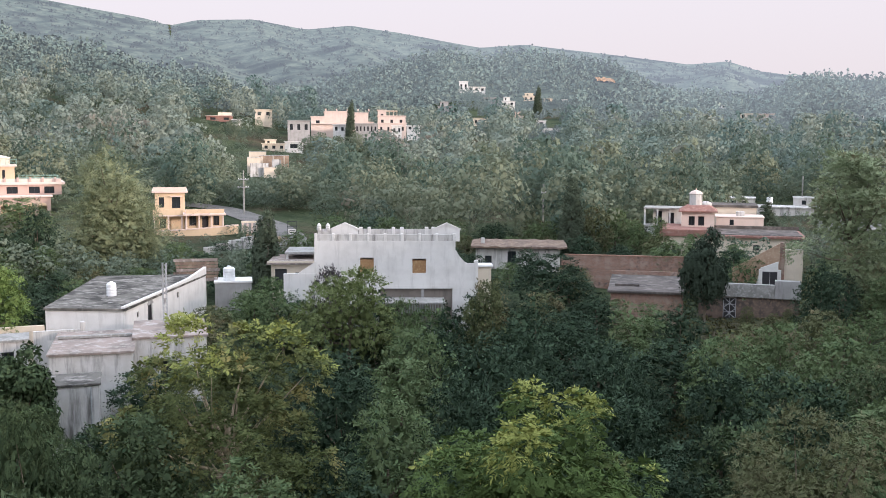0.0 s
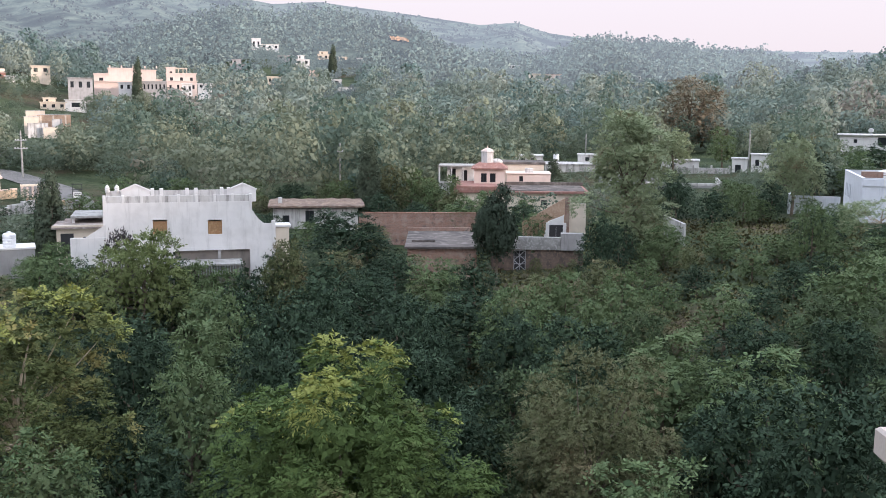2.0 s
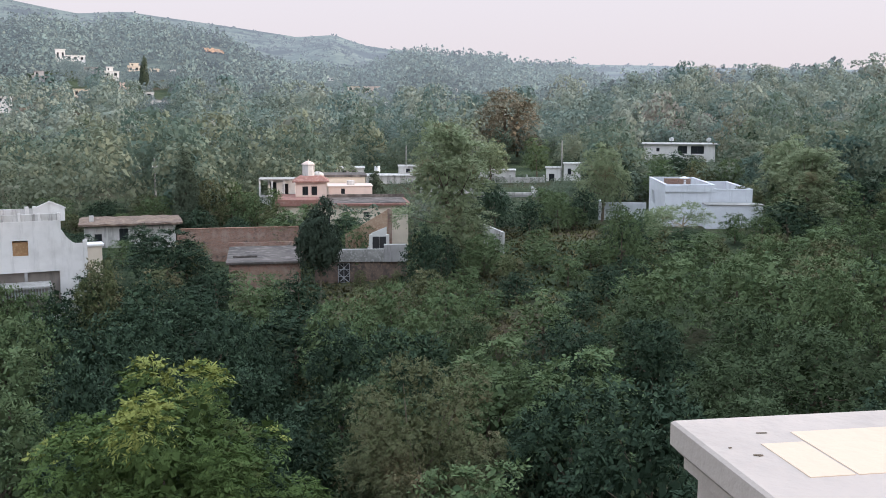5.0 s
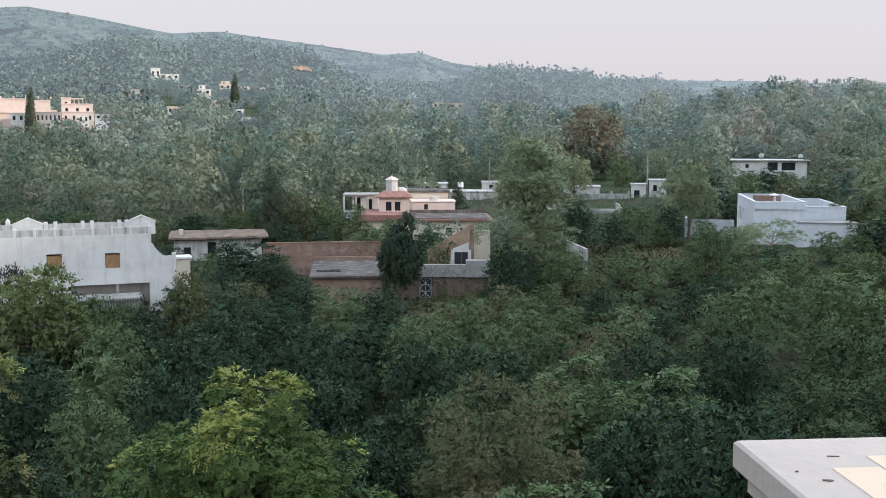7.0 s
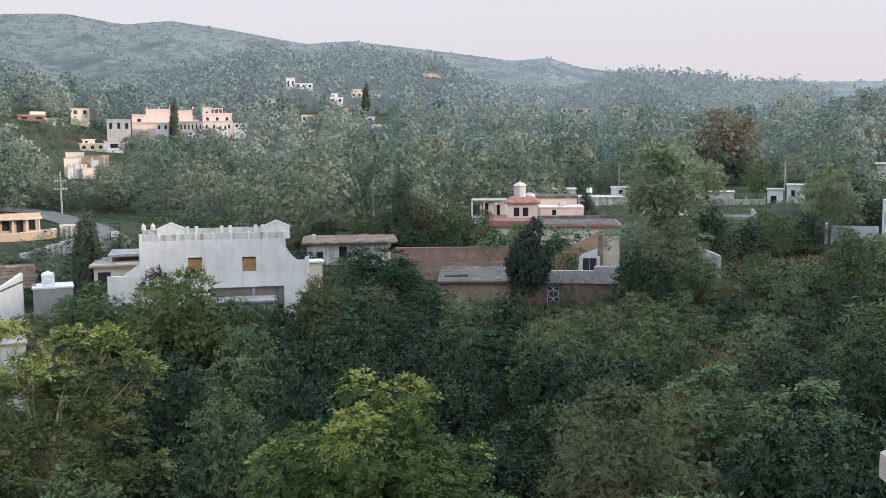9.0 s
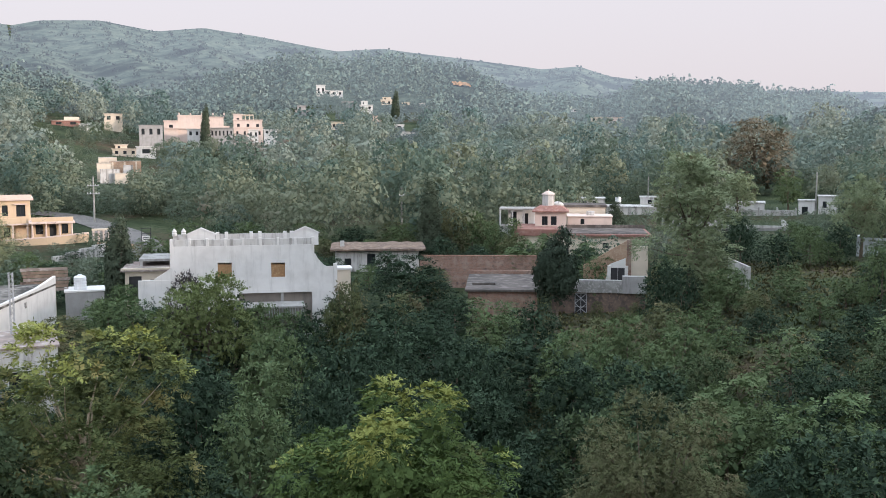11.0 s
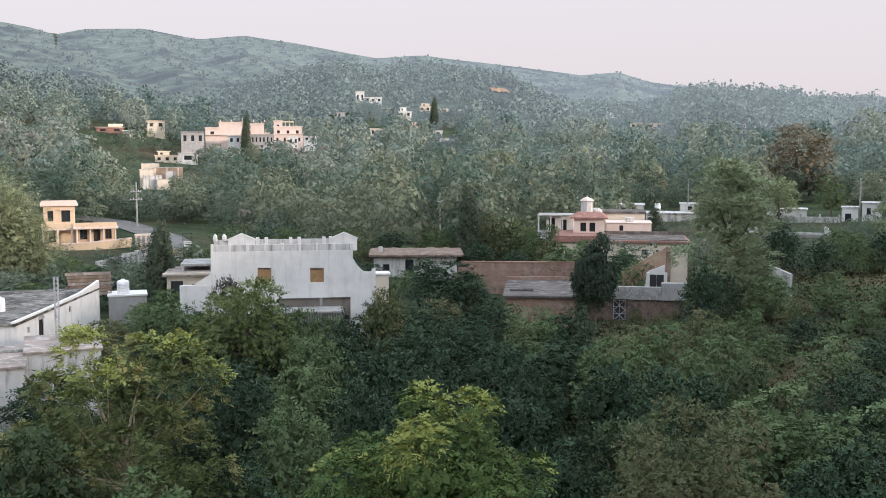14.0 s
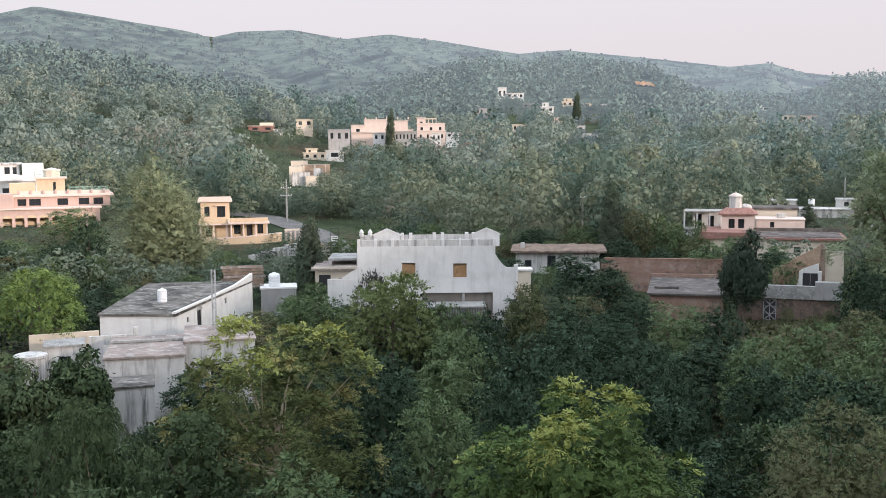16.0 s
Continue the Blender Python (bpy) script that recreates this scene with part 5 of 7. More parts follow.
def big_white():
    r = thing("tall_white_house", pose(-78.5, 152.0, 0, 0, 0, 25), "sunlit white two-storey house with a deep cornice", "house")
    walls(r, 0, 0, 8.2, 9, 3.0, 12.0, M_WHITE, front=[(0.8, 10.1, 1.4, 10.9, "dark"), (2.6, 10.1, 3.6, 10.9, "dark")])
    part("band", box_bm(-0.2, -0.5, 12.002, 8.8, 9.2, 12.9, bevel=0.04), M_WHITE, r)
    walls(r, 0, 0.8, 5.2, 9, 12.902, 14.6, M_WHITE, front=[(1.6, 13.1, 2.2, 14.2, "dark"), (3.0, 13.1, 3.8, 14.2, "dark"), (4.2, 13.1, 4.8, 14.2, "dark")])
    part("roof_slab", box_bm(-0.3, 0.3, 14.602, 5.6, 9.2, 14.9, bevel=0.03), M_OLDWHITE, r)
    part("end_block", box_bm(5.61, -0.3, 12.902, 8.8, 9.2, 14.8, bevel=0.05), M_WHITE, r)
    part("porch", box_bm(0.5, -5.0, 7.2, 4.4, -0.01, 7.6, bevel=0.03), M_WHITE, r)
    for x in (0.7, 4.0):
        part("porch_column", box_bm(x, -4.9, 2.5, x + 0.3, -4.6, 7.198), M_WHITE, r)


ochre_house()
pink_school()
big_white()
pole(-30.9, 153.0, ground(-30.9, 153.0), 12.0, 0.16, 0.10, "grey concrete utility pole by the road", [(5.5, 0.8), (4.3, 0.9)])
pole(*bearing(5.65, 128), ground(*bearing(5.65, 128)), 11.2, 0.14, 0.10, "grey concrete utility pole among the trees", [(6.6, 0.6)])
pole(80.0, 145.8, 4.5, 12.4, 0.14, 0.10, "tall grey utility pole at the lane")
pole(59.0, 164.0, 4.5, 11.3, 0.12, 0.09, "grey utility pole behind the row houses")
pole(61.5, 164.0, 4.5, 11.0, 0.12, 0.09, "grey utility pole behind the row houses")
for k, (dx, z) in enumerate(((0, 11.0), (0.5, 10.6), (-0.4, 10.2))):
    a, b = bearing(5.65, 128), bearing(-3.5, 118)
    tagged(wire("overhead_wire", (a[0] + dx, a[1], z), (b[0] + dx, b[1], z - 5.2), 0.7), "thin dark overhead wire", "wire", "overhead wires")
for k, z in enumerate((11.2, 10.0)):
    b = bearing(-15.3, 122)
    tagged(wire("overhead_wire", (-30.9, 153.0, z), (b[0], b[1], z - 4.5), 0.8), "thin dark overhead wire", "wire", "overhead wires")


def road_sign():
    x, y = bearing(-8.75, 124)
    z = ground(x, y)
    r = thing("road_sign", pose(x, y, z, 0, 0, 8.75), "small white signboard on an iron frame by the road", "sign")
    for px in (-0.55, 0.5):
        part("post", box_bm(px, -0.03, -0.3, px + 0.06, 0.03, 6.6 - z), M_IRON, r)
    part("top_bar", box_bm(-0.6, -0.035, 6.5 - z, 0.62, 0.035, 6.58 - z), M_IRON, r)
    part("middle_bar", box_bm(-0.6, -0.035, 5.85 - z, 0.62, 0.035, 5.92 - z), M_IRON, r)
    part("board", box_bm(-0.46, -0.08, 4.95 - z, 0.46, -0.04, 5.6 - z, bevel=0.01), M_WHITE, r, "white painted board")
    for k in (0.2, 0.42):
        part("text_bar", box_bm(-0.32, -0.084, 4.95 - z + k, 0.30, -0.081, 5.03 - z + k), M_DARK, r)
    return r


road_sign()


def road():
    pts = [(-64, 176), (-46, 168), (-36, 160), (-30, 151), (-25, 143), (-21.5, 134), (-19, 124), (-17, 112), (-15.5, 100)]
    bm = bmesh.new()
    rows = []
    fine = []
    for (a, b), (c, d) in zip(pts, pts[1:]):
        fine += [(a + (c - a) * f / 4, b + (d - b) * f / 4) for f in range(4)]
    for i, (x, y) in enumerate(fine):
        q = fine[min(i + 1, len(fine) - 1)]
        o = fine[max(i - 1, 0)]
        n = Vector((-(q[1] - o[1]), q[0] - o[0])).normalized()
        row = []
        for k in (-2.4, -1.2, 0, 1.2, 2.4):
            px, py = x + n.x * k, y + n.y * k
            row.append(bm.verts.new((px, py, ground(px, py) + 0.12)))
        rows.append(row)
    for a, b in zip(rows, rows[1:]):
        for k in range(4):
            bm.faces.new((a[k], a[k + 1], b[k + 1], b[k]))
    me = bpy.data.meshes.new("road")
    bm.to_mesh(me)
    bm.free()
    me.materials.append(M_ROAD)
    tagged(new("road", me), "dusty grey village road", "road", kind="structure")


road()


# ---- houses on the slopes ----
def hill_house(az, rise, wide, high, mat, label, r0=150.0, depth=0.8, windows=2, upper=0.0, roof=None, turn=0.0, dist=None):
    """A flat-roofed house with its foot on the line of sight (bearing, rise), its width and height in degrees as seen from the terrace."""
    if dist:
        x, y, d = *bearing(az, dist), dist
    else:
        x, y, d = meets(az, rise, r0)
    w, h = d * math.tan(radians(wide)), d * math.tan(radians(high))
    z0 = 16 + math.tan(radians(rise)) * d
    FAR_HOUSES.append((az - wide * 0.6, az + wide * 1.3, d, rise))
    r = thing("hill_house", pose(x, y, z0, 0, 0, -az + turn), label, "house", "houses on the hillside")
    hh = h * (1 - upper)
    n = max(1, windows)
    holes = [(w * (k + 0.3) / n, hh * 0.35, w * (k + 0.7) / n, hh * 0.78, "dark") for k in range(n)] if windows else []
    walls(r, 0, 0, w, w * depth, -3.0, hh, mat, front=holes, right=[(w * depth * 0.3, hh * 0.4, w * depth * 0.55, hh * 0.75, "dark")])
    flat_roof(r, 0, 0, w, w * depth, hh, roof or mat, max(0.2, h * 0.06), over=0.25)
    if upper:
        walls(r, w * 0.12, w * 0.2, w * 0.6, w * depth * 0.95, hh + 0.25, h, mat, front=[(w * 0.1, hh + h * upper * 0.3, w * 0.2, hh + h * upper * 0.8, "dark")])
        flat_roof(r, w * 0.12, w * 0.2, w * 0.6, w * depth * 0.95, h, roof or mat, 0.25, over=0.3)
    return r


FAR_HOUSES = []
def villa(az, label, blocks, mat, dist=300.0, span=3.0):
    """A large villa of several blocks: x0, y0, x1, y1, z0, z1, windows (all from the foot at that bearing)."""
    x, y = bearing(az, dist)
    r = thing("hill_villa", pose(x, y, 0, 0, 0, -az), label, "house", "houses on the hillside")
    FAR_HOUSES.append((az - 0.3, az + span, dist, 0.0))
    for x0, y0, x1, y1, z0, z1, n in blocks:
        w, h = x1 - x0, z1 - max(z0, 18.5)
        holes = [(w * (k + 0.36) / n, z1 - 2.1, w * (k + 0.64) / n, z1 - 1.0, "dark") for k in range(n)]
        walls(r, x0, y0, x1, y1, z0, z1, mat, front=holes)
        flat_roof(r, x0, y0, x1, y1, z1, mat, 0.25, over=0.2)
    return r


v = villa(-7.6, "sunlit pale pink villa with a stepped roof line", [
    (0, 0, 4.0, 9, 16, 24.1, 1), (4.02, 0.4, 11.0, 10, 16, 25.7, 0), (11.02, 0.2, 17.0, 9.5, 16, 25.3, 0), (17.02, 0.6, 18.6, 9, 16, 22.6, 0)], M_PALEPINK, span=3.6)
part("cornice", box_bm(0.0, -0.5, 22.0, 11.0, -0.01, 22.25), M_PALEPINK, v)
for k in range(5):
    part("roof_pier", box_bm(4.2 + 3.2 * k, 0.3, 25.952, 4.6 + 3.2 * k, 0.7, 26.6), M_PALEPINK, v)
v = villa(-3.82, "pale villa with an open concrete frame on its roof", [
    (0, 0, 8.6, 8, 16, 22.3, 4), (0.02, 1.2, 8.4, 8, 22.56, 24.5, 3), (0.03, 1.4, 2.6, 7.9, 24.78, 26.2, 1)], M_PALEPINK, span=2.0)
part("frame_slab", box_bm(2.0, 1.3, 26.0, 6.0, 7.0, 26.25), M_CREAM, v)
for xx in (3.4, 4.6, 5.7):
    part("frame_post", box_bm(xx, 1.4, 24.762, xx + 0.2, 1.6, 25.998), M_CREAM, v)
for az, rise, wide, high, mat, label, win, upper, depth in (
        (-3.0, 0.52, 0.55, 0.55, M_WHITE, "sunlit white lower house by the villa", 2, 0.0, 0.9),
        (-8.92, 0.55, 1.25, 0.75, M_GREYPL, "grey two-storey hillside house", 3, 0.0, 0.7),
        (-6.35, 0.60, 0.7, 0.5, M_WHITE, "low white house below the pink villa", 2, 0.0, 0.8),
        (-5.1, 0.55, 1.25, 0.62, M_GREYPL, "long grey house with a row of windows", 6, 0.0, 0.5),
        (-2.15, 0.8, 0.75, 0.28, M_WHITE, "low white house beside the villa", 2, 0.0, 0.8)):
    hill_house(az, rise, wide, high, mat, label, dist=292.0, windows=win, upper=upper, depth=depth)
for az, rise, wide, high, mat, label, win, upper in (
        (-10.35, -0.40, 1.30, 0.62, M_CREAM, "unfinished cream house with an upper room", 3, 0.35),
        (-9.10, -0.42, 1.05, 0.55, M_WHITE, "small white cube house with a dark window", 1, 0.0),
        (-7.45, -0.15, 1.0, 0.20, M_WHITE, "low white garden wall house", 0, 0.0)):
    hill_house(az, rise, wide, high, mat, label, dist=280.0, windows=win, upper=upper)


def terraces():
    """Stepped retaining walls below the cream house."""
    r = thing("terrace_walls", pose(*bearing(-11.2, 222), 0, 0, 0, 11), "stepped cream and grey terrace walls on the slope", "wall")
    for x0, x1, y, top, mat in ((0.4, 4.2, 6.0, 14.2, M_CREAM), (0.0, 3.0, 3.4, 13.0, M_CREAM), (2.6, 9.2, 4.6, 13.4, M_TANBRICK), (0.6, 4.6, 1.2, 11.7, M_OLDWHITE), (5.4, 7.4, 2.6, 12.5, M_OLDWHITE), (3.6, 8.8, 0.2, 10.9, M_CREAM)):
        part("wall", box_bm(x0, y, 5.0, x1, y + 0.3, top, bevel=0.03), mat, r)
        part("coping", box_bm(x0 - 0.05, y - 0.06, top + 0.002, x1 + 0.05, y + 0.36, top + 0.12), M_OLDWHITE, r)
    for x in (3.1, 5.6, 8.0):
        part("pier", box_bm(x, 4.45, 5.0, x + 0.35, 4.598, 13.3, bevel=0.02), M_CREAM, r)
    return r


terraces()
red = hill_house(-13.4, 1.22, 1.45, 0.32, M_REDROOF, "low house with a red wall and pale slab roofs", dist=322.0, windows=2, roof=M_PALEPINK)
part("roof_room", box_bm(3.6, 1.2, 2.1, 8.0, 5.0, 3.0, bevel=0.04), M_CREAM, red)
hill_house(-12.0, 1.15, 0.5, 0.20, M_WHITE, "small white shed on the slope", dist=318.0, windows=0)
hill_house(-10.72, 1.45, 0.95, 0.46, M_CREAM, "small cream hillside house", dist=326.0, windows=2)
# bare earth high on the round hill
ex, ey, ed = meets(9.2, 3.5, 420.0)
FAR_HOUSES.append((8.4, 10.0, ed, 3.45))
bank = [(ex + (i - 4) * ed * 0.0024 * (1 - 0.1 * (j % 2)), ey + j * 3.0 + 0.8 * math.sin(i * 2.1)) for j in range(5) for i in range(9)]
bank_points = [(a, b, ground(a, b) + 1.2 + 0.09 * (b - ey) + 0.5 * math.sin(a * 1.7 + b)) for a, b in bank]
tagged(mesh_object("earth_bank", bank_points, [(9 * j + i, 9 * j + i + 1, 9 * j + i + 10, 9 * j + i + 9) for j in range(4) for i in range(8)], M_EARTH),
       "patch of bare orange earth on the wooded hill", "bank", kind="structure")
# the village on the round hill
for az, rise, wide, high, mat, win, upper in (
        (0.85, 2.95, 0.5, 0.65, M_WHITE, 2, 0.0), (1.35, 2.98, 1.0, 0.32, M_WHITE, 3, 0.0), (3.3, 2.15, 0.75, 0.58, M_WHITE, 2, 0.4), (4.5, 2.45, 0.95, 0.50, M_CREAM, 3, 0.3),
        (-0.36, 1.8, 1.0, 0.65, M_GREYPL, 2, 0.4), (4.0, 1.28, 0.52, 0.60, M_PALEPINK, 2, 0.4), (1.65, 1.08, 1.0, 0.45, M_CREAM, 3, 0.0), (5.28, 1.05, 0.55, 0.35, M_WHITE, 1, 0.0),
        (5.5, 0.75, 1.3, 0.22, M_WHITE, 0, 0.0), (8.66, 0.9, 0.6, 0.2, M_WHITE, 1, 0.0), (6.7, 2.48, 0.58, 0.14, M_WHITE, 0, 0.0), (2.25, 2.5, 0.9, 0.2, M_GREYPL, 2, 0.0),
        (5.6, 2.42, 0.6, 0.25, M_CREAM, 1, 0.0), (16.5, 1.45, 0.7, 0.35, M_CREAM, 2, 0.0), (17.4, 1.42, 0.95, 0.36, M_PALEPINK, 2, 0.0), (18.6, 0.75, 0.55, 0.18, M_WHITE, 1, 0.0),
        (15.4, 2.08, 0.55, 0.18, M_WHITE, 1, 0.0), (22.5, 1.5, 0.35, 0.18, M_WHITE, 1, 0.0)):
    hill_house(az, rise, wide, high, mat, "flat-roofed village house on the wooded hillside", r0=360.0, windows=win, upper=upper)

# ---- trees ----


def unit(v):
    return v / np.maximum(np.linalg.norm(v, axis=-1, keepdims=True), 1e-9)


def leaf_quads(centre, shell, size, slim, rng):
    """Kite-shaped tufts of leaves, one for each centre, laid over the clump like ragged shingles."""
    n = len(centre)
    flat = rng.normal(0, 1, (n, 3))
    along = unit(flat - 0.8 * (flat * shell).sum(-1, keepdims=True) * shell + np.array([0, 0, -0.25]))
    side = unit(np.cross(along, unit(rng.normal(0, 0.45, (n, 3)) + shell)))
    flip = (np.cross(side, along) * shell).sum(-1) < 0
    side[flip] *= -1
    s = size * rng.uniform(0.55, 1.45, (n, 1))
    a = centre - along * s * 0.5
    b = centre + side * s * slim * 0.5 + along * s * rng.uniform(-0.2, 0.2, (n, 1))
    c = centre + along * s * 0.5
    d = centre - side * s * slim * 0.5 + along * s * rng.uniform(-0.2, 0.2, (n, 1))
    return np.stack([a, b, c, d], 1).reshape(-1, 3)


def frond_quads(centre, shell, axis, length, leaflets, slim, droop, rng):
    """Pinnate leaves: leaflets in pairs along a drooping stalk, and one at its end."""
    n = len(centre)
    turn = rng.normal(0, 0.7, (n, 3))
    turn[:, 2] *= 0.5
    stalk = unit(0.7 * shell + 0.5 * axis + turn + np.array([0, 0, 0.05]))
    over = unit(np.array([0, 0, 0.8]) + 0.6 * shell + rng.normal(0, 0.3, (n, 3)))
    side = unit(np.cross(stalk, over))
    over = np.cross(side, stalk)
    reach = length * rng.uniform(0.6, 1.3, (n, 1))
    pairs = leaflets // 2
    out = []
    for i in range(leaflets):
        if i == leaflets - 1:
            f, hand = 1.0, 0.0
        else:
            f, hand = 0.22 + 0.72 * (i // 2) / pairs, 1.0 if i % 2 else -1.0
        root = centre + stalk * reach * f - np.array([0, 0, 1.0]) * reach * droop * f * f
        way = unit(stalk * (0.55 if hand else 1.0) + side * hand + np.array([0, 0, -droop * (0.4 + f)]) + rng.normal(0, 0.18, (n, 3)))
        size = reach * (0.50 - 0.12 * abs(f - 0.5)) * rng.uniform(0.8, 1.2, (n, 1))
        wide = unit(np.cross(way, over + rng.normal(0, 0.25, (n, 3)))) * size * slim * 0.5
        out.append(np.stack([root, root + way * size * 0.45 - wide, root + way * size, root + way * size * 0.45 + wide], 1))
    return np.stack(out, 1).reshape(-1, 3)


def crown_points(kind, radius, height, lobes, sprays, rng):
    """Spray centres and outward directions of a crown that stands over z = 0 .. height; also lobe centres."""
    if kind in ("dome", "billow"):      # clumps all over a dome; billow: right down to the ground
        k = np.arange(lobes) + 0.5
        up = 1 - 0.97 * k / lobes
        ang = k * 2.399963 + rng.normal(0, 0.35, lobes)
        rad = radius * np.sqrt(1 - up ** 2) * rng.uniform(0.60, 0.90, lobes)
        low = 0.32 if kind == "dome" else 0.16
        z = height * (low + (0.88 - low) * up * rng.uniform(0.82, 1.06, lobes))
        size = radius * rng.uniform(0.20, 0.36, lobes)
        flat = 0.75
    elif kind == "tufted":      # uneven dome of separate tufts
        k = np.arange(lobes) + 0.5
        up = 0.90 - 0.87 * k / lobes
        ang = k * 2.399963 + rng.normal(0, 0.4, lobes)
        rad = radius * np.sqrt(1 - up ** 2) * rng.uniform(0.45, 1.0, lobes)
        z = height * (0.26 + 0.70 * up * rng.uniform(0.72, 1.14, lobes))
        size = radius * rng.uniform(0.15, 0.27, lobes)
        flat = 0.9
    elif kind == "layered":     # plates of foliage, one above the other, over a dome
        ang = rng.uniform(0, 2 * np.pi, lobes)
        up = rng.uniform(0.0, 1.0, lobes)
        rad = radius * 0.82 * np.sqrt(1 - up ** 2) * rng.uniform(0.6, 1.0, lobes)
        z = height * (0.26 + 0.66 * up)
        size = radius * rng.uniform(0.24, 0.42, lobes)
        flat = 0.45
    elif kind == "spread":      # broad, umbrella-like
        ang = rng.uniform(0, 2 * np.pi, lobes)
        rad = radius * 0.78 * np.sqrt(rng.uniform(0.02, 1, lobes))
        z = height * (0.86 - 0.38 * (rad / radius) ** 2 - 0.34 * rng.uniform(0, 1, lobes) ** 1.5)
        size = radius * rng.uniform(0.20, 0.34, lobes)
        flat = 0.55
    elif kind == "round":
        u = unit(rng.normal(0, 1, (lobes, 3)))
        rad3 = rng.uniform(0.45, 0.80, lobes) * radius
        ang = np.arctan2(u[:, 1], u[:, 0])
        rad = rad3 * np.hypot(u[:, 0], u[:, 1])
        z = height * 0.60 + u[:, 2] * 0.30 * height * rad3 / radius * 1.4
        size = radius * rng.uniform(0.24, 0.40, lobes)
        flat = 0.85
    elif kind == "tall":        # uneven upright crown with gaps
        f = np.sort(rng.uniform(0.2, 1, lobes))
        ang = rng.uniform(0, 2 * np.pi, lobes)
        rad = radius * 0.80 * np.sin(np.pi * np.clip(f * 0.80 + 0.08, 0, 1)) ** 0.8 * np.sqrt(rng.uniform(0.1, 1, lobes))
        z = height * f * 0.94
        size = radius * rng.uniform(0.20, 0.36, lobes)
        flat = 0.6
    elif kind == "column":      # cypress: a dense tapered column
        f = np.sqrt(rng.uniform(0, 1, lobes))
        f = 1 - f * 0.98
        ang = rng.uniform(0, 2 * np.pi, lobes)
        rad = radius * 0.8 * np.clip(np.minimum(f * 6 + 0.35, (1.02 - f) ** 0.62), 0, 1)
        z = height * f
        size = np.full(lobes, radius * 0.34)
        flat = 1.9
    elif kind == "spruce":      # a narrow cone of tiers
        f = 1 - np.sqrt(rng.uniform(0, 1, lobes))
        ang = rng.uniform(0, 2 * np.pi, lobes)
        rad = radius * 0.95 * (1 - f) * rng.uniform(0.5, 1, lobes)
        z = height * (0.08 + 0.88 * np.round(f * 9) / 9)
        size = radius * rng.uniform(0.12, 0.2, lobes)
        flat = 0.6
    else:                       # pine: conical, tufted
        f = 0.06 + 0.94 * (1 - np.sqrt(rng.uniform(0, 1, lobes)))
        ang = rng.uniform(0, 2 * np.pi, lobes)
        rad = radius * 0.9 * (1 - f) ** 0.55 * rng.uniform(0.35, 1, lobes)
        z = height * f * 0.97
        size = radius * rng.uniform(0.13, 0.25, lobes)
        flat = 1.0
    lc = np.stack([rad * np.cos(ang), rad * np.sin(ang), z], 1)
    pick = rng.choice(lobes, sprays, p=size ** 2 / (size ** 2).sum())
    out = unit(lc[pick] * np.array([1, 1, 0]) + np.array([0, 0, 0.35 * radius]))
    d = unit(rng.normal(0, 1, (sprays, 3)) + 0.5 * out + np.array([0, 0, 0.65]))
    shell = rng.uniform(0.25, 1.0, (sprays, 1)) ** 0.5 * 1.08
    p = lc[pick] + d * shell * size[pick][:, None] * np.array([1, 1, flat])
    return p, unit(d * np.array([1, 1, 1 / flat])), lc, size


def crown_mesh(kind, radius, height, lobes, sprays, per, leaf, slim, droop, seed, soft=0.5, frond=False, fill=0):
    """Leaf corners, their normals (leaned by soft towards the outside of the clump), the clumps, and a tone for each corner."""
    rng = np.random.default_rng(seed)
    p, d, lc, size = crown_points(kind, radius, height, lobes, sprays, rng)
    axis = unit(np.stack([p[:, 0], p[:, 1], (p[:, 2] - height * 0.4) * radius * 2 / height], 1))
    if frond:
        quads = frond_quads(p, d, axis, leaf, per, slim, droop, rng)
        lean = np.repeat(unit(0.8 * d + 0.4 * axis), per, 0)
        tone = np.repeat(rng.random(sprays) ** 1.5 * 0.6, 4 * per)
    else:
        centre, shell = np.repeat(p, per, 0), np.repeat(d, per, 0)
        if per > 1:
            centre = centre + rng.normal(0, 0.5, centre.shape) * leaf
        quads = leaf_quads(centre, shell, leaf, slim, rng)
        lean = unit(0.8 * shell + 0.5 * np.repeat(axis, per, 0))
        tone = np.repeat(rng.random(sprays) * 0.4, 4 * per)
    q = quads.reshape(-1, 4, 3)
    face = unit(np.cross(q[:, 2] - q[:, 0], q[:, 3] - q[:, 1]))
    turned = (face * lean).sum(-1) < 0
    face[turned] *= -1
    q[turned] = q[turned][:, ::-1]
    quads = q.reshape(-1, 3)
    normal = np.repeat(unit((1 - soft) * face + soft * lean), 4, 0)
    if fill:                    # close inner foliage, in the shade of the rest
        pick = rng.choice(len(lc), fill)
        f = rng.uniform(0.45, 0.95, (fill, 1))
        centre = lc[pick] * np.concatenate([f, f, 0.5 + 0.5 * f], 1) + rng.normal(0, 0.4, (fill, 3)) * size[pick][:, None]
        way = unit(lc[pick] * np.array([1, 1, 0]) + rng.normal(0, 0.3, (fill, 3)) * radius + np.array([0, 0, 0.3 * radius]))
        quads = np.concatenate([quads, leaf_quads(centre, way, leaf * (0.8 if frond else 0.9), 0.7, rng)])
        normal, tone = np.concatenate([normal, np.repeat(way, 4, 0)]), np.concatenate([tone, np.zeros(4 * fill)])
    return quads, normal, lc, size, tone


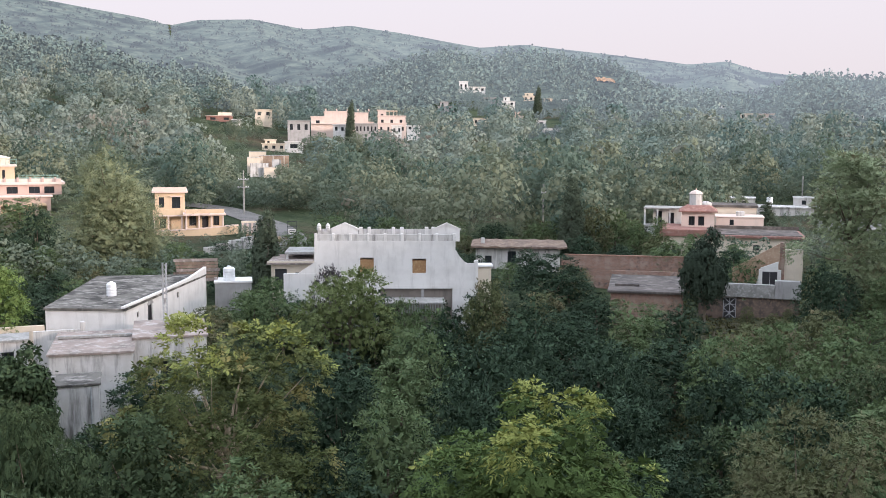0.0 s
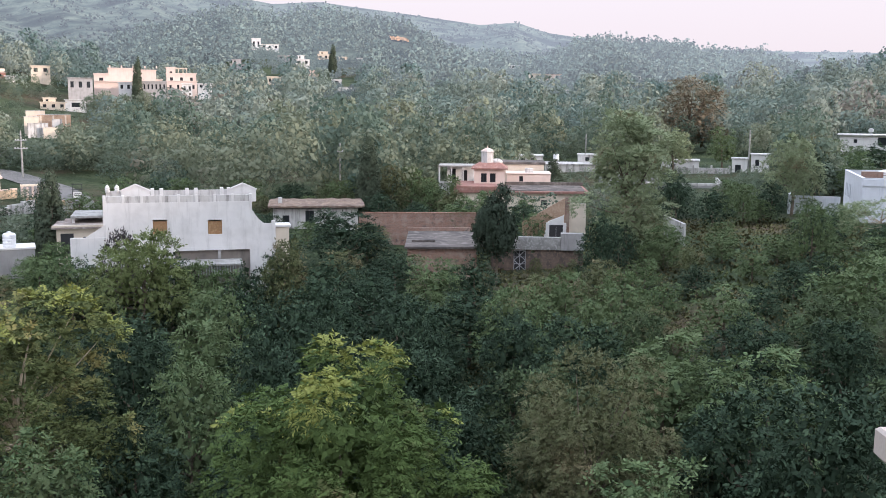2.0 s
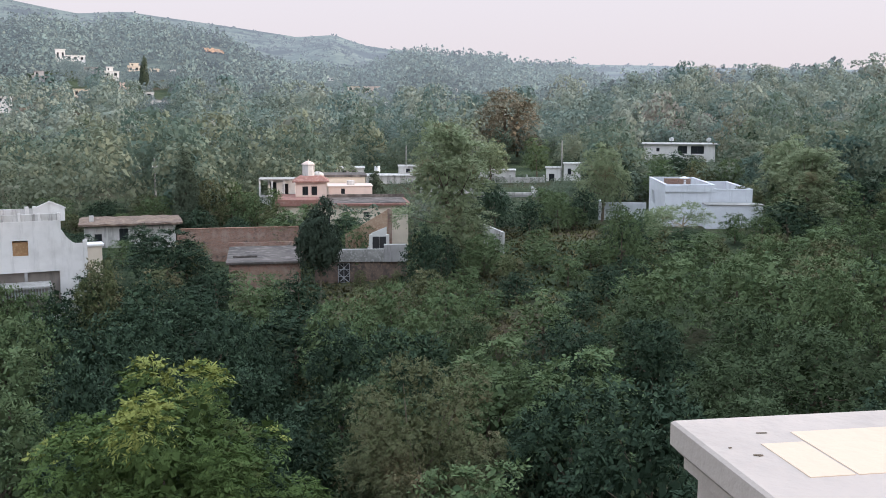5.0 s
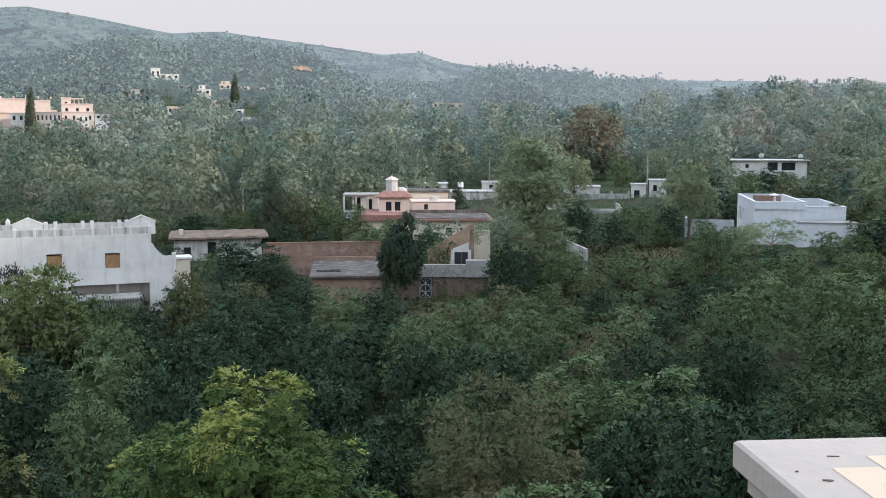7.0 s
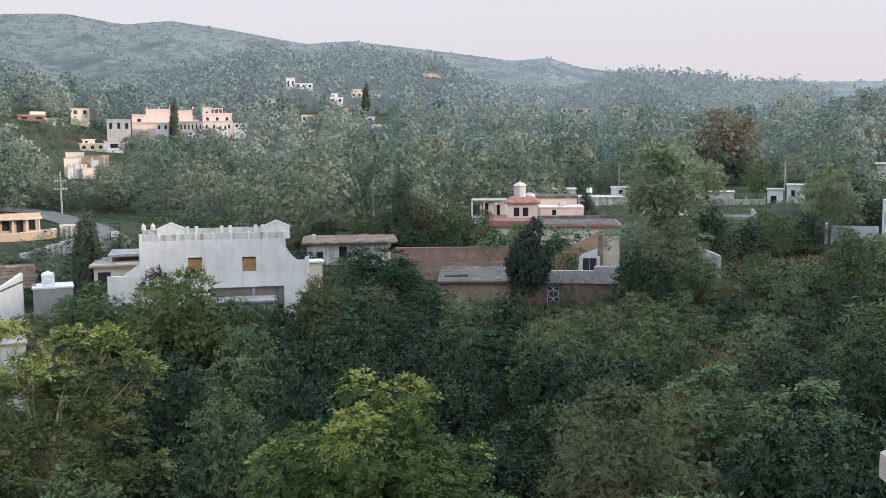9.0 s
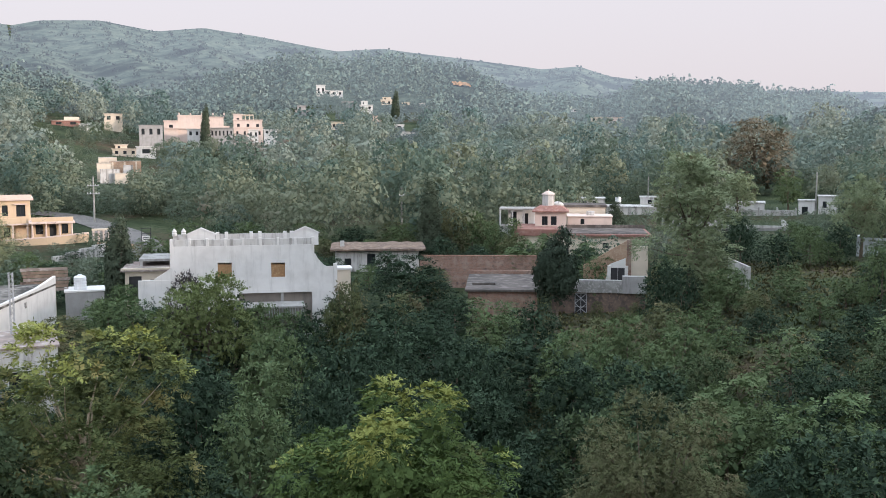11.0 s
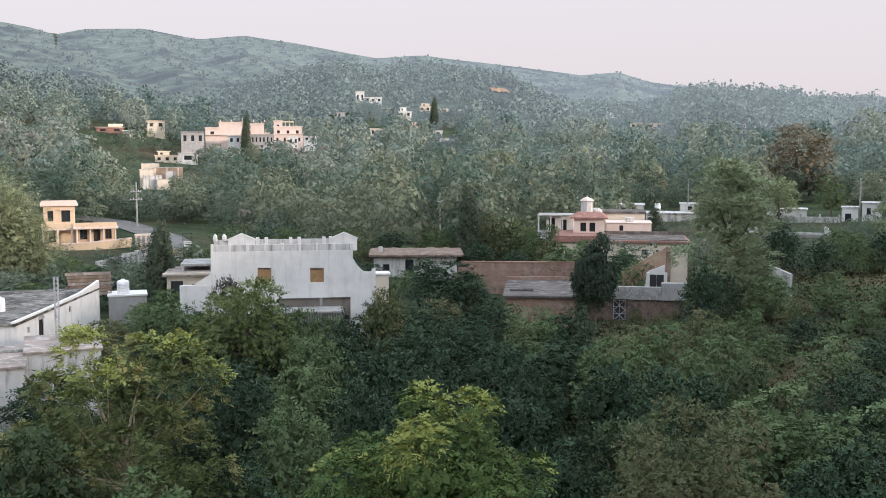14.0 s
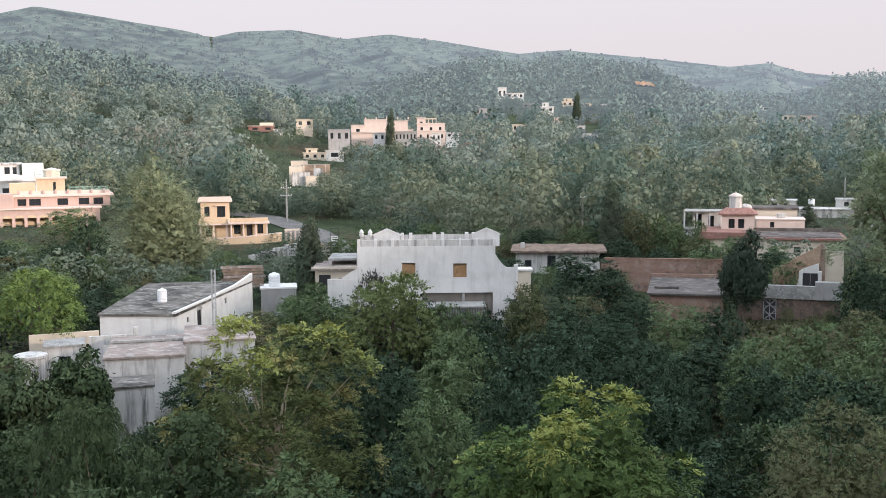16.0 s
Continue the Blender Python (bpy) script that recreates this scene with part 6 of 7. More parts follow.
def quads_to_mesh(name, verts, normals, mat, tone=None):
    n = len(verts) // 4
    me = bpy.data.meshes.new(name)
    me.vertices.add(4 * n)
    me.vertices.foreach_set("co", np.ascontiguousarray(verts, np.float32).ravel())
    me.loops.add(4 * n)
    me.loops.foreach_set("vertex_index", np.arange(4 * n, dtype=np.int32))
    me.polygons.add(n)
    me.polygons.foreach_set("loop_start", np.arange(0, 4 * n, 4, dtype=np.int32))
    me.update(calc_edges=True)
    me.shade_smooth()
    me.normals_split_custom_set_from_vertices(np.ascontiguousarray(normals, np.float32))
    me.materials.append(mat)
    if tone is not None:
        at = me.attributes.new("tone", "FLOAT", "POINT")
        at.data.foreach_set("value", np.ascontiguousarray(tone, np.float32))
    return me


def trunk_bm(height, lobes, sizes, girth, rng, limbs=9, low=0.3):
    bm = bmesh.new()
    lean = rng.uniform(-0.25, 0.25, 2)
    top = Vector((lean[0], lean[1], height * 0.62))
    fork = [Vector((lean[0] * f + rng.uniform(-0.06, 0.06), lean[1] * f + rng.uniform(-0.06, 0.06), height * 0.62 * f)) for f in (0, 0.25, 0.5, 0.75, 1.0)]
    fork[0].z = -0.8
    tube(bm, fork, [girth * 1.25, girth, girth * 0.82, girth * 0.62, girth * 0.4], 8)
    order = np.argsort(-sizes)[:limbs]
    for k in order:
        end = Vector(lobes[k])
        f = float(np.clip(0.35 + 0.5 * end.z / height, low, 0.95))
        start = Vector((lean[0] * f, lean[1] * f, height * 0.62 * f))
        if end.z < start.z + 0.2:
            end.z = start.z + 0.2
        mid = start.lerp(end, 0.5) + Vector((rng.uniform(-0.3, 0.3), rng.uniform(-0.3, 0.3), -0.06 * (end - start).length))
        tube(bm, [start, mid, end], [girth * 0.45, girth * 0.28, girth * 0.08], 5)
    return bm


def make_tree(name, kind, radius, height, lobes, sprays, per, leaf, slim, droop, mat, bark, seed, girth=0.2, limbs=9, label="", group="", soft=0.3, frond=True, topmost=None, fill=0.5):
    quads, normals, lc, size, tone = crown_mesh(kind, radius, height, lobes, sprays, per, leaf, slim, droop, seed, soft=soft, frond=frond, fill=int(fill * sprays))
    root = new(name)
    tagged(root, label, "tree", group)
    if topmost:                   # paler yellow leaves towards the top of the crown, unevenly
        mid = quads[:sprays * per * 4].reshape(sprays, -1, 3).mean(1)
        wave = np.sin(mid[:, 0] * 1.7 + 1.0) * np.sin(mid[:, 1] * 1.3 + 0.4) + np.sin(mid[:, 0] * 0.8 + mid[:, 1] * 0.6 + seed)
        wave += np.random.default_rng(seed).normal(0, 0.7, sprays)
        tip = np.zeros(len(quads), bool)
        tip[:sprays * per * 4] = np.repeat(mid[:, 2] > height * (topmost[1] - 0.07 * wave), 4 * per)
        top_part = new("young_leaves", quads_to_mesh("young_leaves", quads[tip], normals[tip], topmost[0], tone[tip]))
        top_part.parent = root
        quads, normals, tone = quads[~tip], normals[~tip], tone[~tip]
    crown = new("crown", quads_to_mesh("crown", quads, normals, mat, tone))
    crown.parent = root
    bm = trunk_bm(height, lc, size, girth, np.random.default_rng(seed + 1), limbs)
    me = bpy.data.meshes.new("trunk")
    bm.to_mesh(me)
    bm.free()
    me.materials.append(bark)
    trunk = new("trunk", me)
    trunk.parent = root
    return root


def crown_size(tree):
    box = np.concatenate([np.array(c.bound_box) for c in tree.children if not c.name.startswith("trunk")])
    return float(box[:, 2].max()), float(np.abs(box[:, :2]).mean())


def stand(tree, x, y, top, wide=None, turn=0.0):
    """Stands a tree on the ground so that its crown reaches up to top and half its width is wide."""
    base = ground(x, y) - 0.1
    high, half = crown_size(tree)
    s = (top - base) / high
    w = s if wide is None else wide / half
    tree.matrix_basis = Matrix.LocRotScale((x, y, base), Euler((0, 0, radians(turn))), (w, w, s))
    return tree


def plant(proto, x, y, top, wide=None, turn=0.0):
    return stand(copy_thing(proto, pose(0, 0, 0)), x, y, top, wide, turn)


# single trees that stand out: made once, then stood at x, y with the height their tops reach and half their width
stand(make_tree("yellowing_tree", "tufted", 4.6, 9.5, 50, 7600, 9, 0.36, 0.30, 0.45, F_YELLOW, M_BARK, 11, 0.2, 16,
                "broad feathery green tree with yellow tips and dry twigs", topmost=(F_YELLOWTOP, 0.89)), 3.4, 34.8, 7.7, 5.0)
stand(make_tree("branching_tree", "tufted", 4.7, 10.4, 46, 6600, 9, 0.38, 0.34, 0.35, F_GOLD, M_PALEBARK, 23, 0.20, 22,
                "olive-yellow spreading tree with bare pale forked limbs", fill=0.0, topmost=(F_YELLOWTOP, 0.96)), -9.8, 44.0, 8.9, 4.9)
stand(make_tree("dry_tree", "tufted", 4.4, 8.6, 56, 7200, 7, 0.30, 0.36, 0.35, F_OLIVE, M_BARK, 31, 0.18, 14,
                "dull olive rounded tree with browning leaf tips"), 13.8, 36.8, 6.4, 4.4)
stand(make_tree("pine_tree", "pine", 6.6, 14.2, 230, 5200, 9, 0.72, 0.15, -0.12, F_PINE, M_BARK, 41, 0.35, 24,
                "big broad pine with tufted grey-green needles", fill=0.6), -34.8, 104.0, 16.9, 7.2)
stand(make_tree("round_tree", "round", 2.9, 7.6, 34, 2600, 5, 0.28, 0.5, 0.2, F_ROUND, M_BARK, 51, 0.17, 10,
                "dense dark-green round-headed tree beside the brick shed", frond=False), 21.6, 82.2, 9.6, 2.25)
stand(make_tree("tall_tree", "tall", 4.6, 13.6, 60, 3000, 9, 0.62, 0.32, 0.3, F_FEATHER, M_BARK, 61, 0.25, 20,
                "tall feathery tree with gaps in its foliage", soft=0.6, fill=0.3), 34.0, 83.6, 16.1, 5.2)
stand(make_tree("cypress", "column", 1.35, 7.4, 150, 3200, 4, 0.24, 0.4, -0.9, F_CYPRESS, M_BARK, 71, 0.16, 4,
                "tall narrow dark cypress by the cement hut", frond=False), -15.9, 88.1, 10.8, 1.65)
stand(make_tree("cypress", "column", 1.45, 10.2, 170, 3600, 4, 0.26, 0.4, -0.9, F_CYPRESS, M_BARK, 72, 0.18, 4,
                "tall narrow dark cypress behind the mud roof", frond=False), 14.5, 113.5, 13.0, 1.8)
stand(make_tree("lit_tree", "dome", 4.0, 8.2, 30, 1700, 7, 0.46, 0.42, 0.3, F_LIT, M_BARK, 73, 0.2, 8,
                "leafy light green tree before the white house"), -7.0, 71.0, 7.6, 4.1)
stand(make_tree("bright_tree", "dome", 4.6, 7.8, 30, 1700, 7, 0.50, 0.42, 0.3, F_LIGHT, M_BARK, 74, 0.2, 8,
                "bright green leafy tree beside the yard wall"), -30.4, 65.2, 8.6, 3.6)
stand(make_tree("purple_shrub", "round", 1.7, 3.6, 14, 500, 5, 0.34, 0.5, 0.1, F_PURPLE, M_BARK, 75, 0.08, 5,
                "dark purplish shrub against the white wall"), -8.9, 75.4, 7.2, 1.6)
stand(make_tree("dome_tree", "dome", 3.6, 7.0, 28, 1100, 7, 0.52, 0.36, 0.3, F_DARK, M_BARK, 76, 0.16, 8,
                "dark dome-shaped tree before the brick wall"), 9.2, 86.8, 6.9, 4.3)
stand(make_tree("spruce", "spruce", 2.2, 7.5, 110, 1500, 5, 0.30, 0.3, 0.3, F_CYPRESS, M_BARK, 77, 0.15, 8,
                "small dark conical spruce behind the cream house", frond=False), *bearing(18.0, 150), 9.2, 1.9)
stand(make_tree("umbrella_tree", "spread", 4.0, 6.4, 14, 900, 7, 0.46, 0.34, 0.3, F_FEATHER, M_PALEBARK, 78, 0.12, 9,
                "thin flat-topped tree before the pale blue house", fill=0.0), 55.2, 77.3, 8.6, 3.6)
stand(make_tree("broad_tree", "dome", 3.6, 9.0, 34, 2000, 7, 0.50, 0.40, 0.3, F_FEATHER, M_BARK, 79, 0.2, 8,
                "broad grey-green tree beside the pale blue house", soft=0.6), 58.4, 96.8, 13.6, 3.6)
stand(make_tree("garden_tree", "round", 1.6, 5.0, 24, 1700, 5, 0.20, 0.5, 0.2, F_MID, M_BARK, 80, 0.1, 7,
                "small dense dark-green round garden tree", frond=False), -20.0, 46.6, 6.8, 2.1)
plant(bpy.data.objects["garden_tree"], -21.0, 42.6, 6.9, 2.0, 70)
plant(bpy.data.objects["garden_tree"], -23.0, 41.0, 6.4, 1.8, 150)
stand(make_tree("willow", "dome", 2.4, 5.4, 26, 2200, 7, 0.34, 0.18, 0.9, F_MID, M_BARK, 81, 0.12, 7,
                "drooping grey-green willow-like shrub"), *bearing(-23.3, 34), 8.3, 2.4)
stand(make_tree("brown_tree", "tall", 6.4, 14.0, 60, 1800, 5, 0.9, 0.36, 0.3, F_BROWN, M_BARK, 82, 0.3, 20,
                "large half-bare tree with browning leaves", fill=0.3), *bearing(25.5, 204), 22.5, 8.5)
plant(bpy.data.objects["broad_tree"], *bearing(24.7, 160), 13.0, 3.4, 200)
plant(bpy.data.objects["broad_tree"], *bearing(41.2, 118), 14.5, 4.6, 120)
plant(bpy.data.objects["tall_tree"], *bearing(42.3, 100), 13.6, 4.4, 120)
plant(bpy.data.objects["cypress"], *bearing(-5.35, 290), 29.0, 2.0, 40)
plant(bpy.data.objects["cypress"], *bearing(5.35, 470), 44.0, 2.6, 70)

# kinds of which there are many: four for near by, four with fewer leaves for further off
NEAR_LABEL, BACK_LABEL = "broadleaf tree of the dense dark green gully wood", "green broadleaf tree among the houses and walls"
KINDS = [
    make_tree("broadleaf_tree", "billow", 4.2, 8.6, 34, 1400, 5, 0.63, 0.40, 0.4, F_DARK, M_BARK, 101, 0.18, 8, NEAR_LABEL, "gully trees"),
    make_tree("broadleaf_tree", "billow", 4.6, 8.0, 40, 1500, 5, 0.65, 0.40, 0.4, F_DARK, M_BARK, 102, 0.18, 8, NEAR_LABEL, "gully trees"),
    make_tree("leafy_tree", "billow", 3.6, 8.2, 32, 1350, 5, 0.56, 0.42, 0.3, F_MID, M_BARK, 103, 0.18, 8, NEAR_LABEL, "gully trees"),
    make_tree("leafy_tree", "tufted", 3.6, 8.8, 40, 1350, 5, 0.58, 0.40, 0.4, F_PALE, M_BARK, 104, 0.18, 8, NEAR_LABEL, "gully trees")]
BACK = [
    make_tree("broadleaf_tree", "billow", 4.2, 8.6, 30, 720, 5, 0.73, 0.42, 0.4, F_DARK, M_BARK, 111, 0.18, 5, BACK_LABEL, "village trees"),
    make_tree("broadleaf_tree", "billow", 4.0, 8.0, 28, 720, 5, 0.69, 0.42, 0.4, F_PALE, M_BARK, 112, 0.18, 5, BACK_LABEL, "village trees"),
    make_tree("leafy_tree", "billow", 3.6, 8.2, 28, 720, 5, 0.65, 0.42, 0.3, F_OLIVE, M_BARK, 113, 0.18, 5, BACK_LABEL, "village trees"),
    make_tree("leafy_tree", "tufted", 3.6, 8.8, 36, 720, 5, 0.67, 0.42, 0.4, F_PALE, M_BARK, 114, 0.18, 5, BACK_LABEL, "village trees")]
for proto, (az, r) in zip(KINDS, ((4.0, 57), (9.5, 52), (17.0, 47), (25.0, 50))):
    stand(proto, *bearing(az, r), canopy(az, r), 3.9, az * 40)
for proto, (x, y, top, wide) in zip(BACK, ((47.2, 101.5, 8.7, 2.8), (52.0, 99.2, 8.4, 2.6), (70.2, 115.3, 13.0, 4.6), (56, 104, 7.4, 2.4))):
    stand(proto, x, y, top, wide)
# further trees that can be told apart: x, y, top, half width, kind
for x, y, top, wide, k in ((28.3, 74.8, 8.2, 2.4, 0), (26.2, 64.9, 4.9, 2.6, 1), (47.1, 74.3, 8.3, 2.9, 0), (62.7, 71.4, 9.2, 4.0, 0), (78, 151, 13.0, 3.6, 3), (106, 131, 14.5, 5.0, 0),
                           (3.5, 75.6, 6.2, 2.8, 2), (59, 101.5, 6.2, 2.4, 0), (74, 113, 9.0, 4.0, 1), (-26.5, 116, 4.8, 2.2, 0),
                           (-53, 123.6, 9.4, 5.0, 1), (-43, 100, 6.0, 4.0, 0), (-25.5, 103, 5.0, 2.6, 1), (35.2, 78.0, 6.2, 2.8, 1), (31.8, 79.6, 6.6, 2.4, 0), (11.5, 124, 7.0, 3.2, 2), (21.1, 122.6, 7.8, 3.0, 2),
                           (23.8, 110, 6.6, 2.4, 2), (-7.0, 124, 7.2, 3.2, 1), (92, 158, 11.0, 4.0, 0), (98, 150, 11.0, 4.0, 1), (84, 118, 12.0, 5.0, 0), (47.0, 92.6, 8.1, 2.6, 0), (50.7, 93.1, 8.4, 2.6, 1), (54.0, 93.5, 9.0, 2.4, 0), (44.6, 97.0, 10.0, 2.6, 0), (44.8, 71.1, 8.6, 2.4, 1),
                           (-39.6, 96.1, 10.9, 2.9, 0), (-41.5, 93.5, 8.2, 2.6, 0), (-37.6, 93.0, 6.5, 2.4, 1), (-25.9, 96.6, 6.6, 2.4, 1), (-23.6, 97.2, 5.8, 2.0, 0), (-45.5, 92.0, 6.6, 2.6, 2), (-45.6, 97.9, 7.0, 2.6, 1), (-46.4, 93.0, 7.4, 2.6, 0), (-44.8, 102.6, 7.0, 2.4, 0), (-41.1, 91.1, 6.6, 2.4, 1), (-50.5, 100.0, 7.2, 2.6, 0), (-48.5, 108, 7.0, 2.8, 2), (-52, 106, 7.0, 2.4, 1),
                           (17.5, 116, 9.2, 2.6, 2), (20.5, 119.5, 8.8, 2.8, 1), (22.6, 117.5, 7.6, 2.2, 2), (11, 116, 7.2, 2.6, 1), (5, 118, 6.8, 2.6, 0), (0, 118, 6.6, 2.4, 2), (-4, 114, 6.6, 2.4, 1), (25, 116, 8.0, 2.0, 1), (72.4, 106.0, 11.2, 3.0, 1), (75.8, 103.5, 11.0, 3.2, 2), (79.5, 101.6, 11.3, 3.0, 1), (69.5, 110.0, 11.4, 3.0, 0), (104, 152.5, 9.8, 3.0, 1), (109, 149, 9.6, 3.0, 2)):
    plant(BACK[k], x, y, top, wide, x * 57)
for x, y, top, wide in ((25.2, 82.4, 2.9, 0.8), (26.8, 80.6, 2.6, 0.9), (23.8, 79.0, 1.9, 0.9), (28.6, 82.2, 2.7, 0.8), (24.6, 76.4, 1.6, 1.0)):
    plant(BACK[2], x, y, top, wide, x * 31)
plant(KINDS[2], -12.0, 31.0, 6.6, 2.4, 20)
for x, y, top, wide, k in ((-3.4, 74.6, 4.7, 2.6, 1), (0.0, 74.2, 4.5, 2.6, 0), (3.0, 75.0, 5.4, 2.6, 2), (-11.6, 74.8, 5.2, 2.6, 0), (-14.4, 74.0, 5.4, 2.6, 1)):
    plant(BACK[k], x, y, top, wide, x * 41)

# clear ground: x, y, radius of houses, yards, fields and single trees
CLEAR = [(25.5, 80.5, 5.5), (26.5, 76, 4.0), (*bearing(25.5, 186), 10), (-8, 84.5, 5.6), (-3, 84.5, 5.6), (2, 84, 5), (-12.5, 86, 3), (-22.5, 68, 5), (-22.5, 74, 5.5), (-22.5, 79, 5.5), (-20, 57, 4), (-17, 60, 3.5), (-19, 50.5, 2.2),
         (-27, 60, 2.5), (-17.8, 83.8, 2.4), (16.5, 88, 4.5), (18, 93, 4.5), (24, 88, 2.5), (28, 88, 4), (31, 91, 4), (34, 117, 9), (29, 124, 6), (66, 94, 7), (70, 100, 7), (64, 86, 5),
         (59, 100, 3), (43, 86, 4.5), (45, 92, 6), (47, 98, 5), (41, 96, 4), (50, 88, 4), (-35, 137, 6), (-30, 138, 5), (-34, 131, 4), (-66, 144, 7), (-58, 148, 7), (-74, 158, 8),
         (-33, 155, 4), (-28, 148, 4), (-24, 141, 4), (-21, 132, 4), (-19, 122, 3.5), (-17, 110, 3.5), (6, 109, 4), (10, 109, 4), (48, 165, 4), (55, 162, 6), (70, 153, 5), (79, 147, 5), (115, 165, 7),
         (3.4, 34.8, 4.2), (-9.8, 44, 4.4), (13.8, 36.8, 4.2), (-34.8, 104, 5), (21.6, 82.2, 2.5), (34, 83.6, 3), (-16, 88, 1.5), (14.5, 113.5, 2), (-7, 71, 3.2), (-30.4, 65.2, 3), (9.2, 86.8, 3),
         (55.2, 77.3, 2.5), (27.5, 81, 3), (25, 78, 2.5), (29, 77, 2), (58.4, 96.8, 3), (-20, 46.6, 1.2), (-13.4, 31.2, 2), (-40, 150, 4), (0, 0, 24), (23, 79, 3), (26, 77, 3), (27.5, 81, 3), (22, 76, 2), (27, 73.5, 2)]
# yards kept free of trees, but not of shrubs
LAWNS = [(-36, 125, 8), (-30, 124, 7), (-33, 116, 4), (-64, 132, 7), (-57, 136, 6), (-60, 125, 6), (-66, 126, 7), (-51, 131, 5), (-71, 133, 6)]
# open lines of sight: bearings, distances, and the slope below which the shrubs stay
OPEN = [(15.6, 21, 112, 168, 0.0715), (21, 29, 112, 168, 0.083), (29, 31, 112, 168, 0.0715), (31.8, 38.5, 128, 205, 0.0335), (-31, -19.5, 96, 150, 0.077), (-19.5, -10.6, 92, 140, 0.092), (-12.6, -9.0, 165, 292, 0.027), (-9.0, -6.8, 165, 292, 0.0165)]


def is_clear(x, y, extra=0.0, shrub=False):
    return all((x - a) ** 2 + (y - b) ** 2 > (c + extra) ** 2 for a, b, c in (CLEAR if shrub else CLEAR + LAWNS))


# gully wood, tree by tree
rng = np.random.default_rng(5)
spots = []
for _ in range(9000):
    az, r = rng.uniform(-33, 50), math.sqrt(rng.uniform(27 ** 2, 122 ** 2))
    x, y = bearing(az, r)
    gap = 4.9 if r < 64 else 4.0
    if not is_clear(x, y, 0.9) or any(a0 < az < a1 and r0 < r < r1 for a0, a1, r0, r1, _ in OPEN) or any((x - a) ** 2 + (y - b) ** 2 < gap * gap for a, b, *_ in spots):
        continue
    spots.append((x, y, az, r))
for x, y, az, r in spots:
    dark = 0.88 if -8 < az < 17 and 28 < r < 80 else 0.8 if az > 19 and r < 41 else 0.12 if az > 17 else 0.4
    k = (int(rng.integers(0, 2)) if r < 60 else 0) if rng.random() < dark else 2 + int(rng.integers(0, 2)) if r < 60 else 1 + int(rng.integers(0, 3))
    top = canopy(az, r) + rng.uniform(-1.9, 0.9) - (1.3 if 22 < az < 30.5 and 58 < r < 92 else 0.0)
    wide = rng.uniform(3.0, 4.2) if r < 70 else rng.uniform(2.5, 3.8)
    plant((KINDS if r < 60 else BACK)[k], x, y, max(top, ground(x, y) + 2.6), min(wide, 0.75 * max(top - ground(x, y), 2.6)), rng.uniform(0, 360))


def weeds(name, az0, az1, r0, r1, count, seed, label):
    """Grass tufts and low weeds on open ground: one mesh of upright blades in fans."""
    rng = np.random.default_rng(seed)
    az, r = rng.uniform(az0, az1, count), np.sqrt(rng.uniform(r0 ** 2, r1 ** 2, count))
    x, y = np.sin(np.radians(az)) * r, np.cos(np.radians(az)) * r
    z = land(x, y)
    fan = 5
    root = np.repeat(np.stack([x, y, z - 0.05], 1), fan, 0)
    n = len(root)
    way = unit(rng.normal(0, 0.55, (n, 3)) * np.array([1, 1, 0.2]) + np.array([0, 0, 1.0]))
    side = unit(np.cross(way, rng.normal(0, 1, (n, 3))))
    tall = np.repeat(rng.uniform(0.07, 0.3, count), fan)[:, None] * rng.uniform(0.7, 1.3, (n, 1))
    wide = side * tall * 0.3
    q = np.stack([root - wide * 0.4, root + wide + way * tall * 0.5, root + way * tall, root - wide + way * tall * 0.5], 1).reshape(-1, 3)
    up = np.tile(np.array([[0.0, 0.0, 1.0]]), (4 * n, 1)) + np.repeat(rng.normal(0, 0.3, (n, 3)), 4, 0)
    patch = np.repeat(0.5 + 0.5 * np.sin(x * 0.35) * np.sin(y * 0.28 + 1.0), 4 * fan)
    ob = new(name, quads_to_mesh(name, q, unit(up), F_WEEDS, patch * 0.9))
    return tagged(ob, label, "grass", kind="stuff")


weeds("slope_grass", 13, 35, 52, 110, 14000, 21, "rough green and brown grass on the open slope")


def woods(name, patterns, places, mat, label):
    """One mesh of many trees: each place is x, y, scale, turn, tone, pattern."""
    parts, norms, tones = [], [], []
    xy = np.array([(p[0], p[1]) for p in places])
    for (x, y, s, turn, tone, which), h in zip(places, land(xy[:, 0], xy[:, 1])):
        q, m = patterns[int(which)]
        c, n = math.cos(turn), math.sin(turn)
        rot = np.array([[c, n, 0], [-n, c, 0], [0, 0, 1]])
        parts.append(q @ rot * np.array([s, s, s * (0.8 + 0.5 * tone)]) + np.array([x, y, h]))
        norms.append(m @ rot)
        tones.append(np.full(len(q), tone))
    ob = new(name, quads_to_mesh(name, np.concatenate(parts), np.concatenate(norms), mat, np.concatenate(tones)))
    return tagged(ob, label, "woodland", kind="stuff")


def seen_from_terrace(x, y, r):
    """Which spots are not behind a crest."""
    best = np.full(len(x), -9.0)
    for f in np.linspace(0.3, 0.97, 24):
        best = np.maximum(best, (land(x * f, y * f) - 16) / (r * f))
    return (land(x, y) + 10 - 16) / r > best


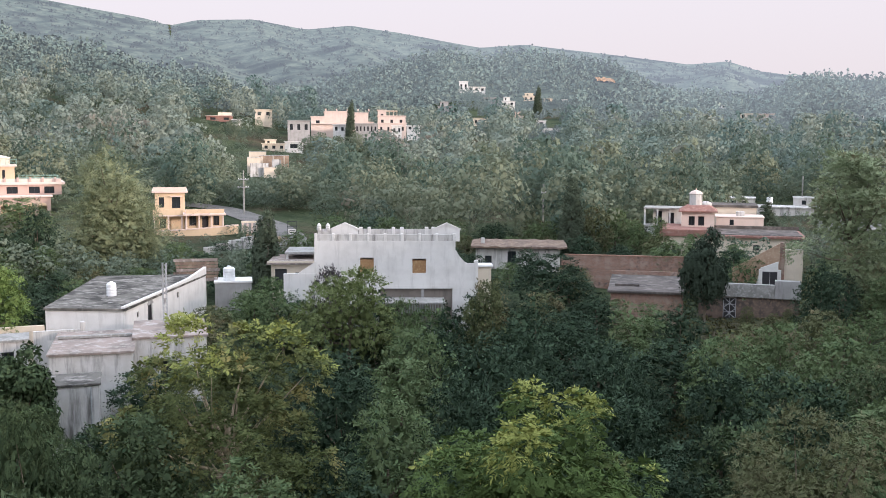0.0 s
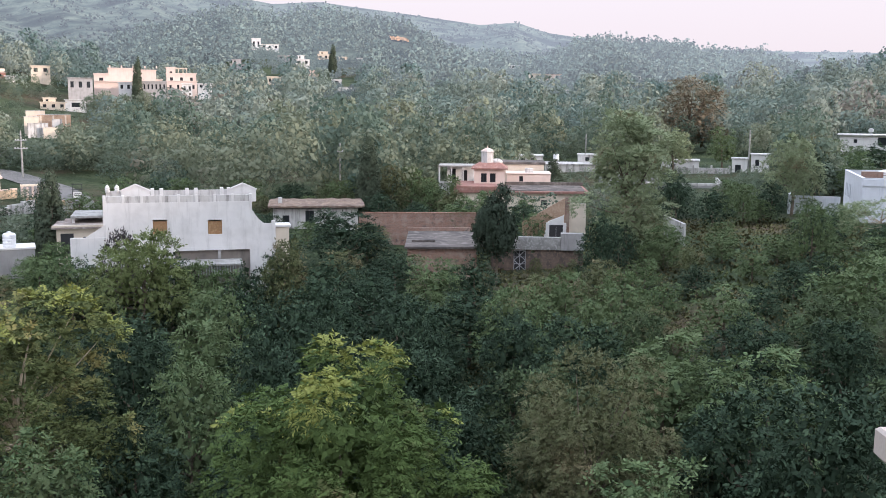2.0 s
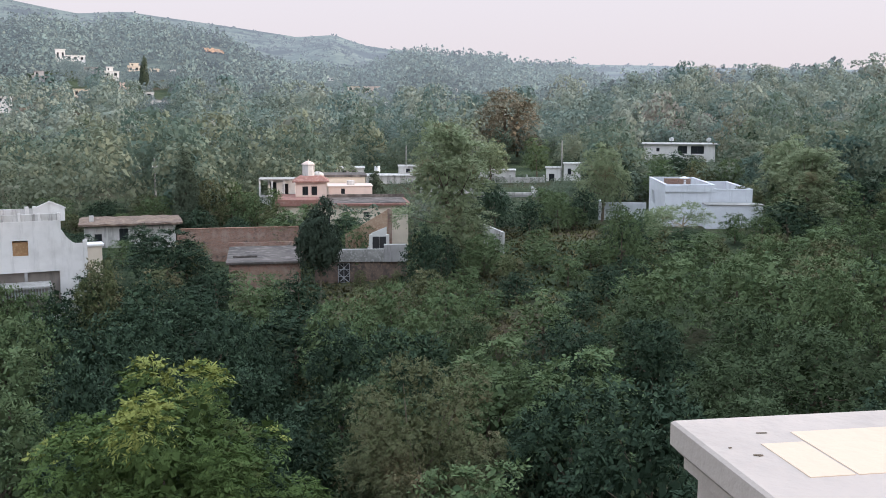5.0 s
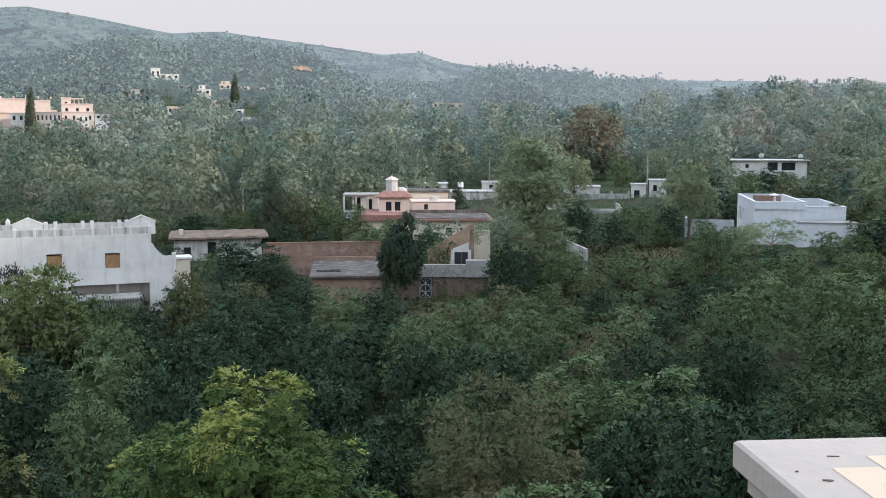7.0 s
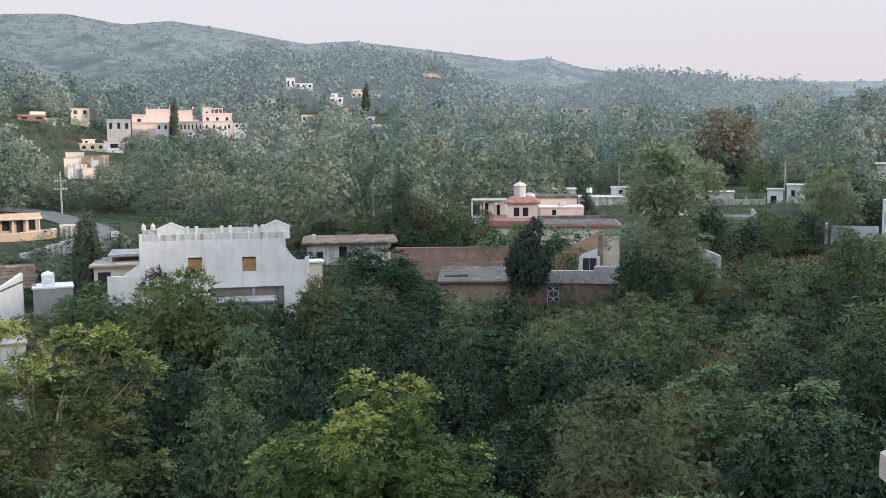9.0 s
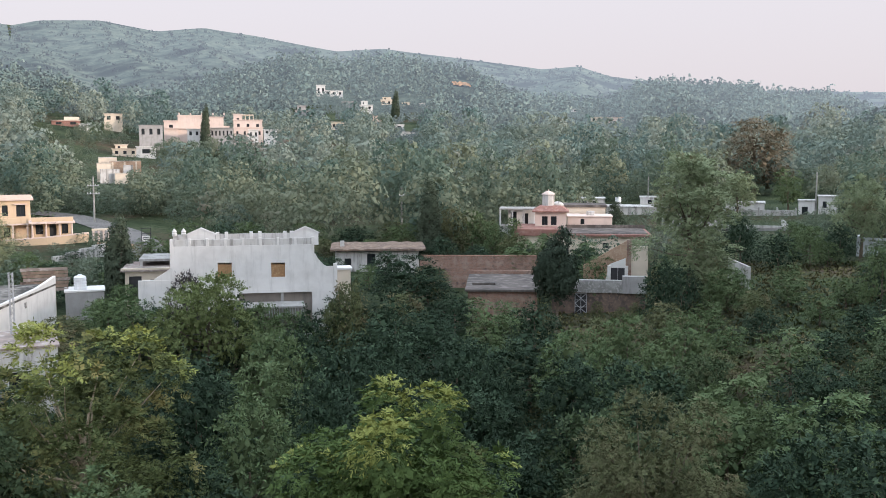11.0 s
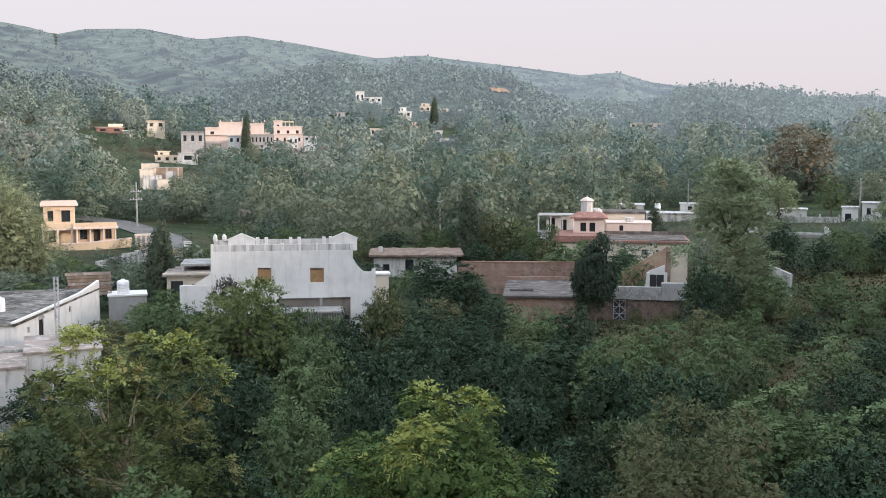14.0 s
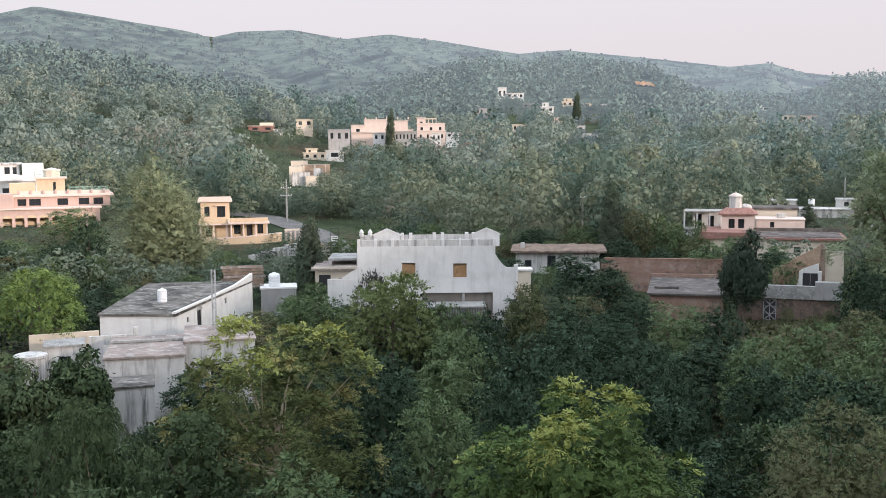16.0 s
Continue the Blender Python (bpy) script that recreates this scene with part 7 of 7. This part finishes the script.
def scatter(n, r0, r1, gap, az0, az1, rng, closed=True):
    """Random spots, thinned on a grid so that crowns keep their distance."""
    taken, out = set(), []
    az = rng.uniform(az0, az1, n)
    r = np.sqrt(rng.uniform(r0 ** 2, r1 ** 2, n))
    x, y = np.sin(np.radians(az)) * r, np.cos(np.radians(az)) * r
    keep = np.ones(n, bool)
    for a0, a1, d, _ in FAR_HOUSES:
        keep &= ~((az > a0) & (az < a1) & (r > (d * (0.85 if d < 345 else 0.95) if closed else d - 5)) & (r < d * 1.035 + 4))
    rise = (land(x, y) + 12.5 - 16) / r
    for a0, a1, d, up in FAR_HOUSES:
        if up > 0.3 and closed:
            keep &= ~((az > a0) & (az < a1) & (r > 0.5 * d) & (r < d) & (rise > math.tan(radians(up + 0.10))))
    for a0, a1, near, far, _ in OPEN if closed else ():
        keep &= ~((az > a0) & (az < a1) & (r > near) & (r < far))
    if r0 > 340:
        keep &= seen_from_terrace(x, y, r)
    for a, b in zip(x[keep], y[keep]):
        key = (int(a // gap), int(b // gap))
        if key in taken or not is_clear(a, b, 3.0 if closed else 0.3, not closed):
            continue
        taken.add(key)
        out.append((a, b))
    return out


def templates(count, kinds, radius, height, lobes, sprays, leaf, seed):
    """Tree crowns for the woods: ragged domes of leaf tufts."""
    made = []
    for i in range(count):
        q, m, *_ = crown_mesh(kinds[i % len(kinds)], radius, height, lobes + i % 3, sprays, 1, leaf, 0.75, 0.3, seed + i, soft=0.8, fill=sprays // 4)
        made.append((q - np.array([0, 0, height * 0.1]), m))
    return made


rng = np.random.default_rng(9)
t0 = templates(10, ["dome", "tall", "round", "billow", "dome"], 4.0, 9.5, 30, 720, 0.45, 200) + templates(6, ["billow"], 4.0, 9.5, 12, 220, 0.6, 260)
sp = scatter(6000, 120, 205, 8.0, -29, 46, rng)
low, high = [], []
for a0, a1, r0, r1, slope in OPEN:
    for x, y in scatter(2500, r0, r1, 3.4 if r0 < 150 else 3.1, a0, a1, rng, closed=False):
        reach = max(16 - math.hypot(x, y) * slope - ground(x, y) - rng.uniform(0.2, 1.2), rng.uniform(1.3, 2.2))
        if reach > 0.7:
            low.append((x, y, min(reach / 9.0, 0.8), rng.uniform(0, 6.28), 0.3 * rng.random(), rng.integers(10, 16)))
for a0, a1, d, up in FAR_HOUSES:
    for _ in range(30 if up >= 0 else 4):
        az, far = rng.uniform(a0, a1), rng.uniform(d * 0.84, d - 6)
        spot = (*bearing(az, far), rng.uniform(0.22, 0.42) * (1.0 if d < 345 else 1.35), rng.uniform(0, 6.28), 0.7 * rng.random())
        if -12.7 < az < -8.0 and 238 < far < 292:
            continue
        if d < 345:
            low.append((*spot, rng.integers(10, 16)))
        else:
            high.append((*spot, rng.integers(0, 6)))
for az in np.arange(-7.9, -1.2, 0.42):
    low.append((*bearing(az + rng.uniform(-0.15, 0.15), rng.uniform(262, 282)), rng.uniform(0.6, 0.85), rng.uniform(0, 6.28), 0.5 * rng.random(), rng.integers(0, 10)))
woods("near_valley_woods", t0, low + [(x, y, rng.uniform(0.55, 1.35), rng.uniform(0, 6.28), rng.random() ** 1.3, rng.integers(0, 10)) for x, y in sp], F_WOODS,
      "mixed green trees in the valley between the houses")
t1 = templates(10, ["dome", "tall", "billow", "dome", "round"], 4.2, 9.5, 24, 440, 0.57, 300)
sp = scatter(9000, 205, 350, 8.8, -29, 46, rng)
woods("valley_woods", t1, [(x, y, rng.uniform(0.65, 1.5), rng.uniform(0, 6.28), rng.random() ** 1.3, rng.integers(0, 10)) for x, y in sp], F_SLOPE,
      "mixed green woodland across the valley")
# from here outwards the woods' material glows in place of haze
t2 = templates(6, ["billow", "tall", "billow"], 4.2, 9.0, 12, 110, 1.0, 400)
sp = scatter(16000, 350, 500, 8.0, -30, 48, rng)
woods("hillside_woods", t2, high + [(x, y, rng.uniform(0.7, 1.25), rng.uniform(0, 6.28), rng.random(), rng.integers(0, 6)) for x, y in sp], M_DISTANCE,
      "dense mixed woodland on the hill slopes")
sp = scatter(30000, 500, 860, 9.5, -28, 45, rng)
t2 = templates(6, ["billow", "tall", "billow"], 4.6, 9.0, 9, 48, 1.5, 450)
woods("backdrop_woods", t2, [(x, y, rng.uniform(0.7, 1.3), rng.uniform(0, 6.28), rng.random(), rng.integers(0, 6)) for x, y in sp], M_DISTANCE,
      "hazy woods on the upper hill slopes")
t3 = [(q[:72], m[:72]) for q, m in templates(4, ["billow"], 6.0, 4.2, 5, 18, 3.0, 500)]
sp = scatter(14000, 880, 1660, 24, -28, 45, rng)
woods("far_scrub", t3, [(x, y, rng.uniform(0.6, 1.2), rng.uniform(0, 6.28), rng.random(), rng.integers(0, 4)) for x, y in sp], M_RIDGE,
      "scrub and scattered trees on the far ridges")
